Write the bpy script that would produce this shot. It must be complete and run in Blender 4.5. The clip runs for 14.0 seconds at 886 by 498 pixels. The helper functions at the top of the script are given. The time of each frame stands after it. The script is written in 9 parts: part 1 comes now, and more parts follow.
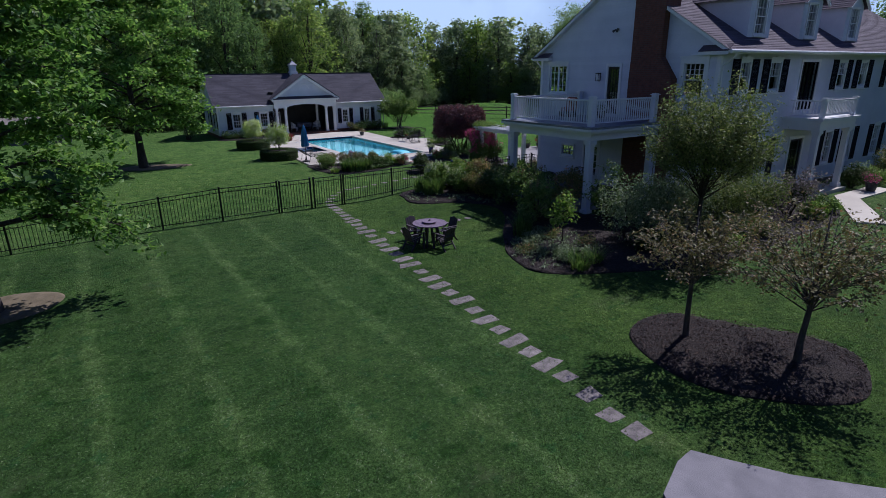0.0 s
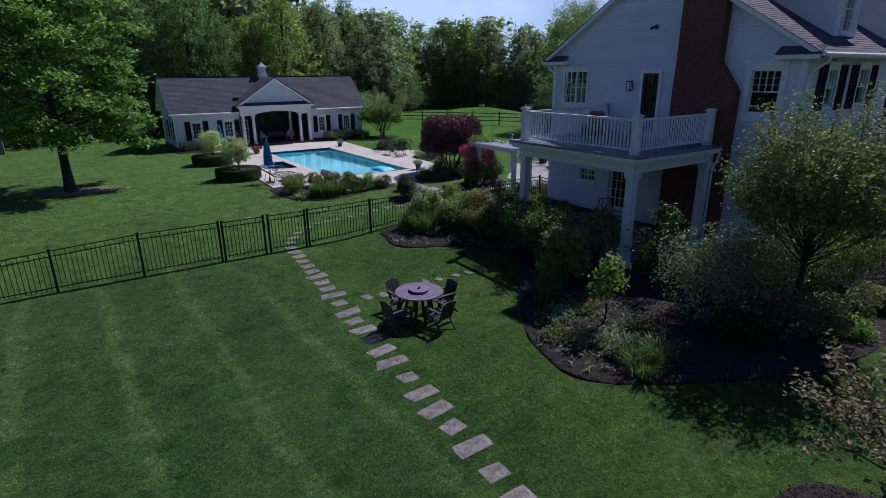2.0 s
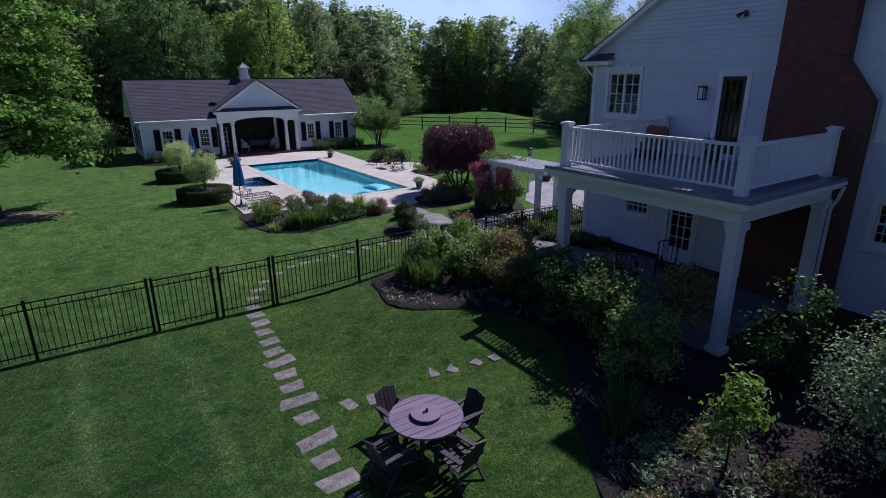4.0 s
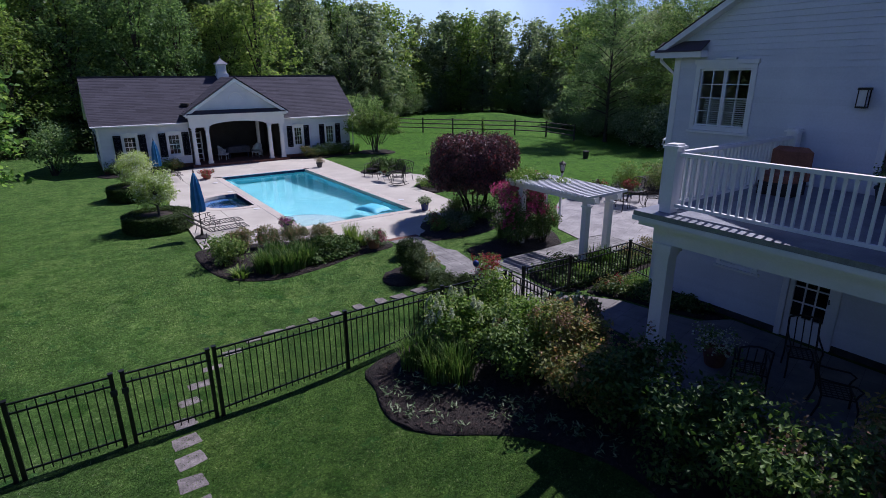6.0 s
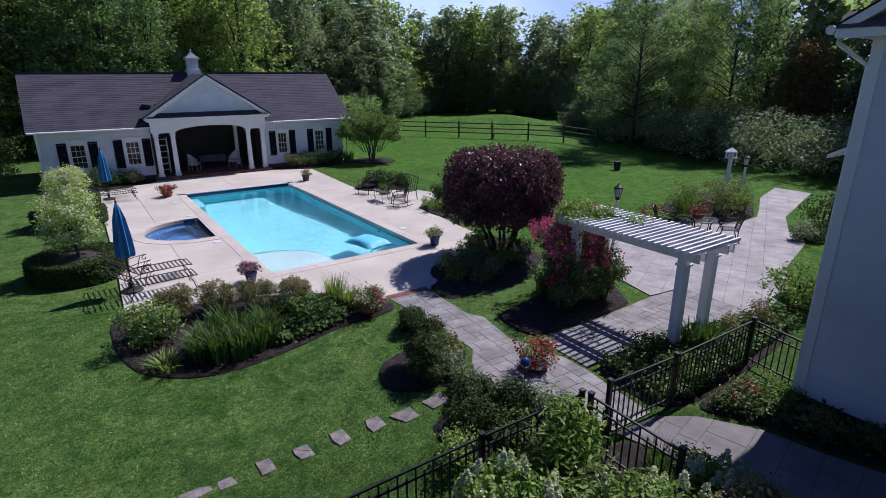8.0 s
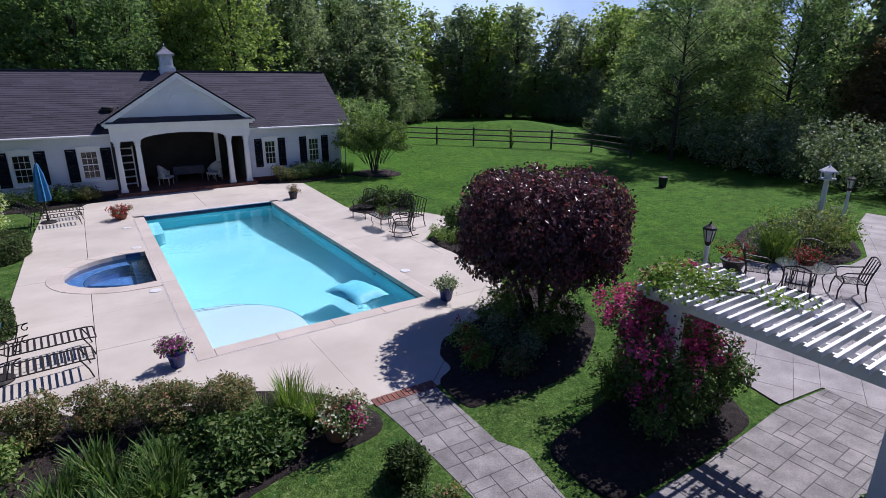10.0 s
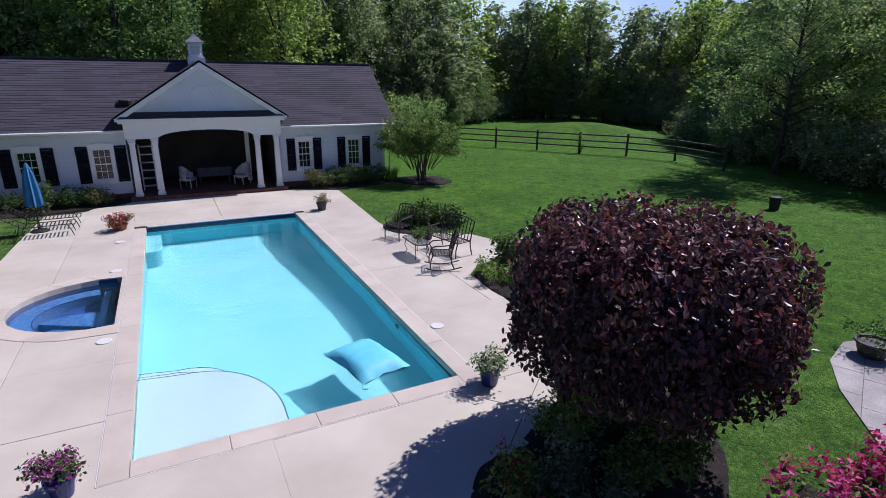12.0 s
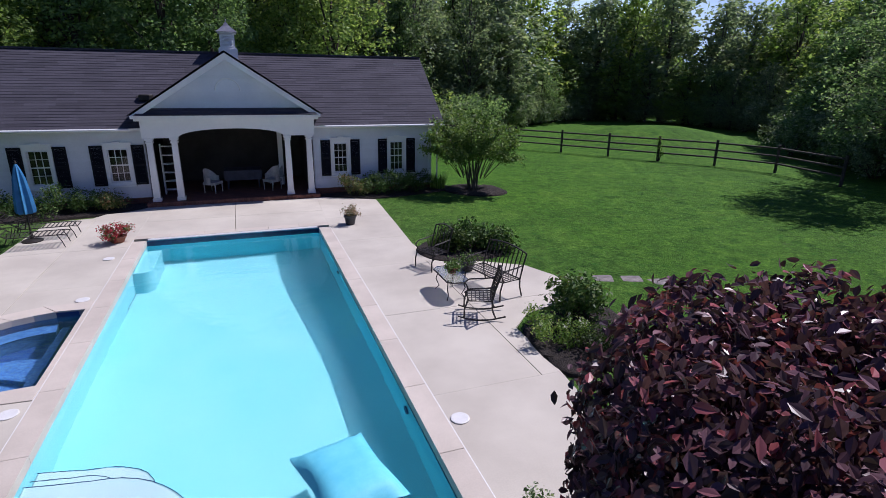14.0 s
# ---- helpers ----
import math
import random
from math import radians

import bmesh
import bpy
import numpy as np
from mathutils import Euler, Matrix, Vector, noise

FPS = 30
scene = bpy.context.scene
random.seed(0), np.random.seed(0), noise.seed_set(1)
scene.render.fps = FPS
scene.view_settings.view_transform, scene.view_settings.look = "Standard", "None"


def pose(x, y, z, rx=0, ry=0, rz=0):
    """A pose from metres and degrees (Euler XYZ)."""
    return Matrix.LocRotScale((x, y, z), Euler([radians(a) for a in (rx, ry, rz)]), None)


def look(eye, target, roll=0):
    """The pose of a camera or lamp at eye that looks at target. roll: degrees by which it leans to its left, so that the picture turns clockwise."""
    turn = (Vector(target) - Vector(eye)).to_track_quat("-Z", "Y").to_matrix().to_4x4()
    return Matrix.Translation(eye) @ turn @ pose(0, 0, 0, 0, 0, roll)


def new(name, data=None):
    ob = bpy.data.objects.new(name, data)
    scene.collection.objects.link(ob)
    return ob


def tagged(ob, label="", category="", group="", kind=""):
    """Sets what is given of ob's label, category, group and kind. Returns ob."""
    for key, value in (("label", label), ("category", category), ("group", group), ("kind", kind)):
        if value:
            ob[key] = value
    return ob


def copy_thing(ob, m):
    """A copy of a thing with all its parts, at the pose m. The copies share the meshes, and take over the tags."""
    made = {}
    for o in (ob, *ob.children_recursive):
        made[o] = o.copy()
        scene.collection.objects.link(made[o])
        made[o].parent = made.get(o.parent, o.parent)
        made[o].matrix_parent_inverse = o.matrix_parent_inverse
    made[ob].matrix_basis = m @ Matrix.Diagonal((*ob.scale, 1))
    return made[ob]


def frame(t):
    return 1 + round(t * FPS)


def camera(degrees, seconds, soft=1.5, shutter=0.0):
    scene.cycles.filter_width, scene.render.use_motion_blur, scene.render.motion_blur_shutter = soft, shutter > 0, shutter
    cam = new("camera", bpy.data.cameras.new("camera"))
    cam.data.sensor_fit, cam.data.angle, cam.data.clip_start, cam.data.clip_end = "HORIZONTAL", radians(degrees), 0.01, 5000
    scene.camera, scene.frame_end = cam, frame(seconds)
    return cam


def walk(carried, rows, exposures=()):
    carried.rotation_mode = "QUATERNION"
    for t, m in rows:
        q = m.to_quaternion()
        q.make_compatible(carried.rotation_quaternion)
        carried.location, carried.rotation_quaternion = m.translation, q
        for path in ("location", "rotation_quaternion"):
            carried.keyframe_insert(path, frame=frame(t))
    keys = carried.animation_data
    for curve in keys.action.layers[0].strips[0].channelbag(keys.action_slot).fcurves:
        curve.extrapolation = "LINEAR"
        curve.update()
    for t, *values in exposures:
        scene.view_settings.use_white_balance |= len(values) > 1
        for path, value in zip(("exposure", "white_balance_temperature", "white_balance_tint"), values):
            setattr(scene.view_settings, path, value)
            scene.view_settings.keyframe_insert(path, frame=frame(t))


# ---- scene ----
cam = camera(78.9, 14.0, soft=0.3)
PATH = [
    (0, (1.397, 2.327, 5.287), (2.411, 3.934, 4.666), -0.7),
    (0.5, (2.105, 3.548, 5.33), (3.135, 5.146, 4.709), -0.6),
    (1, (2.848, 4.764, 5.372), (3.892, 6.354, 4.753), -0.6),
    (1.5, (3.571, 5.956, 5.438), (4.623, 7.541, 4.82), -0.6),
    (2, (4.223, 7.157, 5.509), (5.281, 8.737, 4.89), -0.5),
    (2.5, (4.839, 8.342, 5.533), (5.904, 9.918, 4.916), -0.4),
    (3, (5.447, 9.515, 5.537), (6.518, 11.088, 4.923), -0.3),
    (3.2, (5.701, 9.95, 5.523), (6.77, 11.526, 4.911), -0.3),
    (5.3, (8.36, 14.515, 5.532), (9.424, 16.093, 4.918), -0.4),
    (5.5, (8.563, 15.04, 5.509), (9.634, 16.613, 4.894), -0.3),
    (6, (9.191, 16.261, 5.481), (10.266, 17.83, 4.863), -0.3),
    (6.5, (9.833, 17.448, 5.422), (10.91, 19.017, 4.808), -0.2),
    (7, (10.391, 18.65, 5.402), (11.474, 20.215, 4.787), -0.2),
    (7.5, (11.072, 19.846, 5.369), (12.154, 21.412, 4.753), -0.2),
    (8, (11.799, 21.021, 5.334), (12.879, 22.587, 4.715), -0.1),
    (8.2, (12.087, 21.469, 5.336), (13.166, 23.032, 4.71), -0.3),
    (10.3, (14.80, 25.607, 5.0), (15.838, 27.208, 4.40), 0.3),
    (10.5, (15.022, 25.962, 4.964), (16.045, 27.572, 4.361), 0.35),
    (11, (15.639, 26.828, 4.909), (16.618, 28.465, 4.306), 0.4),
    (11.5, (16.274, 27.642, 4.875), (17.199, 29.308, 4.27), 0.5),
    (12, (16.875, 28.43, 4.797), (17.741, 30.128, 4.192), 0.6),
    (12.5, (17.431, 29.19, 4.747), (18.237, 30.918, 4.141), 0.6),
    (13, (17.926, 29.949, 4.677), (18.68, 31.7, 4.071), 0.7),
    (13.5, (18.364, 30.676, 4.6), (19.072, 32.446, 3.994), 0.7),
    (14, (18.797, 31.328, 4.573), (19.456, 33.117, 3.966), 0.8),
]
walk(cam, [(t, look(eye, target, roll)) for t, eye, target, roll in PATH], [(0.0, -0.15, 5720, 22), (2.0, -0.13, 5720, 23), (3.2, -0.08, 5730, 24), (6.5, 0.06, 5820, 25), (10.5, 0.16, 6000, 24), (14.0, 0.12, 5940, 24)])

# ---- light ----
SUN_EL, SUN_AZ = 52.0, 10.0          # degrees: height, and turn from +x towards +y
world = bpy.data.worlds.new("world")
scene.world = world
world.use_nodes = True
wn, wl = world.node_tree.nodes, world.node_tree.links
sky = wn.new("ShaderNodeTexSky")
sky.sky_type, sky.sun_disc = "NISHITA", False
sky.sun_elevation, sky.sun_rotation = radians(SUN_EL), radians(90 - SUN_AZ)
sky.air_density, sky.dust_density, sky.ozone_density = 1.0, 0.2, 8.0
wn["Background"].inputs["Strength"].default_value = 0.051
# bright fair-weather clouds all round, low over the horizon
wc, wz = wn.new("ShaderNodeTexCoord"), wn.new("ShaderNodeSeparateXYZ")
wl.new(wc.outputs["Generated"], wz.inputs[0])
low_sky, cloud, amount = wn.new("ShaderNodeMapRange"), wn.new("ShaderNodeTexNoise"), wn.new("ShaderNodeMath")
low_sky.inputs["From Min"].default_value, low_sky.inputs["From Max"].default_value = 0.34, 0.20
wl.new(wz.outputs["Z"], low_sky.inputs["Value"])
cloud.inputs["Scale"].default_value, cloud.inputs["Detail"].default_value = 3.2, 7.0
wl.new(wc.outputs["Generated"], cloud.inputs["Vector"])
puff = wn.new("ShaderNodeMapRange")
puff.inputs["From Min"].default_value, puff.inputs["From Max"].default_value = 0.18, 0.56
wl.new(cloud.outputs["Fac"], puff.inputs["Value"])
amount.operation = "MULTIPLY"
wl.new(low_sky.outputs[0], amount.inputs[0])
wl.new(puff.outputs[0], amount.inputs[1])
veil = wn.new("ShaderNodeMix")
veil.data_type = "RGBA"
veil.inputs["B"].default_value = (11.0, 14.8, 18.5, 1.0)
wl.new(amount.outputs[0], veil.inputs["Factor"])
deep = wn.new("ShaderNodeMix")     # a clear, deep blue autumn sky
deep.data_type, deep.blend_type = "RGBA", "MULTIPLY"
deep.inputs["Factor"].default_value, deep.inputs["B"].default_value = 1.0, (0.84, 0.89, 1.34, 1.0)
wl.new(sky.outputs[0], deep.inputs["A"])
wl.new(deep.outputs["Result"], veil.inputs["A"])
wl.new(veil.outputs["Result"], wn["Background"].inputs["Color"])
sun = new("sun", bpy.data.lights.new("sun", "SUN"))
sun.data.energy, sun.data.angle, sun.data.color = 4.7, radians(0.55), (1.0, 0.96, 0.90)
sun_dir = Vector((math.cos(radians(SUN_EL)) * math.cos(radians(SUN_AZ)), math.cos(radians(SUN_EL)) * math.sin(radians(SUN_AZ)), math.sin(radians(SUN_EL))))
sun.matrix_world = look(sun_dir * 60, (0, 0, 0))


# ---- materials ----
STRIPE_TURN = -1.5
def nodes_of(name):
    m = bpy.data.materials.new(name)
    m.use_nodes = True
    nt = m.node_tree
    return m, nt.nodes, nt.links, nt.nodes["Principled BSDF"]


def noise_tex(n, l, scale, detail=4.0, rough=0.6, coords="Object", stretch=None):
    tc = n.new("ShaderNodeTexCoord")
    t = n.new("ShaderNodeTexNoise")
    t.inputs["Scale"].default_value, t.inputs["Detail"].default_value, t.inputs["Roughness"].default_value = scale, detail, rough
    if stretch:
        mp = n.new("ShaderNodeMapping")
        mp.inputs["Scale"].default_value = stretch
        l.new(tc.outputs[coords], mp.inputs["Vector"])
        l.new(mp.outputs[0], t.inputs["Vector"])
    else:
        l.new(tc.outputs[coords], t.inputs["Vector"])
    return t


def ramp(n, l, value, stops):
    r = n.new("ShaderNodeValToRGB")
    while len(r.color_ramp.elements) < len(stops):
        r.color_ramp.elements.new(0.5)
    for e, (p, c) in zip(r.color_ramp.elements, stops):
        e.position, e.color = p, (*c, 1.0)
    l.new(value, r.inputs["Fac"])
    return r.outputs["Color"]


def mix(n, l, fac, a, b, kind="MIX"):
    m = n.new("ShaderNodeMix")
    m.data_type, m.blend_type = "RGBA", kind
    for sock, v in ((m.inputs["Factor"], fac), (m.inputs["A"], a), (m.inputs["B"], b)):
        if hasattr(v, "is_linked"):
            l.new(v, sock)
        elif isinstance(v, tuple):
            sock.default_value = (*v, 1.0)
        else:
            sock.default_value = v
    return m.outputs["Result"]


def bump(n, l, bsdf, height, strength, dist=0.02):
    b = n.new("ShaderNodeBump")
    b.inputs["Strength"].default_value, b.inputs["Distance"].default_value = strength, dist
    l.new(height, b.inputs["Height"])
    l.new(b.outputs[0], bsdf.inputs["Normal"])


def surface(name, c1, c2, scale=3.0, fine=40.0, rough=0.7, metal=0.0, relief=0.2, dist=0.01, stretch=None, spread=0.25, pieces=0.0):
    """A surface with stains at one scale and grain at a finer one; pieces: how much alike pieces differ in brightness."""
    m, n, l, b = nodes_of(name)
    big = noise_tex(n, l, scale, 5, 0.6, stretch=stretch)
    col = ramp(n, l, big.outputs["Fac"], [(0.35, c1), (0.65, c2)])
    small = noise_tex(n, l, fine, 3, 0.6, stretch=stretch)
    lo, hi = 1 - spread, 1 + spread
    col = mix(n, l, 1.0, col, ramp(n, l, small.outputs["Fac"], [(0.3, (lo, lo, lo)), (0.7, (min(hi, 1.0), min(hi, 1.0), min(hi, 1.0)))]), "MULTIPLY")
    if pieces:
        oi = n.new("ShaderNodeObjectInfo")
        col = mix(n, l, 1.0, col, ramp(n, l, oi.outputs["Random"], [(0.0, (1 - pieces,) * 3), (1.0, (1.0, 1.0, 1.0))]), "MULTIPLY")
    l.new(col, b.inputs["Base Color"])
    b.inputs["Roughness"].default_value, b.inputs["Metallic"].default_value = rough, metal
    if relief:
        bump(n, l, b, small.outputs["Fac"], relief, dist)
    return m


def leaf_mat(name, dark, light, odd=None, trans=0.3, rough=0.5, gain=1.5, mown=False):
    dark, light, odd = (tuple(min(0.8, gain * v) for v in c) if c else None for c in (dark, light, odd))
    m, n, l, b = nodes_of(name)
    g = n.new("ShaderNodeNewGeometry")
    stops = [(0.0, dark), (0.75, light)] + ([(0.94 if mown else 0.97, odd)] if odd else [])
    col = ramp(n, l, g.outputs["Random Per Island"], stops)
    oi = n.new("ShaderNodeObjectInfo")
    col = mix(n, l, 1.0, col, ramp(n, l, oi.outputs["Random"], [(0.0, (0.72, 0.78, 0.7)), (1.0, (1.0, 1.0, 1.0))]), "MULTIPLY")
    if mown:
        col = stripes(n, l, col, 0.64)
        col = mottle(n, l, col)
    l.new(col, b.inputs["Base Color"])
    b.inputs["Roughness"].default_value = rough
    b.inputs["Specular IOR Level"].default_value = 0.22
    t = n.new("ShaderNodeBsdfTranslucent")
    l.new(mix(n, l, 1.0, col, (0.95, 1.0, 0.62), "MULTIPLY"), t.inputs["Color"])
    ms = n.new("ShaderNodeMixShader")
    ms.inputs[0].default_value = trans
    l.new(b.outputs[0], ms.inputs[1])
    l.new(t.outputs[0], ms.inputs[2])
    l.new(ms.outputs[0], n["Material Output"].inputs["Surface"])
    return m


def stripes(n, l, col, low):
    """Faint pale lines that the mower left on the yard before the fence."""
    tc, mp = n.new("ShaderNodeTexCoord"), n.new("ShaderNodeMapping")
    mp.inputs["Rotation"].default_value[2] = radians(STRIPE_TURN)
    l.new(tc.outputs["Object"], mp.inputs["Vector"])
    w = n.new("ShaderNodeTexWave")
    w.wave_type, w.bands_direction, w.wave_profile = "BANDS", "X", "SIN"
    l.new(mp.outputs[0], w.inputs["Vector"])
    w.inputs["Scale"].default_value, w.inputs["Distortion"].default_value = 0.1653, 0.8
    w.inputs["Detail"].default_value, w.inputs["Detail Scale"].default_value, w.inputs["Phase Offset"].default_value = 4.0, 3.0, 0.17
    gap = noise_tex(n, l, 0.9, 4, 0.7)
    broken = n.new("ShaderNodeMath")
    broken.operation = "MULTIPLY_ADD"
    broken.inputs[1].default_value, broken.inputs[2].default_value = 0.5, -0.25
    l.new(gap.outputs["Fac"], broken.inputs[0])
    line = n.new("ShaderNodeMath")
    l.new(w.outputs["Fac"], line.inputs[0])
    l.new(broken.outputs[0], line.inputs[1])
    band = ramp(n, l, line.outputs[0], [(0.30, (low * 0.92, low * 1.06, low * 1.22)), (0.90, (low * 0.98, low * 1.12, low * 1.3)), (0.985, (low * 1.55, low * 1.52, low * 2.1))])
    sep = n.new("ShaderNodeSeparateXYZ")
    l.new(tc.outputs["Object"], sep.inputs[0])
    side = n.new("ShaderNodeMapRange")
    side.inputs["From Min"].default_value, side.inputs["From Max"].default_value = 7.6, 10.2
    l.new(sep.outputs["X"], side.inputs["Value"])
    band = mix(n, l, side.outputs[0], band, (low * 1.10, low * 1.20, low * 0.98))
    far = n.new("ShaderNodeMapRange")
    far.inputs["From Min"].default_value, far.inputs["From Max"].default_value = 24.0, 29.0
    l.new(sep.outputs["Y"], far.inputs["Value"])
    lush = n.new("ShaderNodeMapRange")
    lush.inputs["From Min"].default_value, lush.inputs["From Max"].default_value = 20.0, 29.0
    l.new(sep.outputs["X"], lush.inputs["Value"])
    back = mix(n, l, lush.outputs[0], (1.24, 1.26, 1.35), (0.92, 1.26, 0.46))
    return mix(n, l, 1.0, col, mix(n, l, far.outputs[0], band, back), "MULTIPLY")


def mottle(n, l, col):
    """Tufts of paler, drier grass and darker, lusher spots."""
    tuft, spot = noise_tex(n, l, 9.0, 5, 0.75), noise_tex(n, l, 1.1, 4, 0.65)
    col = mix(n, l, 1.0, col, ramp(n, l, tuft.outputs["Fac"], [(0.34, (0.68, 0.70, 0.66)), (0.50, (1.0, 0.98, 1.02)), (0.68, (1.58, 1.40, 1.66))]), "MULTIPLY")
    clover, speck = noise_tex(n, l, 1.5, 2, 0.5), noise_tex(n, l, 24.0, 3, 0.7)
    col = mix(n, l, 1.0, col, ramp(n, l, clover.outputs["Fac"], [(0.62, (1.0, 1.0, 1.0)), (0.67, (0.58, 0.74, 0.52))]), "MULTIPLY")
    col = mix(n, l, 1.0, col, ramp(n, l, speck.outputs["Fac"], [(0.36, (0.66, 0.70, 0.64)), (0.52, (1.0, 1.0, 1.0)), (0.66, (1.45, 1.36, 1.5))]), "MULTIPLY")
    return mix(n, l, 1.0, col, ramp(n, l, spot.outputs["Fac"], [(0.36, (0.84, 0.90, 0.84)), (0.52, (1.04, 1.0, 1.02)), (0.68, (1.24, 1.10, 1.18))]), "MULTIPLY")


def lawn_mat():
    m, n, l, b = nodes_of("mown_lawn")
    big = noise_tex(n, l, 0.25, 6, 0.65)
    mid = noise_tex(n, l, 2.2, 5, 0.7)
    fine = noise_tex(n, l, 34.0, 6, 0.8)
    clover, thatch = noise_tex(n, l, 2.6, 3, 0.6), noise_tex(n, l, 13.0, 5, 0.75)
    col = ramp(n, l, big.outputs["Fac"], [(0.3, (0.059, 0.128, 0.021)), (0.55, (0.085, 0.170, 0.029)), (0.75, (0.117, 0.192, 0.040))])
    col = mix(n, l, 1.0, col, ramp(n, l, mid.outputs["Fac"], [(0.3, (0.5, 0.55, 0.5)), (0.7, (1.0, 1.0, 1.0))]), "MULTIPLY")
    col = mix(n, l, 1.0, col, ramp(n, l, fine.outputs["Fac"], [(0.34, (0.34, 0.40, 0.32)), (0.62, (1.1, 1.1, 1.1))]), "MULTIPLY")
    col = mix(n, l, ramp(n, l, clover.outputs["Fac"], [(0.60, (0, 0, 0)), (0.66, (0.8, 0.8, 0.8))]), col, (0.024, 0.082, 0.013))
    col = mix(n, l, ramp(n, l, thatch.outputs["Fac"], [(0.56, (0, 0, 0)), (0.70, (0.62, 0.62, 0.62))]), col, (0.16, 0.21, 0.085))
    col = stripes(n, l, col, 0.70)
    col = mottle(n, l, col)
    # dry, thin patches
    dry = noise_tex(n, l, 0.6, 5, 0.7)
    f = ramp(n, l, dry.outputs["Fac"], [(0.62, (0, 0, 0)), (0.78, (0.55, 0.55, 0.55))])
    col = mix(n, l, f, col, (0.105, 0.125, 0.055))
    l.new(col, b.inputs["Base Color"])
    b.inputs["Roughness"].default_value, b.inputs["Specular IOR Level"].default_value = 0.88, 0.14
    bump(n, l, b, fine.outputs["Fac"], 0.8, 0.05)
    return m


def brick_mat(name, c1, c2, mortar, scale=1.0):
    m, n, l, b = nodes_of(name)
    tc, mp = n.new("ShaderNodeTexCoord"), n.new("ShaderNodeMapping")
    mp.inputs["Rotation"].default_value = (radians(90), 0, 0)
    sep, com, add = n.new("ShaderNodeSeparateXYZ"), n.new("ShaderNodeCombineXYZ"), n.new("ShaderNodeMath")
    l.new(tc.outputs["Object"], sep.inputs[0])
    l.new(sep.outputs["X"], add.inputs[0])
    l.new(sep.outputs["Y"], add.inputs[1])
    l.new(add.outputs[0], com.inputs["X"])
    l.new(sep.outputs["Z"], com.inputs["Y"])
    br = n.new("ShaderNodeTexBrick")
    l.new(com.outputs[0], br.inputs["Vector"])
    br.inputs["Color1"].default_value, br.inputs["Color2"].default_value, br.inputs["Mortar"].default_value = (*c1, 1), (*c2, 1), (*mortar, 1)
    br.inputs["Scale"].default_value = scale
    br.inputs["Brick Width"].default_value, br.inputs["Row Height"].default_value, br.inputs["Mortar Size"].default_value = 0.21, 0.075, 0.008
    g = noise_tex(n, l, 6, 5, 0.6)
    col = mix(n, l, 1.0, br.outputs["Color"], ramp(n, l, g.outputs["Fac"], [(0.3, (0.65, 0.62, 0.6)), (0.7, (1, 1, 1))]), "MULTIPLY")
    l.new(col, b.inputs["Base Color"])
    b.inputs["Roughness"].default_value = 0.85
    inv = n.new("ShaderNodeMath")
    inv.operation, inv.inputs[0].default_value = "SUBTRACT", 1.0
    l.new(br.outputs["Fac"], inv.inputs[1])
    bump(n, l, b, inv.outputs[0], 0.6, 0.01)
    return m


def shingle_mat(name, c1, c2):
    m, n, l, b = nodes_of(name)
    g = n.new("ShaderNodeNewGeometry")
    col = ramp(n, l, g.outputs["Random Per Island"], [(0.0, c1), (1.0, c2)])
    big, fine = noise_tex(n, l, 0.8, 5, 0.6), noise_tex(n, l, 60, 3, 0.7)
    col = mix(n, l, 1.0, col, ramp(n, l, big.outputs["Fac"], [(0.3, (0.75, 0.75, 0.77)), (0.7, (1, 1, 1))]), "MULTIPLY")
    col = mix(n, l, 1.0, col, ramp(n, l, fine.outputs["Fac"], [(0.3, (0.7, 0.7, 0.7)), (0.7, (1, 1, 1))]), "MULTIPLY")
    l.new(col, b.inputs["Base Color"])
    b.inputs["Roughness"].default_value = 0.9
    bump(n, l, b, fine.outputs["Fac"], 0.4, 0.01)
    return m


def glass_mat(name, tint=(1, 1, 1), rough=0.0, ior=1.45):
    m, n, l, b = nodes_of(name)
    b.inputs["Base Color"].default_value = (*tint, 1)
    b.inputs["Roughness"].default_value, b.inputs["IOR"].default_value = rough, ior
    b.inputs["Transmission Weight"].default_value = 1.0
    return m


def water_mat(name, milky):
    m, n, l, b = nodes_of(name)
    b.inputs["Base Color"].default_value = (0.93, 0.99, 1.0, 1)
    b.inputs["Roughness"].default_value, b.inputs["IOR"].default_value, b.inputs["Transmission Weight"].default_value = 0.02, 1.33, 1.0
    b.inputs["Specular IOR Level"].default_value = 0.3
    w = noise_tex(n, l, 3.4, 3, 0.55)
    bump(n, l, b, w.outputs["Fac"], 0.22, 0.04)
    cloud = n.new("ShaderNodeBsdfDiffuse")
    cloud.inputs["Color"].default_value = (0.06, 0.52, 0.60, 1)
    mix = n.new("ShaderNodeMixShader")
    mix.inputs["Fac"].default_value = milky
    out = next(q for q in n if q.type == "OUTPUT_MATERIAL")
    l.new(b.outputs["BSDF"], mix.inputs[1])
    l.new(cloud.outputs["BSDF"], mix.inputs[2])
    l.new(mix.outputs["Shader"], out.inputs["Surface"])
    return m


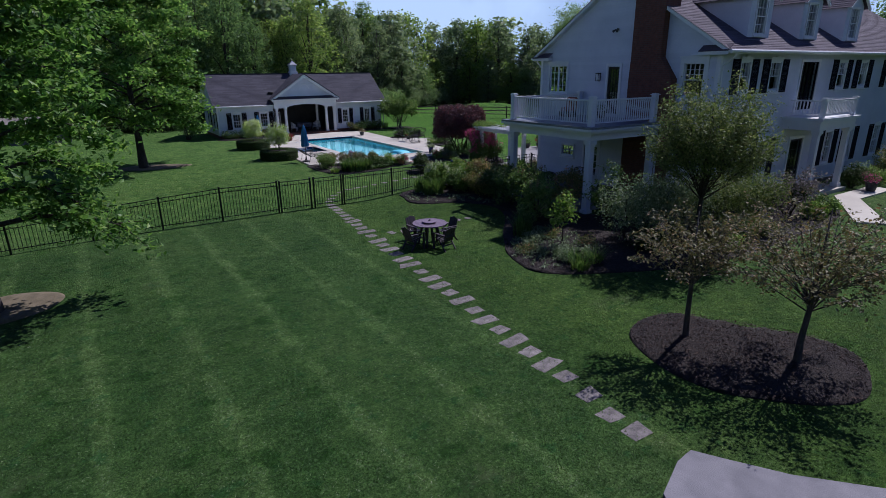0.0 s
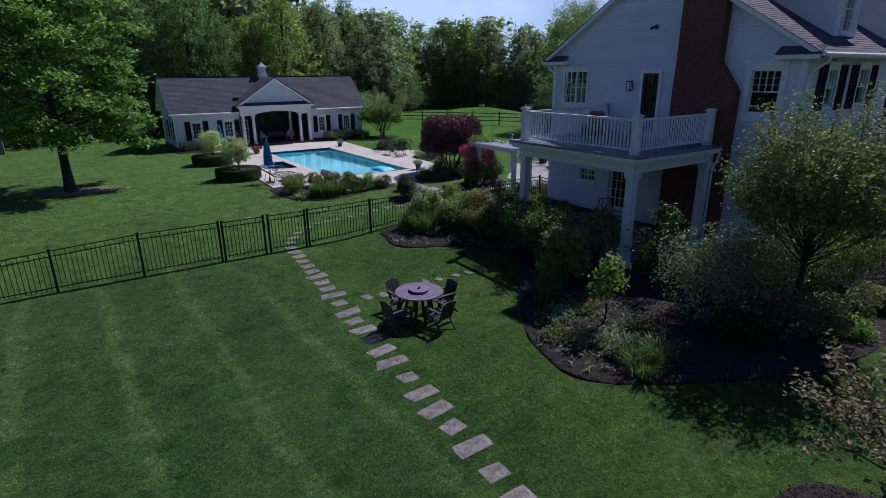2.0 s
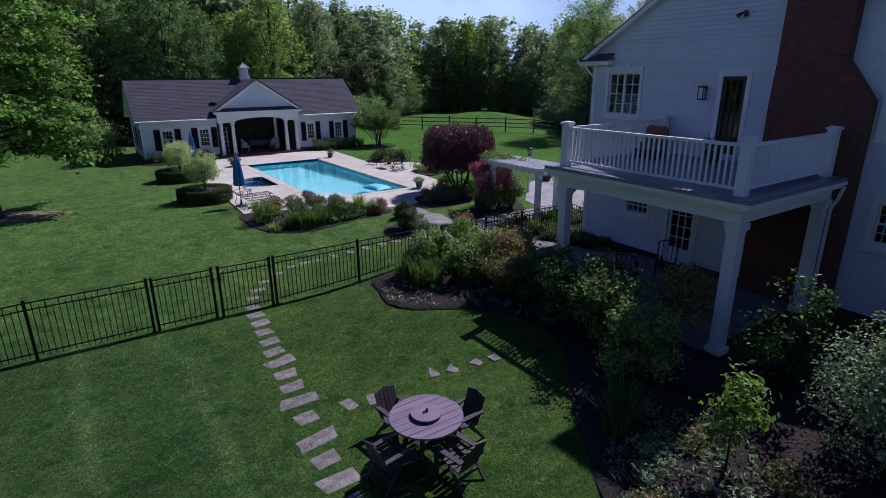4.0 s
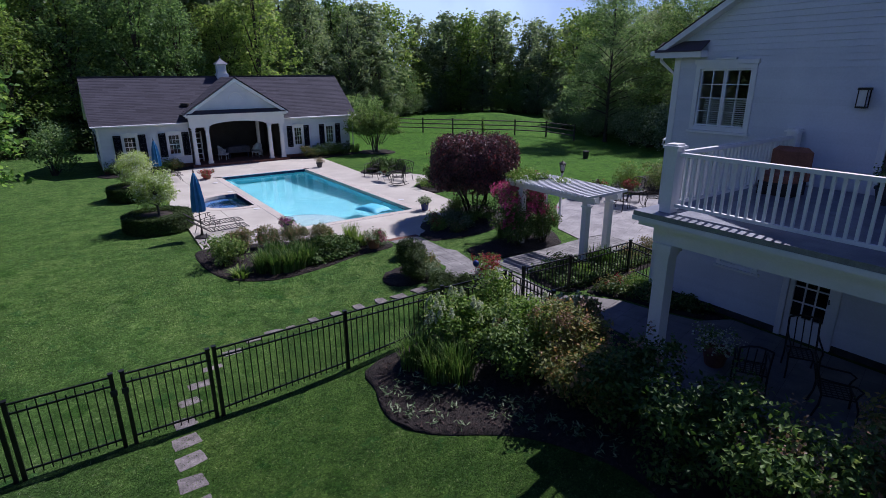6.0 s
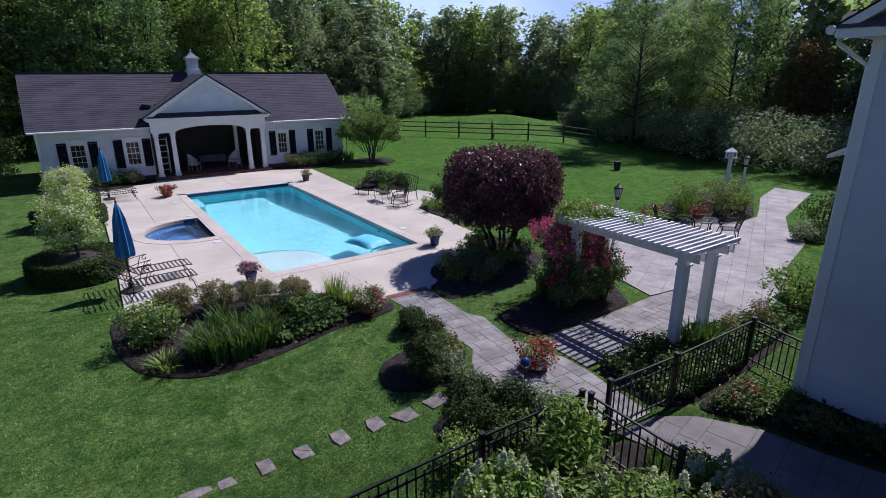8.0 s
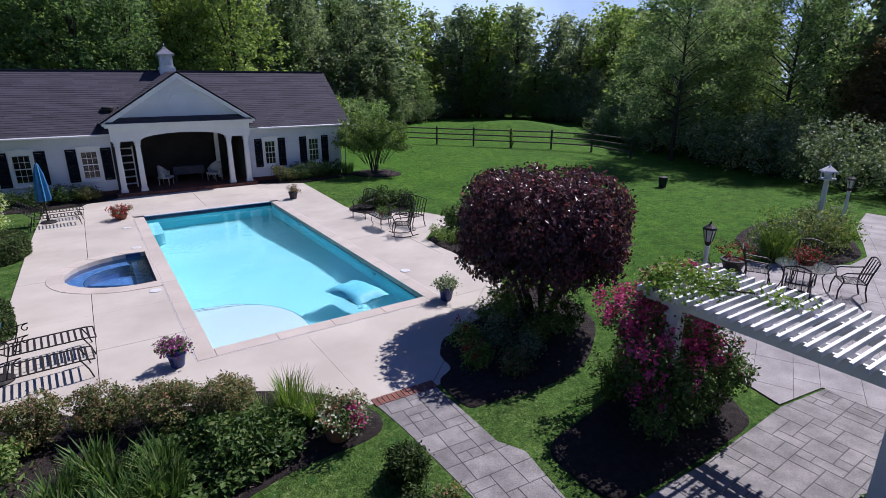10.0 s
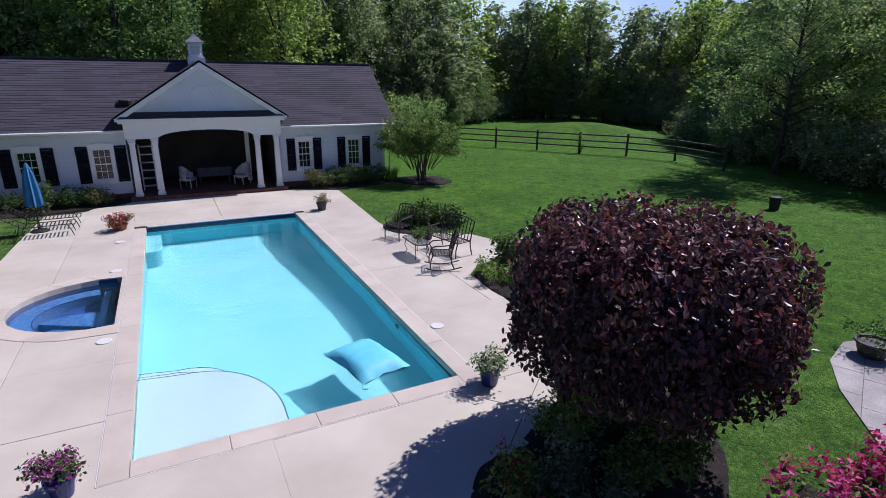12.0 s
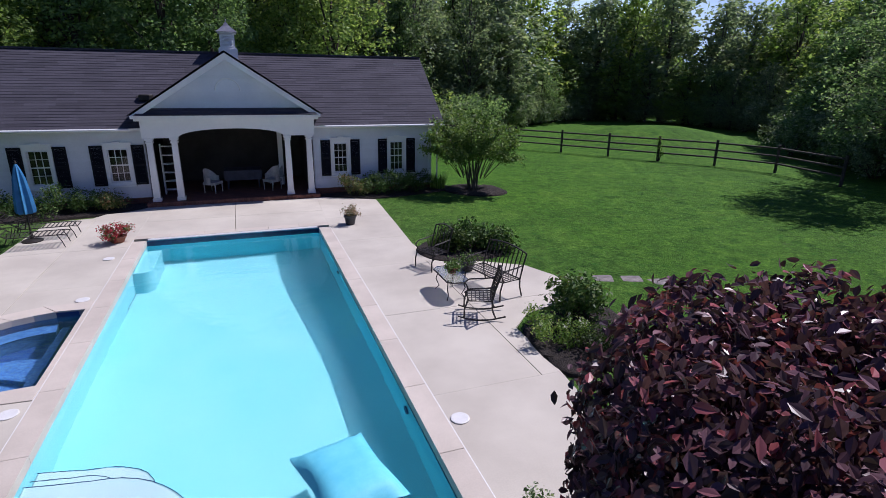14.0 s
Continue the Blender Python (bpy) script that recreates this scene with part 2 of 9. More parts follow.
LAWN = lawn_mat()
WATER = water_mat("pool_water", 0.10)
SPA_WATER = water_mat("spa_water", 0.02)
GLASS = glass_mat("window_glass", (0.85, 0.9, 0.92))
LAMP_GLASS = surface("frosted_lantern_glass", (0.62, 0.64, 0.64), (0.72, 0.73, 0.72), 8, 60, 0.35, relief=0.02, spread=0.05)
MORTAR = surface("grey_joint_mortar", (0.07, 0.068, 0.065), (0.11, 0.105, 0.10), 3, 60, 0.95, relief=0.3)
TABLE_GLASS = glass_mat("table_glass", (0.8, 0.88, 0.88), 0.12)
WHITE = surface("white_paint", (0.72, 0.73, 0.74), (0.80, 0.80, 0.80), 1.2, 30, 0.45, relief=0.05, spread=0.06)
SIDING = surface("white_clapboard_paint", (0.61, 0.635, 0.70), (0.70, 0.72, 0.775), 0.9, 25, 0.5, relief=0.06, spread=0.08, pieces=0.06)
SHUTTER = surface("black_shutter_paint", (0.006, 0.007, 0.012), (0.012, 0.013, 0.020), 4, 60, 0.6, relief=0.05)
SHUTTER.node_tree.nodes["Principled BSDF"].inputs["Specular IOR Level"].default_value = 0.15
IRON = surface("dark_wrought_iron", (0.012, 0.010, 0.009), (0.022, 0.018, 0.015), 8, 80, 0.6, 0.0, relief=0.1)
FENCE = surface("black_powder_coat", (0.008, 0.009, 0.010), (0.018, 0.018, 0.020), 6, 90, 0.4, 0.2, relief=0.05)
CONCRETE = surface("pool_deck_concrete", (0.47, 0.43, 0.36), (0.58, 0.54, 0.455), 0.55, 55, 0.85, relief=0.12, dist=0.006, spread=0.12, pieces=0.07)
COPING = surface("coping_concrete", (0.50, 0.445, 0.375), (0.60, 0.535, 0.455), 1.0, 60, 0.8, relief=0.1, dist=0.005, spread=0.12, pieces=0.08)
PAVER = surface("stamped_paver", (0.19, 0.182, 0.175), (0.36, 0.345, 0.325), 2.2, 38, 0.8, relief=0.5, dist=0.015, spread=0.35, pieces=0.2)
PATIO_PALE = surface("pale_stamped_paver", (0.27, 0.255, 0.25), (0.44, 0.42, 0.405), 1.3, 38, 0.8, relief=0.5, dist=0.015, spread=0.3, pieces=0.10)
# darker than the walk's paver: the balcony's shade is put into this colour
PATIO_SHADED = surface("shaded_patio_stone", (0.15, 0.14, 0.135), (0.24, 0.225, 0.21), 1.8, 45, 0.85, relief=0.3, dist=0.01, spread=0.2, pieces=0.2)
STONE = surface("stepping_stone", (0.15, 0.135, 0.125), (0.34, 0.30, 0.285), 5.0, 42, 0.9, relief=0.5, dist=0.012, spread=0.45, pieces=0.25)
DRIVE = surface("pale_driveway", (0.19, 0.185, 0.20), (0.28, 0.27, 0.285), 1.6, 70, 0.9, relief=0.5, dist=0.012, spread=0.4)
MULCH = surface("dark_bark_mulch", (0.014, 0.010, 0.008), (0.052, 0.037, 0.030), 9.0, 60, 0.95, relief=1.0, dist=0.05, spread=0.5)
CHIP = surface("bark_chip", (0.022, 0.012, 0.009), (0.105, 0.066, 0.050), 5.0, 60, 0.9, relief=0.3, spread=0.4)
# for the right and far pool walls: their shade is coloured in
SHADED_PLASTER = surface("shaded_pool_plaster", (0.04, 0.46, 0.58), (0.06, 0.52, 0.64), 0.35, 14, 0.6, relief=0.02, spread=0.05)
PLASTER = surface("cyan_pool_plaster", (0.15, 0.46, 0.525), (0.195, 0.505, 0.565), 0.35, 14, 0.6, relief=0.02, spread=0.05)
LEDGE = surface("pale_ledge_plaster", (0.33, 0.43, 0.445), (0.37, 0.475, 0.485), 0.6, 14, 0.6, relief=0.02, spread=0.05)
SPA_TILE = surface("dark_blue_spa_plaster", (0.010, 0.035, 0.16), (0.026, 0.085, 0.28), 4.0, 40, 0.35, relief=0.2, spread=0.4)
SPA_BENCH = surface("pale_blue_spa_mosaic", (0.022, 0.085, 0.27), (0.08, 0.21, 0.46), 16.0, 60, 0.35, relief=0.2, spread=0.3)
WATERLINE = surface("navy_waterline_tile", (0.012, 0.018, 0.06), (0.022, 0.04, 0.11), 6, 40, 0.25, relief=0.05)
BRICK = brick_mat("red_brickwork", (0.19, 0.068, 0.042), (0.14, 0.05, 0.035), (0.13, 0.085, 0.065))
BRICK_PIECE = surface("red_brick", (0.20, 0.075, 0.05), (0.33, 0.14, 0.10), 8, 60, 0.85, relief=0.3, spread=0.25, pieces=0.35)
SHINGLE = shingle_mat("charcoal_shingle", (0.046, 0.044, 0.060), (0.072, 0.068, 0.090))
SHINGLE_H = shingle_mat("purple_grey_shingle", (0.072, 0.056, 0.078), (0.130, 0.105, 0.135))
TABLE_WOOD = surface("plum_stained_boards", (0.15, 0.105, 0.155), (0.22, 0.165, 0.225), 2.0, 30, 0.65, relief=0.2, stretch=(1, 8, 8), spread=0.2, pieces=0.15)
CHAIR_WOOD = surface("dark_plum_chair_stain", (0.030, 0.022, 0.032), (0.060, 0.045, 0.062), 3.0, 30, 0.6, relief=0.2, spread=0.2, pieces=0.15)
GREY_WOOD = surface("weathered_fence_wood", (0.040, 0.032, 0.026), (0.085, 0.070, 0.058), 2.0, 40, 0.9, relief=0.4, stretch=(1, 6, 6), spread=0.3)
BARK = surface("tree_bark", (0.030, 0.023, 0.018), (0.080, 0.063, 0.050), 3.0, 22, 0.95, relief=0.9, dist=0.04, stretch=(1, 1, 0.3), spread=0.4)
PALE_BARK = surface("grey_bark", (0.060, 0.052, 0.045), (0.14, 0.125, 0.11), 3.0, 22, 0.95, relief=0.7, dist=0.03, stretch=(1, 1, 0.3), spread=0.4)
BLUE_CLOTH = surface("blue_umbrella_cloth", (0.025, 0.16, 0.36), (0.045, 0.24, 0.47), 3.0, 60, 0.8, relief=0.15, spread=0.15)
CYAN_CLOTH = surface("turquoise_float_fabric", (0.10, 0.54, 0.70), (0.15, 0.63, 0.76), 3.0, 60, 0.6, relief=0.15, spread=0.1)
BLUE_POT = surface("glazed_blue_pot", (0.020, 0.030, 0.14), (0.035, 0.055, 0.22), 6, 40, 0.25, relief=0.05)
CLAY_POT = surface("terracotta_pot", (0.22, 0.085, 0.05), (0.32, 0.13, 0.08), 6, 40, 0.8, relief=0.2)
GREY_POT = surface("dark_grey_pot", (0.03, 0.03, 0.035), (0.07, 0.07, 0.075), 6, 40, 0.6, relief=0.2)
# the darkness inside porch and rooms is put into this colour
DARK_ROOM = surface("interior_shade_tone", (0.045, 0.042, 0.040), (0.075, 0.070, 0.065), 1.5, 30, 0.8, relief=0.05)
WICKER = surface("white_wicker", (0.42, 0.42, 0.42), (0.58, 0.58, 0.57), 6, 70, 0.7, relief=0.5, spread=0.3)
CLOTH = surface("slate_table_cloth", (0.045, 0.05, 0.07), (0.075, 0.08, 0.11), 3, 50, 0.85, relief=0.1)
CURTAIN = surface("beige_curtain", (0.16, 0.14, 0.12), (0.24, 0.21, 0.17), 4, 40, 0.9, relief=0.2, stretch=(14, 14, 0.5))
SLATE_CAP = surface("lead_grey_roof_metal", (0.20, 0.21, 0.25), (0.30, 0.31, 0.35), 3, 40, 0.4, 0.4, relief=0.1)
DOOR_DARK = surface("dark_storm_door", (0.010, 0.010, 0.014), (0.022, 0.022, 0.028), 4, 40, 0.3, relief=0.05)
RUBBER = surface("black_rubber", (0.015, 0.015, 0.015), (0.03, 0.03, 0.03), 6, 50, 0.7, relief=0.2)
PLASTIC = surface("white_plastic", (0.70, 0.70, 0.68), (0.78, 0.78, 0.76), 6, 50, 0.4, relief=0.02)
SOIL = surface("bare_brown_soil", (0.13, 0.105, 0.062), (0.20, 0.16, 0.10), 2.5, 30, 0.95, relief=0.5, dist=0.02, spread=0.35)
SHED = surface("weathered_grey_boards", (0.16, 0.14, 0.13), (0.26, 0.24, 0.22), 2, 30, 0.9, relief=0.4, stretch=(8, 8, 0.6), spread=0.3)

L_WOODS = leaf_mat("woods_leaf", (0.030, 0.052, 0.023), (0.084, 0.124, 0.056), (0.115, 0.15, 0.07), 0.62, 0.45, 3.4)
L_WOODS2 = leaf_mat("woods_leaf_yellowing", (0.042, 0.066, 0.020), (0.110, 0.150, 0.046), (0.15, 0.165, 0.055), 0.62, 0.45, 3.2)
L_DEEP = leaf_mat("woods_leaf_deep", (0.020, 0.036, 0.016), (0.056, 0.088, 0.038), (0.08, 0.11, 0.045), 0.62, 0.45, 4.2)
L_OLIVE = leaf_mat("woods_leaf_grey", (0.042, 0.058, 0.036), (0.102, 0.126, 0.080), (0.13, 0.14, 0.09), 0.62, 0.45, 3.4)
L_RUST = leaf_mat("woods_leaf_rusty", (0.060, 0.050, 0.026), (0.13, 0.098, 0.054), (0.19, 0.10, 0.05), 0.5, 0.45, 2.5)
L_PINE = leaf_mat("dark_needles", (0.006, 0.014, 0.007), (0.014, 0.028, 0.012), None, 0.1)
L_MAPLE = leaf_mat("maple_leaf", (0.024, 0.052, 0.014), (0.068, 0.118, 0.032), (0.12, 0.16, 0.05), 0.6, 0.4, 3.5)
L_RED = leaf_mat("purple_leaf", (0.015, 0.010, 0.011), (0.066, 0.033, 0.042), (0.125, 0.032, 0.036), 0.22, 0.30, 3.0)
L_SHRUB = leaf_mat("shrub_leaf", (0.020, 0.050, 0.012), (0.070, 0.125, 0.030), (0.14, 0.17, 0.06))
L_LIGHT = leaf_mat("light_green_leaf", (0.050, 0.100, 0.018), (0.140, 0.215, 0.046), (0.24, 0.27, 0.09), 0.42, 0.5, 1.85)
L_SILVER = leaf_mat("silvery_leaf", (0.055, 0.085, 0.042), (0.155, 0.20, 0.115), (0.28, 0.31, 0.21), 0.35, 0.45, 1.75)
L_TAN = leaf_mat("tanned_hydrangea_leaf", (0.048, 0.060, 0.020), (0.130, 0.130, 0.046), (0.32, 0.16, 0.085), 0.4, 0.5, 2.6)
L_WILLOW = leaf_mat("grey_green_leaf", (0.045, 0.066, 0.020), (0.135, 0.165, 0.058), (0.24, 0.24, 0.10), 0.4, 0.5, 1.9)
L_RUSSET = leaf_mat("browning_leaf", (0.055, 0.055, 0.026), (0.135, 0.118, 0.060), (0.20, 0.12, 0.07), 0.3, 0.5, 2.0)
L_SPIREA = leaf_mat("dusty_spirea_leaf", (0.046, 0.066, 0.022), (0.125, 0.145, 0.050), (0.27, 0.14, 0.085), 0.35, 0.5, 1.75)
L_MAUVE = leaf_mat("mauve_blossom_leaf", (0.075, 0.065, 0.070), (0.19, 0.155, 0.175), (0.30, 0.22, 0.26))
L_LIME = leaf_mat("lime_hydrangea_leaf", (0.12, 0.16, 0.040), (0.26, 0.31, 0.11), (0.46, 0.49, 0.31), 0.45, 0.5, 2.4)
L_POND = leaf_mat("soft_green_leaf", (0.036, 0.066, 0.018), (0.105, 0.155, 0.042), (0.17, 0.20, 0.07), 0.4, 0.5, 2.3)
L_HEDGE = leaf_mat("clipped_hedge_leaf", (0.014, 0.030, 0.008), (0.045, 0.075, 0.018), (0.08, 0.11, 0.03))
L_BLADE = leaf_mat("strap_leaf", (0.028, 0.066, 0.016), (0.085, 0.150, 0.036), (0.15, 0.18, 0.07), 0.4, 0.5, 1.6)
L_GRASS = leaf_mat("grass_blade", (0.044, 0.090, 0.016), (0.104, 0.174, 0.034), (0.27, 0.32, 0.15), 0.5, 0.7, 1.12, True)
F_PINK = leaf_mat("magenta_petal", (0.46, 0.035, 0.17), (0.74, 0.13, 0.37), None, 0.35, 0.5, 1.0)
F_ROSE = leaf_mat("red_petal", (0.26, 0.012, 0.022), (0.46, 0.045, 0.06), None, 0.3, 0.5, 1.0)
F_VIOLET = leaf_mat("violet_petal", (0.28, 0.045, 0.22), (0.48, 0.12, 0.38), None, 0.3, 0.5, 1.0)
F_WHITE = leaf_mat("white_petal", (0.50, 0.54, 0.38), (0.76, 0.78, 0.62), None, 0.3, 0.5, 1.0)
F_DUSTY = leaf_mat("faded_pink_petal", (0.25, 0.14, 0.10), (0.42, 0.27, 0.20), None, 0.3, 0.5, 1.0)


# ---- building helpers ----
class Shape:
    """Collects corners and faces of one mesh."""

    def __init__(self):
        self.v, self.f = [], []

    def face(self, *pts):
        i = len(self.v)
        self.v += [tuple(p) for p in pts]
        self.f.append(tuple(range(i, i + len(pts))))
        return self

    def box(self, x0, x1, y0, y1, z0, z1):
        i = len(self.v)
        self.v += [(x, y, z) for z in (z0, z1) for y in (y0, y1) for x in (x0, x1)]
        self.f += [tuple(i + k for k in q) for q in ((0, 2, 3, 1), (4, 5, 7, 6), (0, 1, 5, 4), (2, 6, 7, 3), (0, 4, 6, 2), (1, 3, 7, 5))]
        return self

    def slab(self, outline, z0, z1, bevel=0.0):
        """A plate on an outline that runs anticlockwise, its upper edge worn by bevel."""
        n, i = len(outline), len(self.v)
        cx, cy = sum(p[0] for p in outline) / n, sum(p[1] for p in outline) / n
        rings = [(0.0, z0), (0.0, z1 - bevel), (bevel, z1)] if bevel else [(0.0, z0), (0.0, z1)]
        for inset, z in rings:
            for x, y in outline:
                d = math.hypot(x - cx, y - cy) or 1
                k = max(0.0, 1 - inset * 1.3 / d)
                self.v.append((cx + (x - cx) * k, cy + (y - cy) * k, z))
        for r in range(len(rings) - 1):
            for k in range(n):
                a, b = i + r * n + k, i + r * n + (k + 1) % n
                self.f.append((a, b, b + n, a + n))
        self.f.append(tuple(i + (len(rings) - 1) * n + k for k in range(n)))
        self.f.append(tuple(i + n - 1 - k for k in range(n)))
        return self

    def tube(self, pts, r, sides=6, closed=False, cap=True):
        """A round bar along points; r may be one radius or one for each point."""
        pts = [Vector(p) for p in pts]
        n = len(pts)
        rs = r if isinstance(r, (list, tuple)) else [r] * n
        i0 = len(self.v)
        side = None
        for k, p in enumerate(pts):
            d = (pts[(k + 1) % n] - pts[k - 1]) if closed else (pts[min(k + 1, n - 1)] - pts[max(k - 1, 0)])
            d = d.normalized() if d.length > 1e-9 else Vector((0, 0, 1))
            if side is None:
                side = d.cross(Vector((0, 0, 1)) if abs(d.z) < 0.9 else Vector((1, 0, 0))).normalized()
            side = (side - d * side.dot(d)).normalized()
            up = d.cross(side)
            for s in range(sides):
                a = 2 * math.pi * (s + 0.5) / sides
                self.v.append(tuple(p + (side * math.cos(a) + up * math.sin(a)) * rs[k]))
        for k in range(n if closed else n - 1):
            for s in range(sides):
                a, b = i0 + k * sides + s, i0 + k * sides + (s + 1) % sides
                c, d2 = i0 + ((k + 1) % n) * sides + (s + 1) % sides, i0 + ((k + 1) % n) * sides + s
                self.f.append((a, b, c, d2))
        if cap and not closed:
            self.f.append(tuple(i0 + s for s in reversed(range(sides))))
            self.f.append(tuple(i0 + (n - 1) * sides + s for s in range(sides)))
        return self

    def lathe(self, profile, sides=16, at=(0, 0, 0), wobble=None):
        """A turned shape from (radius, height) pairs."""
        i, n = len(self.v), len(profile)
        for k, (r, z) in enumerate(profile):
            for s in range(sides):
                a = 2 * math.pi * s / sides
                q = r * (wobble(k, s) if wobble else 1)
                self.v.append((at[0] + q * math.cos(a), at[1] + q * math.sin(a), at[2] + z))
        for k in range(n - 1):
            for s in range(sides):
                a, b = i + k * sides + s, i + k * sides + (s + 1) % sides
                self.f.append((a, b, b + sides, a + sides))
        self.f.append(tuple(i + s for s in reversed(range(sides))))
        self.f.append(tuple(i + (n - 1) * sides + s for s in range(sides)))
        return self

    def leaves(self, centres, normals, length, width, rng, droop=0.0, oval=False):
        """Pointed leaves, each a small pleated quad of its own."""
        n = len(centres)
        a = rng.normal(size=(n, 3))
        a[:, 2] -= droop
        nr = normals / np.maximum(np.linalg.norm(normals, axis=1, keepdims=True), 1e-6)
        u = (a - nr * (a * nr).sum(1, keepdims=True)) if droop else np.cross(nr, a)
        u /= np.maximum(np.linalg.norm(u, axis=1, keepdims=True), 1e-6)
        w = np.cross(nr, u)
        s = rng.uniform(0.65, 1.25, size=(n, 1))
        lift = nr * (0.16 * width) * s
        pts = np.stack([centres - u * length * 0.5 * s, centres - w * width * 0.5 * s + lift, centres + u * length * 0.5 * s, centres + w * width * 0.5 * s + lift], 1).reshape(-1, 3)
        i = len(self.v)
        if oval:
            tip, half = u * length * 0.5 * s, w * width * 0.5 * s
            pts = np.stack([centres - tip, centres - tip * 0.35 - half + lift, centres + tip * 0.35 - half * 0.8 + lift, centres + tip, centres + tip * 0.35 + half * 0.8 + lift, centres - tip * 0.35 + half + lift], 1).reshape(-1, 3)
            self.v += pts.tolist()
            k = np.arange(n)[:, None] * 6 + i
            self.f += np.concatenate([k + np.array([[0, 1, 2, 3]]), k + np.array([[0, 3, 4, 5]])]).tolist()
            return self
        self.v += pts.tolist()
        self.f += (np.arange(4 * n).reshape(-1, 4) + i).tolist()
        return self

    def mesh(self, name):
        me = bpy.data.meshes.new(name)
        me.from_pydata(self.v, [], self.f)
        me.update()
        return me


def thing(name, x, y, z=0.0, turn=0.0, label="", category="", group="", kind=""):
    ob = new(name)
    ob.empty_display_size = 0.2
    ob.matrix_world = pose(x, y, z, 0, 0, turn)
    return tagged(ob, label, category, group, kind)


def part(name, shape, material, parent=None, label="", smooth=False, bevel=0.0):
    me = shape if isinstance(shape, bpy.types.Mesh) else shape.mesh(name)
    if material and not me.materials:
        me.materials.append(material)
    if smooth:
        me.shade_smooth()
    ob = new(name, me)
    ob.parent = parent
    if bevel:
        mod = ob.modifiers.new("worn_edges", "BEVEL")
        mod.width, mod.segments, mod.limit_method = bevel, 2, "ANGLE"
    return tagged(ob, label)


def setting(name, shape, material, label, category, smooth=False):
    return tagged(part(name, shape, material, None, label, smooth), "", category, "", "structure")


def arc(cx, cy, rx, ry, a0, a1, n):
    return [(cx + rx * math.cos(radians(a0 + (a1 - a0) * k / n)), cy + ry * math.sin(radians(a0 + (a1 - a0) * k / n))) for k in range(n + 1)]


def smooth_outline(pts, steps=5):
    """A closed round line through points."""
    out, n = [], len(pts)
    for k in range(n):
        p0, p1, p2, p3 = (Vector((*pts[(k + d) % n], 0)) for d in (-1, 0, 1, 2))
        for s in range(steps):
            t = s / steps
            q = 0.5 * ((2 * p1) + (p2 - p0) * t + (2 * p0 - 5 * p1 + 4 * p2 - p3) * t * t + (3 * p1 - p0 - 3 * p2 + p3) * t ** 3)
            out.append((q.x, q.y))
    return out


def clip(poly, a, b, c):
    """The part of a polygon where a x + b y <= c."""
    out = []
    for k, p in enumerate(poly):
        q = poly[(k + 1) % len(poly)]
        dp, dq = a * p[0] + b * p[1] - c, a * q[0] + b * q[1] - c
        if dp <= 0:
            out.append(p)
        if (dp < 0 < dq) or (dq < 0 < dp):
            t = dp / (dp - dq)
            out.append((p[0] + (q[0] - p[0]) * t, p[1] + (q[1] - p[1]) * t))
    return out


def area(poly):
    return 0.5 * sum(p[0] * q[1] - q[0] * p[1] for p, q in zip(poly, poly[1:] + poly[:1]))


def cut(polys, a, b, c, gap):
    out = []
    for p in polys:
        for q in (clip(p, a, b, c - gap / 2), clip(p, -a, -b, -c - gap / 2)):
            if len(q) > 2 and abs(area(q)) > 0.004:
                out.append(q)
    return out


def courses(outline, turn, row, length, gap, seed):
    """Cuts an outline into rows of slabs with staggered joints."""
    rng = random.Random(seed)
    ca, sa = math.cos(radians(turn)), math.sin(radians(turn))
    us = [ca * x + sa * y for x, y in outline]
    vs = [-sa * x + ca * y for x, y in outline]
    polys = [outline]
    v = min(vs) + row * rng.uniform(0.3, 1)
    cuts = []
    while v < max(vs):
        cuts.append(v)
        v += row * rng.choice((0.65, 1.0, 1.0, 1.3))
    for v in cuts:
        polys = cut(polys, -sa, ca, v, gap)
    out = []
    for p in polys:
        strip = [p]
        u = min(us) + length * rng.uniform(0.1, 1)
        while u < max(us):
            strip = cut(strip, ca, sa, u, gap)
            u += length * rng.uniform(0.7, 1.3)
        out += strip
    return out


def ashlar(outline, turn, unit, gap, seed):
    """Cuts an outline into squared stones of mixed sizes that lock into one another."""
    rng = random.Random(seed)
    ca, sa = math.cos(radians(turn)), math.sin(radians(turn))
    us, vs = [ca * x + sa * y for x, y in outline], [-sa * x + ca * y for x, y in outline]
    u0, v0 = min(us) - 0.07, min(vs) - 0.07
    nu, nv = int((max(us) - u0) / unit) + 1, int((max(vs) - v0) / unit) + 1
    taken, out = set(), []
    for j in range(nv):
        for i in range(nu):
            if (i, j) in taken:
                continue
            sizes = [(3, 2), (2, 3), (2, 2), (2, 2), (2, 1), (1, 2), (1, 1)]
            rng.shuffle(sizes)
            w, h = next(q for q in sizes + [(1, 1)] if not any((i + a, j + b) in taken for a in range(q[0]) for b in range(q[1])))
            taken |= {(i + a, j + b) for a in range(w) for b in range(h)}
            p = outline
            for a, b, c in ((-ca, -sa, -(u0 + i * unit + gap)), (ca, sa, u0 + (i + w) * unit), (sa, -ca, -(v0 + j * unit + gap)), (-sa, ca, v0 + (j + h) * unit)):
                p = clip(p, a, b, c) if p else p
            if p and len(p) > 2 and abs(area(p)) > 0.002:
                out.append(p)
    return out


def ease(a, lo, hi):
    f = min(1.0, max(0.0, (a - lo) / (hi - lo)))
    return f * f * (3 - 2 * f)


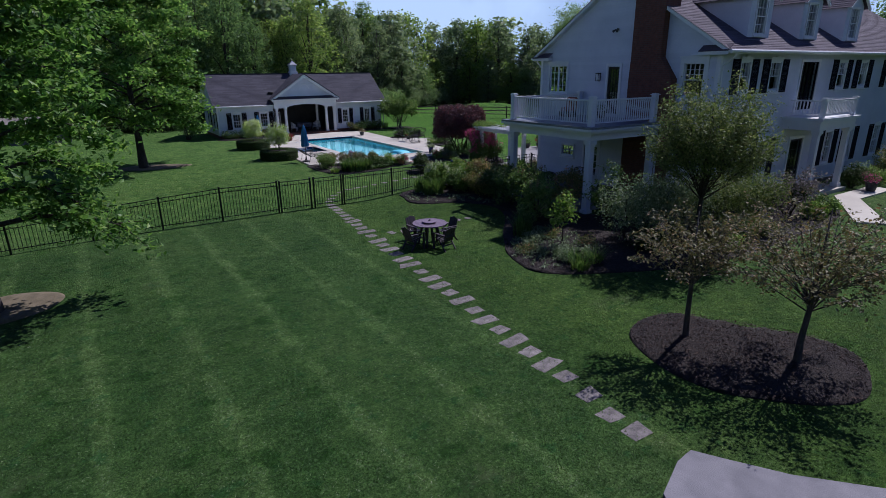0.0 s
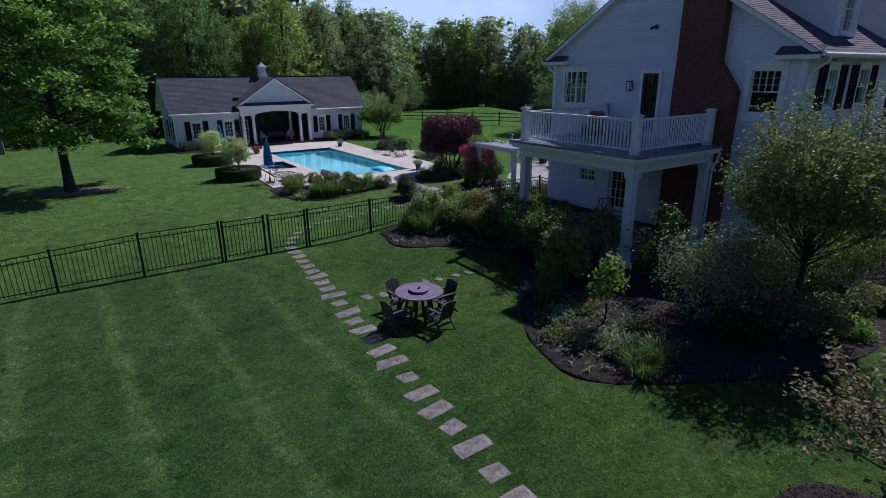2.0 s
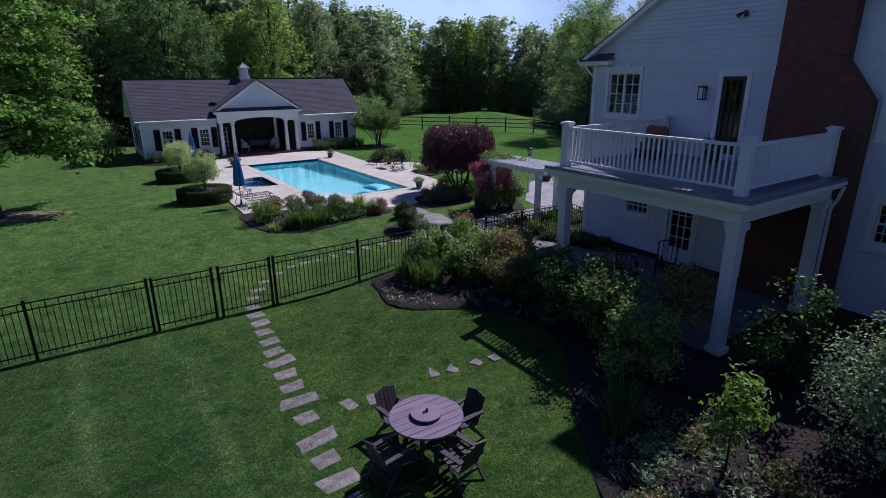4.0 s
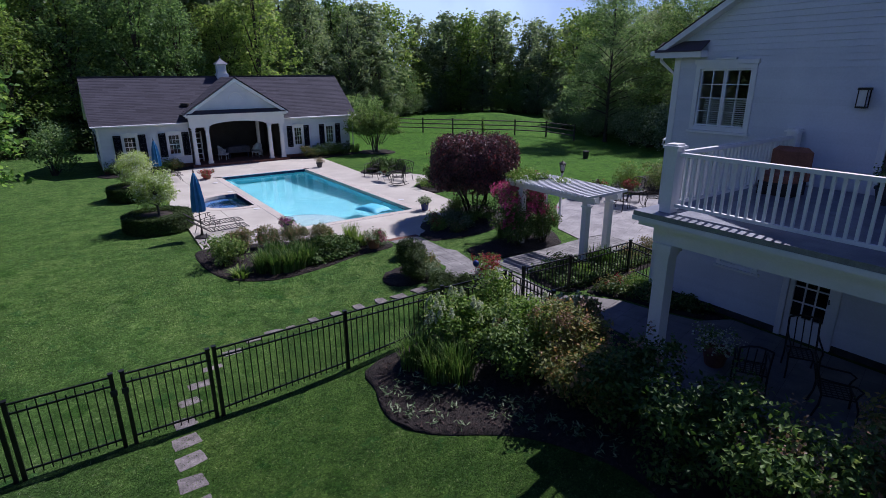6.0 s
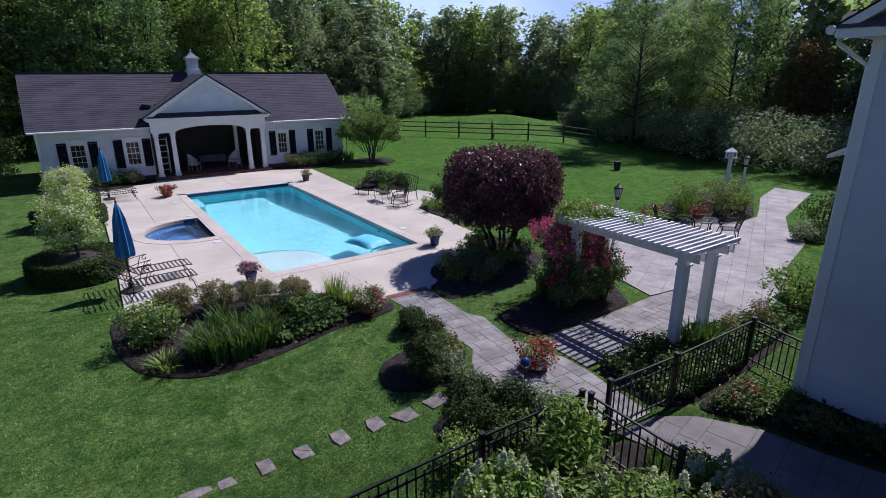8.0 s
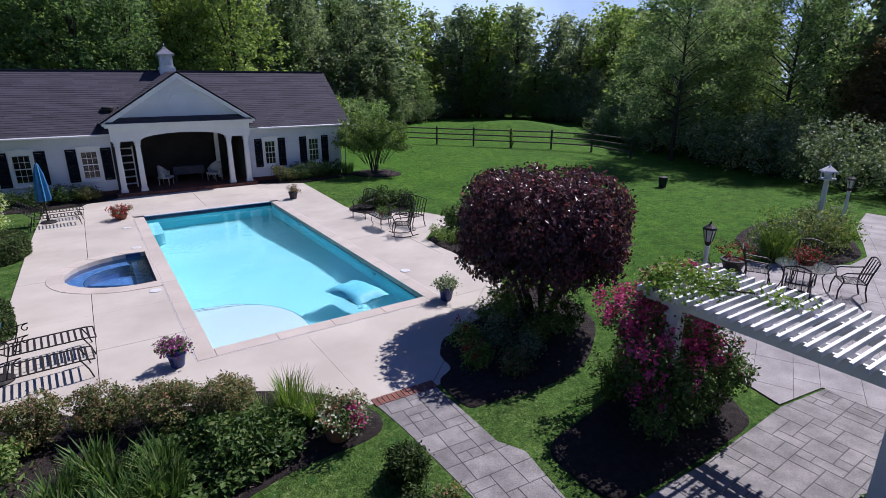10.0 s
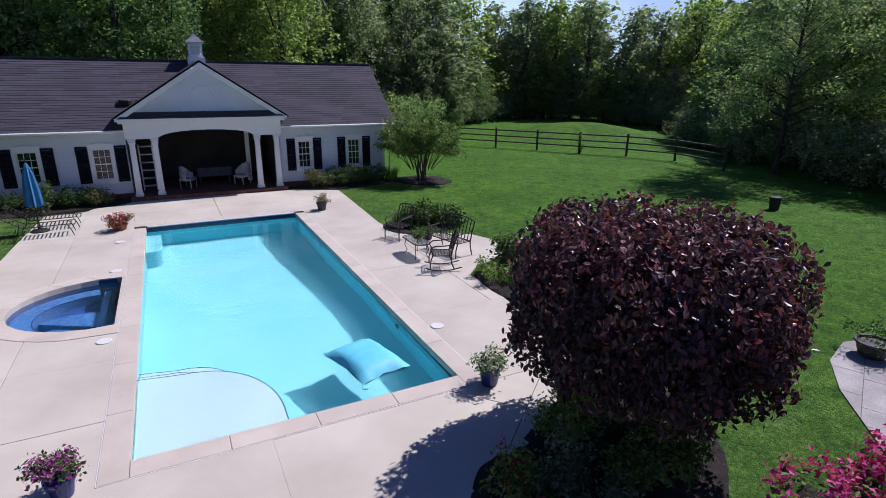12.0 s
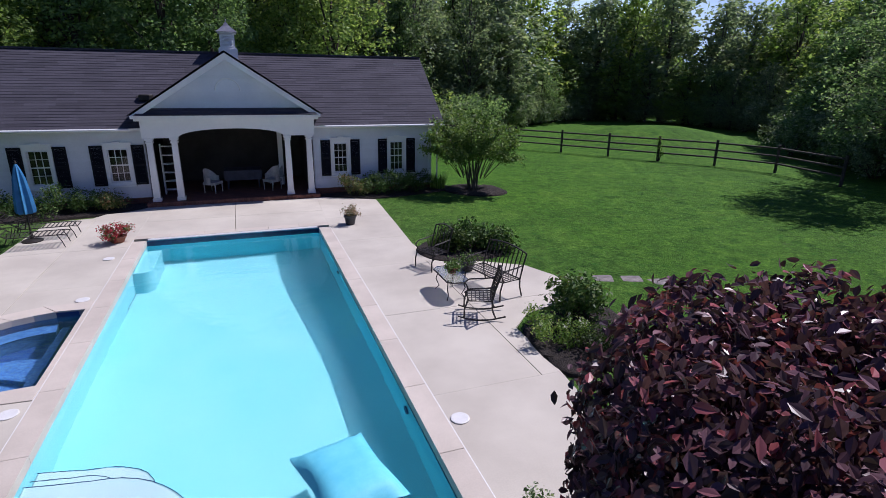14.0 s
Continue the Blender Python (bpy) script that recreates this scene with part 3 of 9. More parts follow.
def lawn_z(x, y):
    """Height of the lawn: it falls away from the pool and the house."""
    z = -0.45 + 0.43 * max(ease(y, 26, 33), ease(x, 11, 17))
    z -= 0.25 * ease(-x, -3, 10) * (1 - ease(y, 26, 36))
    z += 0.025 * noise.noise((x * 0.25, y * 0.25, 0))
    d = math.hypot((x - 50.0) / 9.5, (y - 67.0) / 8.0)
    return z + 1.1 * (1 - ease(d, 0.15, 1.0))


POOL = (15.9, 20.79, 35.44, 48.06)       # x0, x1, y0, y1 of the water
SPA = (13.4, 15.47, 40.2, 43.2)


# ---- ground ----
def build_ground():
    def lattice(lo, hi, step, far, extra):
        a = list(np.arange(lo, hi + 0.01, step))
        g, v, w = step, hi, lo
        while v < far:
            g *= 1.35
            v += g
            w -= g
            a += [v, w]
        return sorted(set(round(float(q), 3) for q in a + extra))
    xs = lattice(-12, 48, 0.75, 700, [SPA[0] - 0.35, SPA[0] - 0.2, POOL[0] - 0.3, POOL[0] - 0.15, POOL[1] + 0.15, POOL[1] + 0.3])
    ys = lattice(-3, 66, 0.75, 700, [POOL[2] - 0.3, POOL[2] - 0.15, POOL[3] + 0.15, POOL[3] + 0.3, SPA[2] - 0.3, SPA[2] - 0.15, SPA[3] + 0.15, SPA[3] + 0.3])
    s = Shape()
    e = 0.16
    for y in ys:
        for x in xs:
            low = (POOL[0] - e < x < POOL[1] + e and POOL[2] - e < y < POOL[3] + e) or (SPA[0] - 0.22 < x < POOL[0] and SPA[2] - e < y < SPA[3] + e)
            inside = 11.9 < x < 23.6 and 34.6 < y < 53
            s.v.append((x, y, -2.7 if low else (min(lawn_z(x, y), -0.06) if inside else lawn_z(x, y))))
    n = len(xs)
    for j in range(len(ys) - 1):
        for i in range(n - 1):
            a = j * n + i
            s.f.append((a, a + 1, a + n + 1, a + n))
    return setting("ground", s, LAWN, "mown green lawn with faint mower stripes", "lawn", True)


build_ground()


def bed(name, outline, label, lift=0.05, material=None, rise=0.0):
    """A planting bed: a sheet of mulch that follows the lawn, mounded a little."""
    bm = bmesh.new()
    vs = [bm.verts.new((x, y, 0)) for x, y in outline]
    es = [bm.edges.new((a, b)) for a, b in zip(vs, vs[1:] + vs[:1])]
    bmesh.ops.triangle_fill(bm, use_beauty=True, edges=es)
    xs, ys = [p[0] for p in outline], [p[1] for p in outline]
    for axis, lo, hi in ((0, min(xs), max(xs)), (1, min(ys), max(ys))):
        step = 0.35
        k = math.ceil(lo / step)
        while k * step < hi:
            co, no = [0, 0, 0], [0, 0, 0]
            co[axis], no[axis] = k * step, 1
            bmesh.ops.bisect_plane(bm, geom=bm.verts[:] + bm.edges[:] + bm.faces[:], plane_co=co, plane_no=no)
            k += 1
    rim = {v for v in bm.verts if v.is_boundary}
    cx, cy = sum(xs) / len(xs), sum(ys) / len(ys)
    for v in bm.verts:
        base = lawn_z(v.co.x, v.co.y)
        if v in rim:
            v.co.z = base + 0.016
        else:
            d = min(1.0, math.hypot(v.co.x - cx, v.co.y - cy) / (0.5 * (max(xs) - min(xs))))
            v.co.z = base + max(lift, 0.03) + rise * (1 - d * d) + 0.025 * noise.noise((v.co.x * 3, v.co.y * 3, 1))
    skirt = bmesh.ops.extrude_edge_only(bm, edges=[e for e in bm.edges if e.is_boundary])
    for v in skirt["geom"]:
        if isinstance(v, bmesh.types.BMVert):
            v.co.z -= 0.14
    bmesh.ops.recalc_face_normals(bm, faces=bm.faces[:])
    me = bpy.data.meshes.new(name)
    bm.to_mesh(me)
    bm.free()
    if sum(p.normal.z * p.area for p in me.polygons) < 0:
        me.flip_normals()
    return setting(name, me, material or MULCH, label, "planting bed", True)


bed("mulch_island", smooth_outline([(10.3, 8.2), (10.8, 9.35), (11.75, 9.75), (12.6, 9.4), (13.1, 8.2), (13.75, 6.9), (13.6, 6.0), (12.9, 5.5), (12.2, 5.35), (11.5, 5.7), (10.9, 6.3), (10.35, 7.1)]),
    "oval island of dark bark mulch in the lawn", 0.05, None, 0.12)
bed("house_bed", smooth_outline([(13.75, 25.35), (13.2, 24.4), (13.0, 23.5), (13.35, 22.7), (14.5, 21.6), (15.1, 20.0), (14.6, 18.6), (13.4, 17.2), (12.75, 16.3), (12.2, 15.5), (11.87, 14.5),
    (11.78, 13.8), (12.1, 13.2), (12.6, 12.7), (13.4, 12.05), (14.5, 11.25), (15.8, 10.6), (18.0, 10.4), (20.8, 10.5), (24.0, 10.8), (26.5, 12.0), (26.4, 14.0), (21.4, 14.1), (19.5, 16.2), (16.9, 16.6), (16.75, 21.5), (17.5, 21.75), (18.1, 22.2), (18.4, 22.9), (18.35, 23.8), (18.1, 24.6), (17.75, 25.2)], 4),
    "dark mulch planting bed along the house", 0.05)
bed("pool_bed", smooth_outline([(12.05, 34.6), (11.85, 33.2), (12.1, 31.8), (12.8, 31.1), (13.7, 30.85), (14.8, 31.0), (16.1, 31.25), (17.4, 31.3), (17.6, 31.95), (16.9, 33.0), (15.2, 34.0), (13.4, 34.5)]),
    "curved mulch bed of shrubs at the pool deck", 0.012)
bed("tree_ring", smooth_outline([(26.6, 52.2), (27.3, 51.2), (28.3, 50.9), (29.1, 51.5), (29.0, 52.8), (27.9, 53.5), (26.9, 53.1)]), "round mulch ring under the lawn tree", 0.06)
bed("redleaf_bed", smooth_outline([(18.95, 31.15), (19.4, 31.04), (20.34, 30.92), (21.5, 31.06), (22.5, 31.65), (23.2, 32.3), (23.6, 33.3), (23.6, 34.2), (23.0, 34.6), (22.1, 34.3), (20.75, 33.6), (19.95, 33.35), (19.5, 32.8), (19.4, 32.3), (18.98, 32.0)]), "mulch bed under the purple-leaved tree", 0.05)
bed("rose_bed", smooth_outline([(19.3, 28.5), (20.0, 28.36), (21.0, 28.36), (22.3, 28.4), (22.7, 28.8), (23.2, 29.6), (23.6, 30.8), (23.4, 31.3), (22.9, 31.0), (22.1, 30.45), (21.4, 30.15), (20.3, 29.9), (19.4, 29.7), (19.2, 29.2)]), "mulch bed under the climbing roses", 0.05)
bed("walk_bed", smooth_outline([(16.1, 29.3), (17.3, 29.5), (17.72, 28.9), (17.4, 28.4), (17.12, 27.85), (17.1, 27.2), (17.4, 26.88), (17.85, 26.6), (17.95, 26.2), (17.9, 25.65), (17.0, 25.6), (16.3, 25.75), (15.8, 26.3), (15.8, 27.1), (16.3, 27.3), (16.7, 27.55), (16.6, 28.0), (16.1, 28.15), (15.75, 28.6)]), "mulch bed beside the garden walk", 0.05)
bed("gate_bed", smooth_outline([(19.2, 25.5), (19.8, 25.12), (21.0, 25.12), (22.6, 25.2), (24.2, 25.5), (24.6, 26.15), (23.0, 26.55), (21.0, 26.9), (19.6, 26.86), (19.25, 26.5)]), "narrow bed of plants behind the steel fence", 0.05)
bed("wall_bed", smooth_outline([(19.75, 24.95), (20.5, 25.05), (21.2, 24.95), (21.25, 23.4), (21.25, 22.1), (20.7, 22.3), (20.35, 23.2), (20.15, 24.1)]), "bed of low plants against the house wall", 0.05)
bed("deck_bed", smooth_outline([(23.2, 44.0), (24.0, 43.6), (25.2, 43.9), (25.6, 44.7), (24.8, 45.6), (23.6, 45.6), (23.0, 44.9)]), "small bed beside the pool seating", 0.05)
bed("corner_bed", smooth_outline([(23.5, 39.6), (24.6, 40.2), (25.6, 40.3), (25.5, 39.0), (24.4, 37.9), (23.4, 37.9)]), "small corner bed at the pool deck", 0.05)
bed("lamp_bed", smooth_outline([(30.7, 32.0), (31.5, 31.25), (32.4, 30.95), (33.5, 31.0), (34.9, 31.7), (37.2, 33.0), (36.4, 34.4), (34.0, 34.6), (31.6, 33.8)]), "bed of tall plants round the lamp post", 0.06)
bed("house_front_left_bed", smooth_outline([(10.6, 53.1), (10.6, 51.7), (12.6, 51.6), (14.6, 52.0), (15.4, 52.6), (15.4, 53.2)]), "mulch bed under the pool house windows", 0.05)
bed("house_front_right_bed", smooth_outline([(21.6, 53.2), (21.7, 52.6), (23.4, 51.9), (25.4, 52.1), (27.2, 52.8), (26.9, 53.7), (26.1, 53.4)]), "mulch bed under the pool house windows", 0.05)

for name, pts in (("bare_soil_patch", [(-2.4, 19.0), (-1.6, 18.5), (-0.6, 18.8), (-0.1, 19.6), (-0.5, 20.3), (-1.5, 20.7), (-2.3, 20.2)]), ("bare_soil_patch_far", [(2.2, 39.6), (3.2, 38.8), (4.8, 38.7), (6.2, 39.4), (5.4, 40.3), (3.6, 41.0), (2.4, 40.6)])):
    bed(name, smooth_outline(pts), "bare brown soil under the maple", 0.012, SOIL)
drive = Shape().slab([(7.3, 5.9), (5.5, 3.2), (4.5, -2.5), (16, -2.5), (13.2, 2.2), (10.0, 4.25), (9.2, 5.1), (8.7, 5.85), (8.45, 6.25), (8.05, 6.2)], -0.6, -0.415)
setting("driveway", drive, DRIVE, "pale concrete driveway at the lawn's edge", "driveway")
front_walk = Shape().slab([(24.5, 9.4), (28.2, 11.7), (31.5, 11.7), (31.5, 12.6), (28.0, 12.6), (23.9, 10.2)], -0.2, 0.04)
setting("front_walk", front_walk, CONCRETE, "pale concrete walk to the front porch", "walk")


def paved(name, pieces, material, z0, z1, label, category, piece, bevel=0.008, bed_line=None):
    ob = thing(name, 0, 0, 0, 0, label, category, "", "structure")
    if bed_line:
        part("mortar_bed", Shape().slab(bed_line if area(bed_line) > 0 else bed_line[::-1], z0, z1 - 0.004), MORTAR, ob)
    for p in pieces:
        part(piece, Shape().slab(p if area(p) > 0 else p[::-1], z0, z1, bevel), material, ob)
    return ob


# ---- pool deck ----
X0, X1, Y0, Y1 = POOL
K = 0.34     # coping width
spa_arc = arc(SPA[1] - 0.3, 41.7, 2.15, 1.95, 256, 104, 14)
left_mid = [(12.35, 38.6), (X0 - K, 38.6), (X0 - K, 39.75)] + spa_arc + [(X0 - K, 43.65), (X0 - K, 44.6), (12.45, 44.6)]
left_near = [(12.2, 34.6), (12.9, 34.3), (14.05, 34.08), (15.0, 33.72), (15.8, 33.32), (16.7, 32.8), (X0 - K + 2.1, 32.05), (X0 - K + 2.1, Y0 - K), (X0 - K, Y0 - K), (X0 - K, 38.6), (12.35, 38.6)]
left_far = [(12.45, 44.6), (X0 - K, 44.6), (X0 - K, Y1 + 0.62), (15.6, 52.62), (15.3, 52.62), (14.3, 52.1), (13.9, 51.4), (12.7, 51.2), (12.55, 48.0)]
far_mid = [(X0 - K, Y1 + 0.62), (X1 + K, Y1 + 0.62), (21.3, 52.62), (15.6, 52.62)]
right_far = [(X1 + K, 44.0), (23.2, 44.0), (23.1, 45.6), (23.25, 48.0), (23.45, 51.6), (21.5, 52.62), (21.3, 52.62), (X1 + K, Y1 + 0.62)]
right_mid = [(X1 + K, 38.0), (23.35, 38.0), (23.4, 39.7), (23.9, 40.2), (25.2, 40.6), (25.65, 41.3), (25.65, 42.0), (25.3, 42.9), (24.4, 43.5), (23.2, 44.0), (X1 + K, 44.0)]
right_near = [(18.9, 31.95), (19.55, 32.2), (19.7, 32.9), (20.8, 33.4), (22.3, 34.2), (23.1, 35.4), (23.35, 38.0), (X1 + K, 38.0), (X1 + K, Y0 - K), (X0 - K + 2.1, Y0 - K), (X0 - K + 2.1, 32.05)]
deck_polys = []
for poly, lines in ((left_mid, [(0, 1, 41.7), (1, 0, 14.0)]), (left_near, [(0, 1, 36.6), (1, 0, 14.0)]), (left_far, [(0, 1, 47.6), (1, 0, 14.0), (0, 1, 50.2)]), (far_mid, [(1, 0, 18.3), (0, 1, 50.4)]),
                    (right_far, [(0, 1, 46.4), (0, 1, 49.2)]), (right_mid, [(0, 1, 41.0), (1, 0, 23.0)]), (right_near, [(0.66, -0.75, -11.6), (0.75, 0.66, 38.5), (0, 1, 35.1)])):
    ps = cut([poly], 1, 0, -99, 0)
    for a, b, c in lines:
        ps = cut(ps, a, b, c, 0.012)
    deck_polys += ps
paved("pool_deck", deck_polys, CONCRETE, -0.14, 0.0, "pale beige concrete pool deck with saw-cut joints", "pool deck", "slab", 0.004)

# ---- swimming pool ----
pool = thing("swimming_pool", 0, 0, 0, 0, "long rectangular swimming pool with turquoise water", "pool", "", "structure")
WZ, FLOOR = -0.13, -1.12
s = Shape()
DEEP = -1.8
s.face((X1, Y1, 0), (X1, Y0, 0), (X1, Y0, FLOOR), (X1, Y1, DEEP))
s.face((X0, Y1, 0), (X1, Y1, 0), (X1, Y1, DEEP), (X0, Y1, DEEP))
part("basin_wall", s, SHADED_PLASTER, pool, "turquoise plaster walls, their shade put into the colour")
s = Shape().face((X0, Y0, 0), (X0, Y1, 0), (X0, Y1, DEEP), (X0, Y0, FLOOR)).face((X1, Y0, 0), (X0, Y0, 0), (X0, Y0, FLOOR), (X1, Y0, FLOOR))
for k in range(8):
    ya, yb = Y0 + (Y1 - Y0) * k / 8, Y0 + (Y1 - Y0) * (k + 1) / 8
    za, zb = FLOOR + (DEEP - FLOOR) * ease(ya, 39, 47), FLOOR + (DEEP - FLOOR) * ease(yb, 39, 47)
    s.face((X0, ya, za), (X1, ya, za), (X1, yb, zb), (X0, yb, zb))
part("basin_floor", s, PLASTER, pool)
ledge = [(X0 + 0.004, Y0 + 0.004), (X0 + 2.1, Y0 + 0.004)] + arc(X0 + 0.75, Y0 + 0.75, 1.37, 1.72, 0, 90, 12) + [(X0 + 0.004, Y0 + 2.6)]
part("sun_ledge", Shape().slab(ledge, FLOOR, -0.30, 0.02), LEDGE, pool, "pale curved sun ledge under shallow water")
step_o = [(X0 + 0.004, Y0 + 2.0)] + arc(X0 + 0.6, Y0 + 2.3, 0.85, 0.62, 0, 90, 6) + [(X0 + 0.004, Y0 + 3.05)]
part("ledge_step", Shape().slab(step_o, FLOOR, -0.58, 0.02), LEDGE, pool)
part("step", Shape().slab([(X0 + 0.004, Y1 - 2.36), (X0 + 0.16, Y1 - 2.36)] + arc(X0 + 0.16, Y1 - 2.06, 0.28, 0.30, -80, 0, 6) + [(X0 + 0.44, Y1 - 0.46), (X0 + 0.004, Y1 - 0.46)], DEEP, -0.24, 0.02), PLASTER, pool, "pale entry step in the corner")
edge = [(x, y, -0.298) for x, y in ledge[1:]]
part("ledge_trim", Shape().tube(edge, 0.007, 4), WATERLINE, pool, "thin dark tile line on the ledge")
for o, z in ((step_o, -0.578), (arc(X0 + 0.45, Y0 + 2.3, 0.62, 0.42, 10, 90, 6) + [(X0 + 0.004, Y0 + 2.80)], -0.438)):
    part("step_trim", Shape().tube([(x, y, z) for x, y in o[1:]], 0.007, 4), WATERLINE, pool, "thin dark tile line on the step")
band = Shape()
t0 = 0.012
band.box(X1 - t0, X1 - 0.002, Y0 + t0, Y1 - t0, -0.22, -0.01)
band.box(X0 + 0.002, X1 - 0.002, Y1 - t0, Y1 - 0.002, -0.22, -0.01)
part("waterline_tile", band, WATERLINE, pool, "navy blue waterline tile")
water = part("water", Shape().face((X0, Y0, WZ), (X1, Y0, WZ), (X1, Y1, WZ), (X0, Y1, WZ)), WATER, pool, "clear turquoise water")
water.visible_shadow = False


def run_pieces(name, a, b, width, side, z0, z1, length, material, parent, gap=0.006):
    """A row of coping stones from a to b, laid to one side."""
    a, b = Vector((*a, 0)), Vector((*b, 0))
    d = (b - a).normalized()
    nrm = Vector((-d.y, d.x, 0)) * side
    n = max(1, round((b - a).length / length))
    for k in range(n):
        p, q = a + (b - a) * (k / n) + d * gap / 2, a + (b - a) * ((k + 1) / n) - d * gap / 2
        o = [(p.x, p.y), (q.x, q.y), (q.x + nrm.x * width, q.y + nrm.y * width), (p.x + nrm.x * width, p.y + nrm.y * width)]
        part(name, Shape().slab(o if area(o) > 0 else o[::-1], z0, z1, 0.006), material, parent)


run_pieces("coping_stone", (X0 + 0.02, Y0 - K), (X0 + 0.02, Y1), K + 0.008, 1, -0.12, 0.012, 1.55, COPING, pool)
run_pieces("coping_stone", (X1 - 0.02, Y0 - K), (X1 - 0.02, Y1), K + 0.008, -1, -0.12, 0.012, 1.55, COPING, pool)
run_pieces("coping_stone", (X0 + 0.022, Y0 + 0.02), (X1 - 0.022, Y0 + 0.02), K + 0.008, -1, -0.12, 0.012, 1.2, COPING, pool)
run_pieces("coping_stone", (X0 - K, Y1 + 0.24), (X1 + K, Y1 + 0.24), 0.36, 1, -0.12, 0.014, 0.95, COPING, pool)
for b in ((X0 - K - 0.004, X0 - K + 0.016, Y0 - K, Y1 + 0.2), (X1 + K - 0.016, X1 + K + 0.004, Y0 - K, Y1 + 0.2), (X0 - K + 0.018, X1 + K - 0.018, Y0 - K - 0.004, Y0 - K + 0.016)):
    part("joint_sealant", Shape().box(*b, -0.1, 0.005), PLASTIC, pool, "pale caulked joint beside the coping")
cover = part("cover_housing", Shape().box(X0, X1, Y1 + 0.002, Y1 + 0.235, -0.25, -0.035), WATERLINE, pool, "navy recess of the rolled pool cover")
part("cover_bar", Shape().tube([(X0 + 0.05, Y1 + 0.06, 0.0), (X1 - 0.05, Y1 + 0.06, 0.0)], 0.035, 8).tube([(X0 + 0.05, Y1 + 0.17, -0.005), (X1 - 0.05, Y1 + 0.17, -0.005)], 0.03, 8), PLASTIC, pool, "white cover roller bar")
for x, y in ((21.3, 37.33), (15.35, 39.45), (15.3, 43.75), (15.25, 46.6)):
    part("skimmer_lid", Shape().lathe([(0.135, 0.0), (0.135, 0.012), (0.12, 0.016), (0.02, 0.016)], 18, (x, y, 0.004)), PLASTIC, pool, "round white skimmer lid")
for y in (38.2, 44.5):
    part("wall_light", Shape().tube([(X1 - 0.015, y, -0.45), (X1 - 0.04, y, -0.45)], 0.09, 14), WATERLINE, pool, "round underwater light")

# ---- spa ----
spa = thing("spa", 0, 0, 0, 0, "half-round spa tub tiled in deep blue", "spa", "", "structure")
inner = [(SPA[1], 40.2)] + [(SPA[1], 43.2)] + arc(SPA[1] - 0.3, 41.7, 1.78, 1.55, 97, 263, 42)
s = Shape()
n = len(inner)
for k in range(n):
    p, q = inner[k], inner[(k + 1) % n]
    s.face((*p, -0.02), (*q, -0.02), (*q, -1.0), (*p, -1.0))
s.face(*[(x, y, -1.0) for x, y in inner])
part("tub", s, SPA_TILE, spa)
SC = SPA[1] - 0.3
o = arc(SC, 41.7, 1.76, 1.53, 97, 263, 24)
part("bench", Shape().slab(o + arc(SC, 41.7, 1.34, 1.13, 263, 97, 24), -1.0, -0.46), SPA_BENCH, spa, "pale blue mosaic bench")
part("bench_edge", Shape().tube([(x, y, -0.458) for x, y in arc(SC, 41.7, 1.34, 1.13, 105, 255, 24)], 0.012, 4), WATERLINE, spa, "thin dark tile edge")
for w, z in ((0.98, -0.64), (0.62, -0.80)):
    o = arc(SC - 0.55, 41.0, w, w * 0.95, 0, 345, 23)
    part("spa_step", Shape().slab([(x, y) for x, y in o if (x - SC) ** 2 / 1.32 ** 2 + (y - 41.7) ** 2 / 1.11 ** 2 < 1], -1.0, z), SPA_BENCH, spa)
part("bench", Shape().box(SPA[1] - 0.40, SPA[1] - 0.26, 40.4, 43.05, -1.0, -0.5), SPA_BENCH, spa, "narrow pale blue ledge along the straight wall")
sw = part("water", Shape().face(*[(x, y, -0.12) for x, y in inner]), SPA_WATER, spa, "clear water")
sw.visible_shadow = False
for o in ([(14.65, 43.59), (14.95, 43.24), (15.465, 43.2), (15.55, 43.2), (15.55, 43.64)], [(14.65, 39.81), (14.95, 40.16), (15.465, 40.2), (15.55, 40.2), (15.55, 39.76)], [(15.478, 40.21), (15.55, 40.21), (15.55, 43.19), (15.478, 43.19)]):
    part("coping_stone", Shape().slab(o if area(o) > 0 else o[::-1], -0.12, 0.012, 0.006), COPING, spa)
ring_o, ring_i = spa_arc, arc(SPA[1] - 0.3, 41.7, 1.76, 1.53, 263, 97, 14)
for k in range(0, 14, 2):
    o = [ring_o[k], ring_o[k + 1], ring_o[k + 2], ring_i[k + 2], ring_i[k + 1], ring_i[k]]
    part("coping_stone", Shape().slab(o if area(o) > 0 else o[::-1], -0.12, 0.012, 0.01), COPING, spa)
run_pieces("coping_stone", (SPA[1], 40.05), (SPA[1], 43.35), X0 - K - SPA[1] - 0.006, -1, -0.12, 0.011, 1.5, COPING, spa)


# ---- walls and windows ----
def wpart(name, shape, material, parent, label="", smooth=False):
    """A part whose mesh is drawn in world metres."""
    ob = part(name, shape, material, parent, label, smooth)
    if parent is not None and parent.type == "EMPTY":
        ob.matrix_parent_inverse = parent.matrix_world.inverted()
    return ob


def on(axis, plane, out):
    """Places (along, outwards, up) on a wall that stands at x or y = plane and faces out."""
    return (lambda u, d, z: (plane + out * d, u, z)) if axis == "x" else (lambda u, d, z: (u, plane + out * d, z))


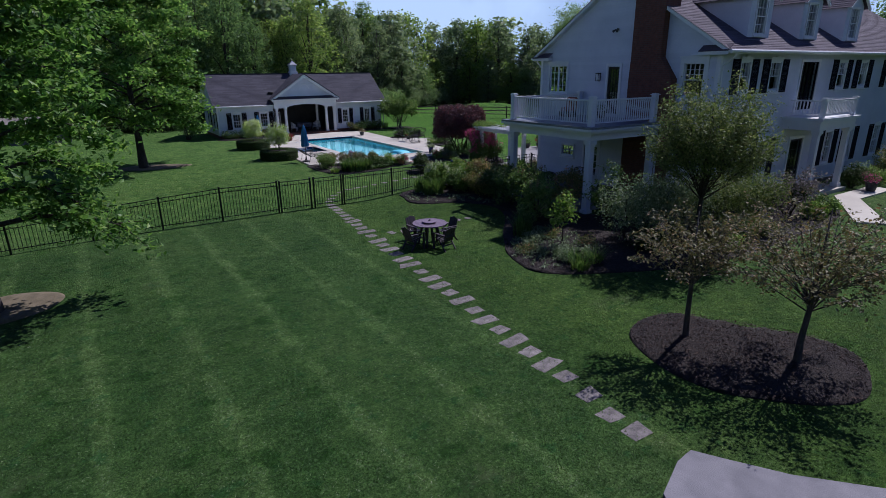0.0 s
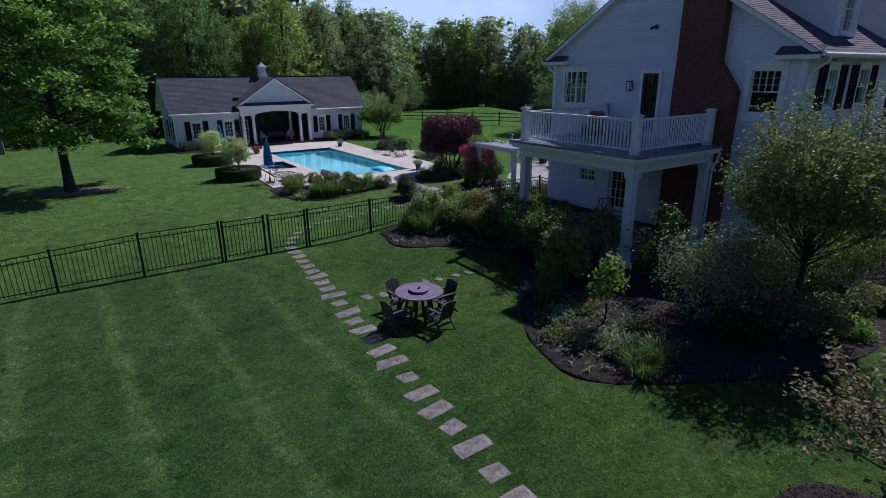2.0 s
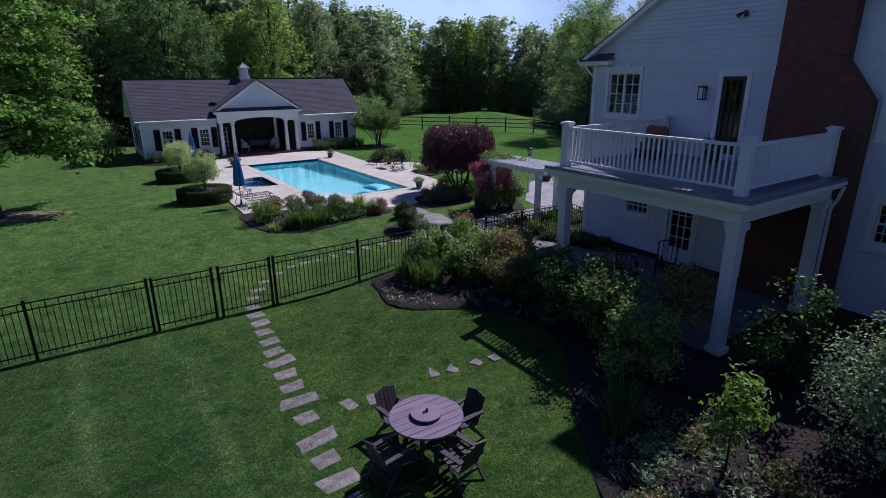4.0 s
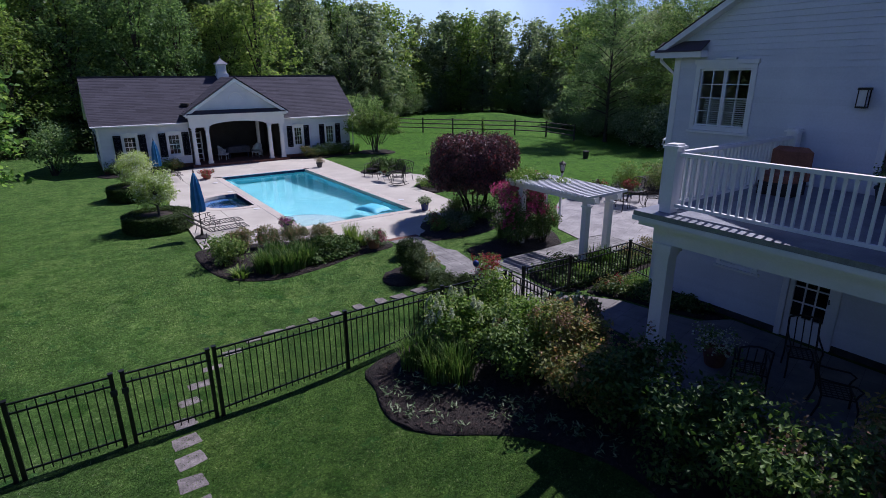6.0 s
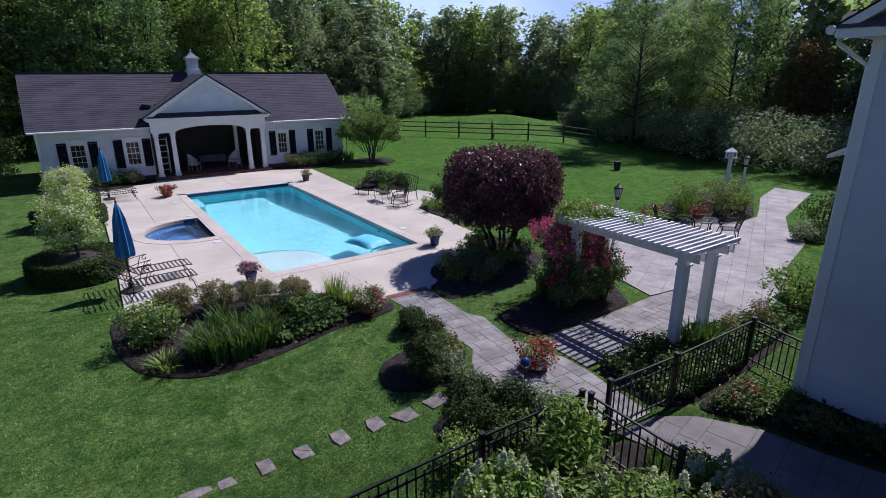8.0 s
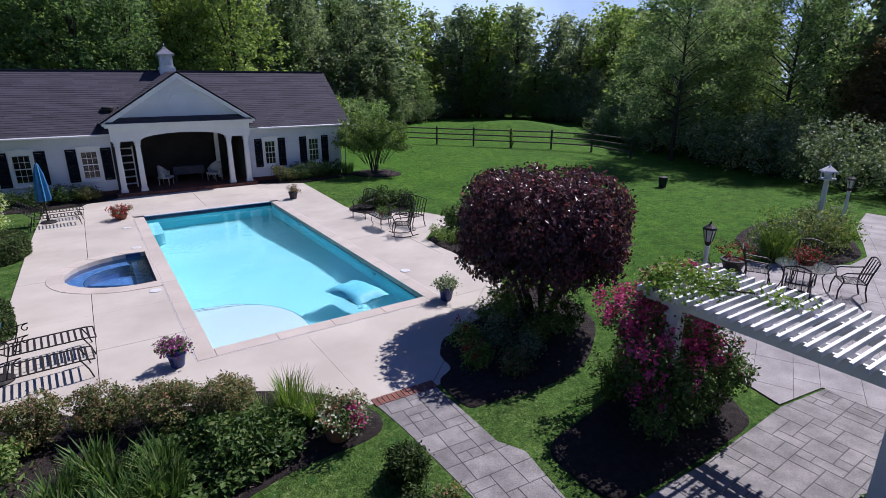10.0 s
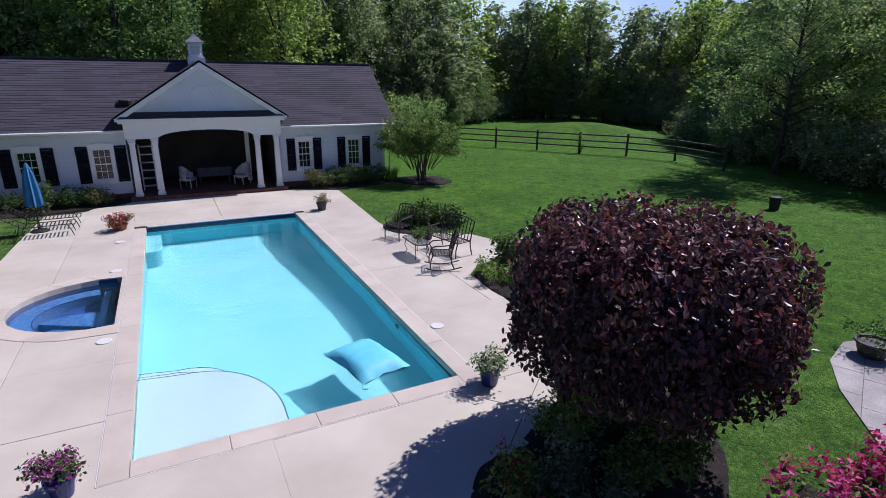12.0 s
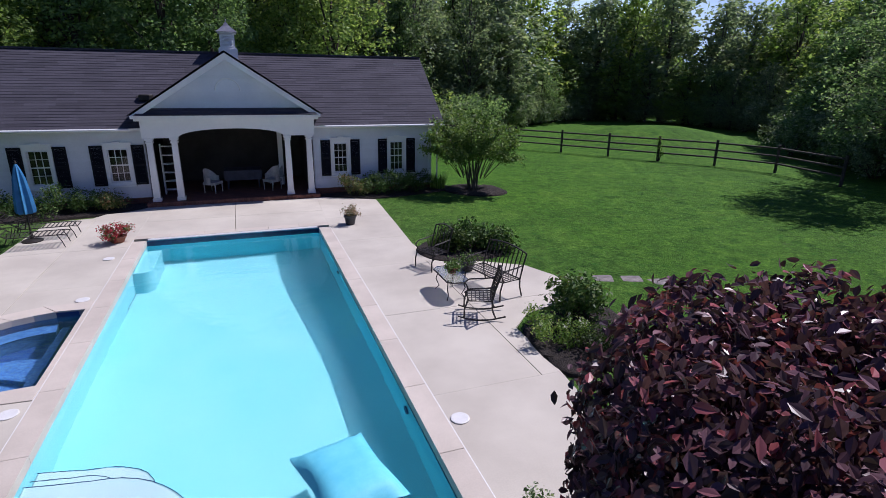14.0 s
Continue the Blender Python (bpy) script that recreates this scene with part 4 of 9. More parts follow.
def block(s, at, u0, u1, d0, d1, z0, z1, d2=None):
    """A block on a wall; d2: how far its upper edge stands out."""
    d2 = d1 if d2 is None else d2
    c = [at(u0, d0, z0), at(u1, d0, z0), at(u1, d1, z0), at(u0, d1, z0), at(u0, d0, z1), at(u1, d0, z1), at(u1, d2, z1), at(u0, d2, z1)]
    i = len(s.v)
    s.v += c
    s.f += [tuple(i + k for k in q) for q in ((0, 1, 2, 3), (4, 7, 6, 5), (0, 4, 5, 1), (1, 5, 6, 2), (2, 6, 7, 3), (3, 7, 4, 0))]
    return s


def clad_wall(root, axis, plane, out, u0, u1, z0, z1, openings=(), edge=None, h=0.125, single=True):
    """A wall of overlapping clapboards with real openings; edge(z) gives the ends under a gable."""
    at = on(axis, plane, out)
    wall, rest = None, Shape()
    z = z0
    while z < z1 - 0.01:
        zt = min(z + h, z1)
        a, b = (u0, u1) if edge is None else edge(z)
        if b - a > 0.05:
            spans = [(a, b)]
            for oa, ob_, za, zb in openings:
                if min(zb, zt) - max(za, z) > 0.5 * (zt - z):
                    spans = [q for p, r in spans for q in ((p, min(r, oa)), (max(p, ob_), r)) if q[1] - q[0] > 0.01]
            board = Shape()
            for p, r in spans:
                block(board, at, p, r, -0.16, 0.024, z, zt, 0.002)
            if board.f:
                if wall is None:
                    wall = wpart("wall", board, SIDING, root, "white painted clapboard wall")
                elif single:
                    part("clapboard", board, SIDING, wall)
                else:
                    i = len(rest.v)
                    rest.v += board.v
                    rest.f += [tuple(k + i for k in f) for f in board.f]
        z = zt
    if rest.f:
        part("siding", rest, SIDING, wall)
    return wall


def sash_window(root, axis, plane, out, u0, u1, z0, z1, cols=3, rows=4, leaves=1, casing=0.10, head=True, shutters=0.0, curtain=False, glass=None, inner=WHITE, lower=True):
    at = on(axis, plane, out)
    c = casing
    s = Shape()
    block(s, at, u0 - c, u0, -0.10, 0.045, z0 - c, z1 + c)
    block(s, at, u1, u1 + c, -0.10, 0.045, z0 - c, z1 + c)
    block(s, at, u0, u1, -0.10, 0.045, z1, z1 + c)
    block(s, at, u0, u1, -0.10, 0.040, z0 - c, z0)
    win = wpart("window", s, WHITE, root, "white framed divided window")
    if head:
        part("head_moulding", block(block(Shape(), at, u0 - c - 0.03, u1 + c + 0.03, 0.0, 0.075, z1 + c + 0.002, z1 + c + 0.09), at, u0 + 0.3 * (u1 - u0), u0 + 0.7 * (u1 - u0), 0.0, 0.09, z1 + c + 0.092, z1 + c + 0.13), WHITE, win)
    part("sill", block(Shape(), at, u0 - c - 0.04, u1 + c + 0.04, 0.0, 0.09, z0 - c - 0.055, z0 - c - 0.002), WHITE, win)
    w = (u1 - u0) / leaves
    for k in range(leaves):
        a, b = u0 + k * w + 0.002, u0 + (k + 1) * w - 0.002
        f, m, zm = 0.036, 0.008, 0.5 * (z0 + z1)
        s = Shape()
        block(s, at, a, a + f, -0.08, 0.0, z0 + 0.002, z1 - 0.002)
        block(s, at, b - f, b, -0.08, 0.0, z0 + 0.002, z1 - 0.002)
        for za, zb in ((z0 + 0.002, z0 + f), (z1 - f, z1 - 0.002), (zm - 0.018, zm + 0.018))[:2 if leaves == 2 else 3]:
            block(s, at, a + f, b - f, -0.08, -0.002, za, zb)
        for i in range(1, cols):
            u = a + f + (b - a - 2 * f) * i / cols
            block(s, at, u - m, u + m, -0.065, -0.012, z0 + f if lower else zm, z1 - f)
        for i in range(1, rows):
            z = z0 + f + (z1 - z0 - 2 * f) * i / rows
            if (leaves == 2 or abs(z - zm) > 0.04) and (lower or z > zm):
                block(s, at, a + f, b - f, -0.063, -0.014, z - m, z + m)
        part("sash", s, inner, win)
        p = part("pane", block(Shape(), at, a + f - 0.005, b - f + 0.005, -0.045, -0.039, z0 + f - 0.005, z1 - f + 0.005), glass or GLASS, win)
        p.visible_shadow = False
    if curtain:
        cs = Shape()
        n = 16
        for i in range(n):
            ua, ub = u0 + (u1 - u0) * i / n, u0 + (u1 - u0) * (i + 1) / n
            block(cs, at, ua, ub, -0.22, -0.19 + 0.03 * (i % 2), z0, z1)
        part("curtain", cs, CURTAIN, win, "beige curtain")
    if shutters:
        for a in (u0 - c - shutters - 0.02, u1 + c + 0.02):
            s = Shape()
            block(s, at, a, a + 0.05, 0.018, 0.06, z0 - c, z1 + c)
            block(s, at, a + shutters - 0.05, a + shutters, 0.018, 0.06, z0 - c, z1 + c)
            for za, zb in ((z0 - c, z0 - c + 0.07), (0.5 * (z0 + z1) - 0.04, 0.5 * (z0 + z1) + 0.04), (z1 + c - 0.07, z1 + c)):
                block(s, at, a + 0.05, a + shutters - 0.05, 0.018, 0.058, za, zb)
            z = z0 - c + 0.08
            while z < z1 + c - 0.09:
                block(s, at, a + 0.05, a + shutters - 0.05, 0.018, 0.052, z, z + 0.04, 0.03)
                z += 0.045
            part("shutter", s, SHUTTER, win, "black louvred shutter")
    return win


def shingled(s, a, b, c, d, rows, lift=0.012):
    """Stepped courses of shingle tabs on the slope a b (eave) to d c (ridge)."""
    a, b, c, d = (Vector(p) for p in (a, b, c, d))
    nrm = (b - a).cross(d - a).normalized()
    if nrm.z < 0:
        nrm = -nrm
    rng = random.Random(rows)
    for k in range(rows):
        t0, t1 = k / rows, min(1.0, (k + 1.12) / rows)
        p0, q0, p1, q1 = a.lerp(d, t0), b.lerp(c, t0), a.lerp(d, t1), b.lerp(c, t1)
        n = max(1, round((q0 - p0).length / 0.9))
        shift = rng.uniform(0.2, 0.8) / n
        cuts = sorted({0.0, 1.0, *[min(1.0, (i + shift * n) / n) for i in range(n)]})
        for u, v in zip(cuts, cuts[1:]):
            if v - u < 1e-4:
                continue
            f0, f1 = p0.lerp(q0, u) + nrm * lift, p0.lerp(q0, v) + nrm * lift
            g0, g1 = p1.lerp(q1, u) + nrm * 0.001, p1.lerp(q1, v) + nrm * 0.001
            i = len(s.v)
            s.v += [tuple(x) for x in (f0, f1, g1, g0, f0 - nrm * (lift + 0.01), f1 - nrm * (lift + 0.01))]
            s.f += [(i, i + 1, i + 2, i + 3), (i + 4, i + 5, i + 1, i)]
    return s


def sheet(s, pts, t=0.06):
    """A thin roof board below the shingles."""
    p = [Vector(q) for q in pts]
    s.face(*[q for q in p])
    s.face(*[(q.x, q.y, q.z - t) for q in reversed(p)])
    for k in range(len(p)):
        a, b = p[k], p[(k + 1) % len(p)]
        s.face((a.x, a.y, a.z - t), (b.x, b.y, b.z - t), b, a)
    return s


# ---- pool house ----
PH = thing("pool_house", 18.3, 56.2, 0, 0, "white clapboard pool house with a charcoal shingle roof and arched porch", "pool house")
PX0, PX1, PY0, PY1, PE, PR = 10.62, 26.22, 53.28, 59.52, 2.865, 5.28
PYM = 0.5 * (PY0 + PY1)
lw = [(11.86, 12.50, 0.84, 2.04), (14.24, 14.88, 0.84, 2.04)]
rw = [(22.14, 22.70, 0.84, 2.04), (24.46, 25.04, 0.84, 2.04)]
clad_wall(PH, "y", PY0, -1, PX0, 15.45, 0.24, PE, lw)
clad_wall(PH, "y", PY0, -1, 21.35, PX1, 0.24, PE, rw)
slope = (PR - PE) / (PYM - PY0)
gable_ph = lambda z: (PY0 + max(0, z - PE) / slope, PY1 - max(0, z - PE) / slope)
clad_wall(PH, "x", PX0 + 0.001, -1, PY0, PY1, 0.24, PR - 0.1, [(54.0, 54.6, 0.9, 2.1), (56.6, 57.2, 0.9, 2.1)], gable_ph)
clad_wall(PH, "x", PX1 - 0.001, 1, PY0, PY1, 0.24, PR - 0.1, (), gable_ph, 0.125, False)
clad_wall(PH, "y", PY1, 1, PX0, PX1, 0.24, PE, (), None, 0.125, False)
for b in ((PX0 - 0.01, 15.45, PY0 - 0.012, PY0 + 0.2), (21.35, PX1 + 0.01, PY0 - 0.012, PY0 + 0.2), (PX0 - 0.012, PX0 + 0.2, PY0 + 0.202, PY1), (PX1 - 0.2, PX1 + 0.012, PY0 + 0.202, PY1)):
    wpart("foundation", Shape().box(*b, -0.2, 0.24), BRICK, PH, "low red brick foundation")
for a, b, c, d in lw:
    sash_window(PH, "y", PY0, -1, a, b, c, d, 3, 4, 1, 0.11, True, 0.40, False)
for a, b, c, d in rw:
    sash_window(PH, "y", PY0, -1, a, b, c, d, 3, 4, 1, 0.11, True, 0.37)
for a, b in ((54.0, 54.6), (56.6, 57.2)):
    sash_window(PH, "x", PX0, -1, a, b, 0.9, 2.1, 3, 4, 1, 0.1, True, 0.3)
for a, b in ((PX0 - 0.02, 15.4), (21.4, PX1 + 0.02)):
    wpart("frieze_board", block(Shape(), on("y", PY0, -1), a, b, 0.0, 0.05, PE - 0.24, PE), WHITE, PH)
# unseen dark backing, added so that the wing windows look into darkness
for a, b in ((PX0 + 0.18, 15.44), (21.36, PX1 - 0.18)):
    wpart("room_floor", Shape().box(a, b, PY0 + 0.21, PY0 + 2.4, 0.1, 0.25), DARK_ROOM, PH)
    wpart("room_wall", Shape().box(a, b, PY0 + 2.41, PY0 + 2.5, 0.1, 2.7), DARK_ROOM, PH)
for x in (PX0, PX1):
    wpart("corner_board", Shape().box(x - 0.06, x + 0.06, PY0 - 0.03, PY0 + 0.11, 0.24, PE - 0.25), WHITE, PH)
OV = 0.33
ey, ez = PY0 - OV, PE - OV * slope + 0.14
ry = PYM
rz = PR + 0.14
ra, rb = PX0 - 0.34, PX1 + 0.5
roof = sheet(sheet(Shape(), [(ra, ey, ez), (rb, ey, ez), (rb, ry, rz), (ra, ry, rz)]), [(ra, ry, rz), (rb, ry, rz), (rb, 2 * ry - ey, ez), (ra, 2 * ry - ey, ez)])
roof_ph = wpart("roof", roof, WHITE, PH, "white roof boards and soffit")
sh = shingled(Shape(), (ra - 0.01, ey - 0.03, ez + 0.004), (rb + 0.01, ey - 0.03, ez + 0.004), (rb + 0.01, ry, rz + 0.01), (ra - 0.01, ry, rz + 0.01), 30)
shingled(sh, (ra - 0.01, 2 * ry - ey + 0.03, ez + 0.004), (rb + 0.01, 2 * ry - ey + 0.03, ez + 0.004), (rb + 0.01, ry, rz + 0.01), (ra - 0.01, ry, rz + 0.01), 30)
part("shingles", sh, SHINGLE, roof_ph, "charcoal asphalt shingles")
part("ridge_cap", Shape().box(ra, rb, ry - 0.12, ry + 0.12, rz - 0.03, rz + 0.03), SHINGLE, roof_ph)
part("gutter", Shape().tube([(ra + 0.02, ey - 0.07, ez - 0.05), (15.1, ey - 0.07, ez - 0.05)], 0.055, 8), WHITE, roof_ph, "white gutter")
gut = Shape().tube([(21.8, ey - 0.07, ez - 0.05), (rb - 0.02, ey - 0.07, ez - 0.05)], 0.055, 8)
gut.tube([(rb - 0.15, ey - 0.02, ez - 0.06), (rb - 0.2, PY0 - 0.06, ez - 0.35), (rb - 0.2, PY0 - 0.06, 0.1)], 0.035, 6)
part("gutter", gut, WHITE, roof_ph, "white gutter and downpipe")

# porch
FY = PY0 - 0.42
porch_floor = wpart("porch_floor", Shape().box(15.35, 21.45, FY - 0.18, 57.1, -0.1, 0.135), BRICK, PH, "red brick porch floor")
for k in range(58):
    x = 15.36 + k * 0.105
    part("brick", Shape().box(x, x + 0.095, FY - 0.30, FY - 0.185, -0.06, 0.14), BRICK_PIECE, porch_floor)
pad = Shape()
for x in (15.66, 16.46, 20.36, 21.16):
    t = Shape()
    y = FY + 0.10
    for w0, w1, z0, z1 in ((0.145, 0.145, 0.14, 0.26), (0.115, 0.095, 0.262, 2.22), (0.13, 0.13, 2.222, 2.27), (0.10, 0.10, 2.272, 2.32), (0.14, 0.14, 2.322, 2.40)):
        i = len(t.v)
        t.v += [(x + sx * w, y + sy * w, z) for w, z in ((w0, z0), (w1, z1)) for sx, sy in ((-1, -1), (1, -1), (1, 1), (-1, 1))]
        t.f += [(i, i + 1, i + 5, i + 4), (i + 1, i + 2, i + 6, i + 5), (i + 2, i + 3, i + 7, i + 6), (i + 3, i, i + 4, i + 7), (i + 4, i + 5, i + 6, i + 7), (i + 3, i + 2, i + 1, i)]
    wpart("column", t, WHITE, PH, "square tapered white column")
ent = Shape()
xs = [16.6 + 3.62 * k / 20 for k in range(21)]
for y in (FY - 0.02, FY + 0.25):
    for p, q in zip(xs, xs[1:]):
        zp, zq = (2.40 + 0.30 * math.sqrt(max(0, 1 - ((v - 18.41) / 1.82) ** 2)) for v in (p, q))
        ent.face((p, y, zp), (q, y, zq), (q, y, 3.08), (p, y, 3.08))
for p, q in zip(xs, xs[1:]):
    zp, zq = (2.40 + 0.30 * math.sqrt(max(0, 1 - ((v - 18.41) / 1.82) ** 2)) for v in (p, q))
    ent.face((p, FY - 0.02, zp), (p, FY + 0.25, zp), (q, FY + 0.25, zq), (q, FY - 0.02, zq))
ent.box(15.45, 16.6, FY - 0.02, FY + 0.25, 2.402, 3.08).box(20.22, 21.38, FY - 0.02, FY + 0.25, 2.402, 3.08)
ent.box(15.45, 15.7, FY + 0.25, PY0 + 0.1, 2.402, 3.08).box(21.13, 21.38, FY + 0.25, PY0 + 0.1, 2.402, 3.08)
entab = wpart("entablature", ent, WHITE, PH, "white beam with a shallow arch")
part("cornice", Shape().box(15.22, 21.62, FY - 0.24, FY + 0.1, 3.082, 3.18).box(15.3, 21.54, FY - 0.14, FY - 0.022, 3.0, 3.08), WHITE, entab)
AP, AL, AR, AZ = 18.42, 15.18, 21.66, 3.14
tagged(part("pent_roof", shingled(Shape(), (AL + 0.15, FY - 0.26, 3.19), (AR - 0.15, FY - 0.26, 3.19), (AR - 0.4, FY + 0.10, 3.42), (AL + 0.4, FY + 0.10, 3.42), 3), SHINGLE, entab, "narrow dark shingle strip under the pediment"), kind="stuff")
gs = (5.30 - AZ) / (AP - AL)
clad_wall(PH, "y", FY + 0.12, -1, 15, 21, 3.40, 5.2, (), lambda z: (AL + 0.12 + (z - AZ) / gs, AR - 0.12 - (z - AZ) / gs), 0.115)
rake = Shape()
for sx, xe in ((1, AL), (-1, AR)):
    i = len(rake.v)
    y0, y1 = FY - 0.16, FY + 0.16
    rake.v += [(xe, y0, AZ + 0.02), (xe + sx * 0.03, y0, AZ - 0.12 + 0.14), (AP, y0, 5.30), (AP, y0, 5.08), (xe + sx * 0.30, y0, AZ + 0.02), (xe, y1, AZ + 0.02), (AP, y1, 5.30), (AP, y1, 5.08), (xe + sx * 0.30, y1, AZ + 0.02)]
    rake.f += [(i, i + 4, i + 3, i + 2), (i + 5, i + 6, i + 7, i + 8), (i, i + 2, i + 6, i + 5), (i + 4, i + 8, i + 7, i + 3)]
wpart("rake_board", rake, WHITE, PH)
gr = Shape()
for xe in (AL - 0.06, AR + 0.06):
    shingled(gr, (xe, FY - 0.2, AZ + 0.05), (xe, 56.3, AZ + 0.05), (AP, 56.3, 5.37), (AP, FY - 0.2, 5.37), 26)
wpart("gable_shingles", gr, SHINGLE, PH, "charcoal shingles of the porch gable")
ringp = [(AP + 0.42 * math.cos(radians(a)), FY + 0.085, 4.02 + 0.42 * math.sin(radians(a))) for a in range(0, 181, 12)]
wpart("arched_trim", Shape().tube(ringp, 0.022, 6), WHITE, PH)
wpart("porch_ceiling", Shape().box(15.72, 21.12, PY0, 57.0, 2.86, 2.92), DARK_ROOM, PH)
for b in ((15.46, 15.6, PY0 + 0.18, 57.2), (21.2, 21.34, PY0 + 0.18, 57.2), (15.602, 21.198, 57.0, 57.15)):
    wpart("porch_wall", Shape().box(*b, 0.136, 2.86), DARK_ROOM, PH, "inner porch wall, its dimness put into the colour")
for x in (20.2,):
    wpart("inner_post", Shape().box(x - 0.09, x + 0.09, 55.0, 55.18, 0.136, 2.858), WHITE, PH)

# cupola
CX, CY = 18.54, PYM - 0.1
cu = Shape().box(CX - 0.28, CX + 0.28, CY - 0.28, CY + 0.28, 5.15, 6.14)
cup = wpart("cupola", cu, WHITE, PH, "white louvred cupola with a metal cap")
part("cupola_base", Shape().box(CX - 0.36, CX + 0.36, CY - 0.36, CY + 0.36, 5.1, 5.56), WHITE, cup)
part("cupola_band", Shape().box(CX - 0.33, CX + 0.33, CY - 0.33, CY + 0.33, 5.562, 5.61), WHITE, cup)
part("cupola_cornice", Shape().box(CX - 0.35, CX + 0.35, CY - 0.35, CY + 0.35, 6.142, 6.2), WHITE, cup)
for k in range(8):
    part("louvre", block(Shape(), on("y", CY - 0.28, -1), CX - 0.2, CX + 0.2, 0.0, 0.03, 5.68 + k * 0.05, 5.715 + k * 0.05, 0.005), WHITE, cup)
cap = Shape()
prof = [(0.40, 6.202), (0.28, 6.30), (0.14, 6.42), (0.05, 6.54), (0.015, 6.62)]
for (r0, z0), (r1, z1) in zip(prof, prof[1:]):
    for sx, sy, tx, ty in ((-1, -1, 1, -1), (1, -1, 1, 1), (1, 1, -1, 1), (-1, 1, -1, -1)):
        cap.face((CX + sx * r0, CY + sy * r0, z0), (CX + tx * r0, CY + ty * r0, z0), (CX + tx * r1, CY + ty * r1, z1), (CX + sx * r1, CY + sy * r1, z1))
part("cupola_roof", cap, SLATE_CAP, cup, "grey flared metal cap")
part("finial", Shape().lathe([(0.012, 6.60), (0.03, 6.63), (0.03, 6.66), (0.008, 6.69), (0.006, 6.78)], 8, (CX, CY, 0)), SLATE_CAP, cup)

# ---- main house ----
HX, HX1, HY0, HY1, HE, HR = 21.34, 42.0, 14.58, 24.2, 6.07, 9.02
HYM = 0.5 * (HY0 + HY1)
MH = thing("main_house", 30.0, 19.2, 0, 0, "large white two-storey clapboard house with a brick chimney", "house")
hs = (HR - HE) / (HYM - HY0)
g_open = [(22.40, 23.56, 4.32, 5.56), (19.17, 19.80, 3.40, 5.48), (15.17, 16.02, 4.3, 5.54), (15.23, 15.82, 1.86, 2.76), (21.65, 22.43, 1.28, 1.78), (20.05, 20.9, 0.0, 1.98)]
g_edge = lambda z: (HY0 + max(0, z - HE) / hs, HY1 - max(0, z - HE) / hs)
clad_wall(MH, "x", HX, -1, HY0, HY1, 0.15, HR - 0.1, g_open, g_edge, 0.118)
fo = [(22.74, 23.34, 4.46, 5.56), (24.88, 25.6, 4.46, 5.56), (27.38, 28.8, 3.55, 5.56), (30.72, 31.4, 4.46, 5.56), (32.95, 33.6, 4.46, 5.56), (36.0, 36.7, 4.46, 5.56),
      (22.74, 23.34, 0.95, 2.4), (24.88, 25.6, 0.95, 2.4), (27.5, 28.6, 0.16, 2.3), (30.72, 31.4, 0.95, 2.4), (32.95, 33.6, 0.95, 2.4), (36.0, 36.7, 0.95, 2.4)]
clad_wall(MH, "y", HY0 + 0.001, -1, HX, HX1, 0.15, HE, fo, None, 0.118, False)
clad_wall(MH, "y", HY1 - 0.001, 1, HX, HX1, 0.15, HE, (), None, 0.118, False)
clad_wall(MH, "x", HX1, 1, HY0, HY1, 0.15, HR - 0.1, (), g_edge, 0.118, False)
wpart("foundation", Shape().box(HX + 0.02, HX1 - 0.02, HY0 + 0.02, HY0 + 0.3, -0.7, 0.15).box(HX + 0.02, HX + 0.3, HY0 + 0.3, HY1 - 0.3, -0.7, 0.15).box(HX + 0.02, HX1 - 0.02, HY1 - 0.3, HY1 - 0.02, -0.7, 0.15).box(HX1 - 0.3, HX1 - 0.02, HY0 + 0.3, HY1 - 0.3, -0.7, 0.15), GREY_POT, MH, "dark foundation strip")
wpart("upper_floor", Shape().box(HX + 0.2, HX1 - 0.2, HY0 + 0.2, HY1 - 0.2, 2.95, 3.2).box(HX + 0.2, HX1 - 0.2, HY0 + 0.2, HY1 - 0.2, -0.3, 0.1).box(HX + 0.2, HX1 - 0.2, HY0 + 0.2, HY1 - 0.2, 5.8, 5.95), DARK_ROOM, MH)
# unseen dark sheets added behind the house windows to keep the panes dark
wpart("unseen_backing", Shape().box(HX + 2.4, HX + 2.5, HY0 + 0.25, HY1 - 0.25, 0.11, 5.79), DARK_ROOM, MH)
wpart("unseen_backing", Shape().box(HX + 2.51, HX1 - 0.25, HY0 + 2.4, HY0 + 2.5, 0.11, 5.79), DARK_ROOM, MH)
for y in (HY0, HY1):
    wpart("corner_board", Shape().box(HX - 0.03, HX + 0.12, y - 0.12 if y > 20 else y - 0.03, y + 0.03 if y > 20 else y + 0.12, 0.16, HE - 0.02), WHITE, MH)
sash_window(MH, "x", HX, -1, 22.40, 23.56, 4.32, 5.56, 2, 4, 2, 0.10, True)
sash_window(MH, "x", HX, -1, 15.17, 16.02, 4.3, 5.54, 4, 6, 1, 0.18, True, lower=False)
sash_window(MH, "x", HX, -1, 15.23, 15.82, 1.86, 2.76, 4, 4, 1, 0.14, True)
sash_window(MH, "x", HX, -1, 21.65, 22.43, 1.28, 1.78, 4, 2, 1, 0.08, False)
for k, (a, b, c, d) in enumerate(fo):
    if k not in (8,):
        sash_window(MH, "y", HY0, -1, a, b, c, d, 2 if k == 2 else 3, 4, 2 if k == 2 else 1, 0.10, k < 2 or k > 5, 0 if k == 2 else 0.48, False, inner=SHUTTER if k == 2 else WHITE, lower=k == 2 or k > 5)


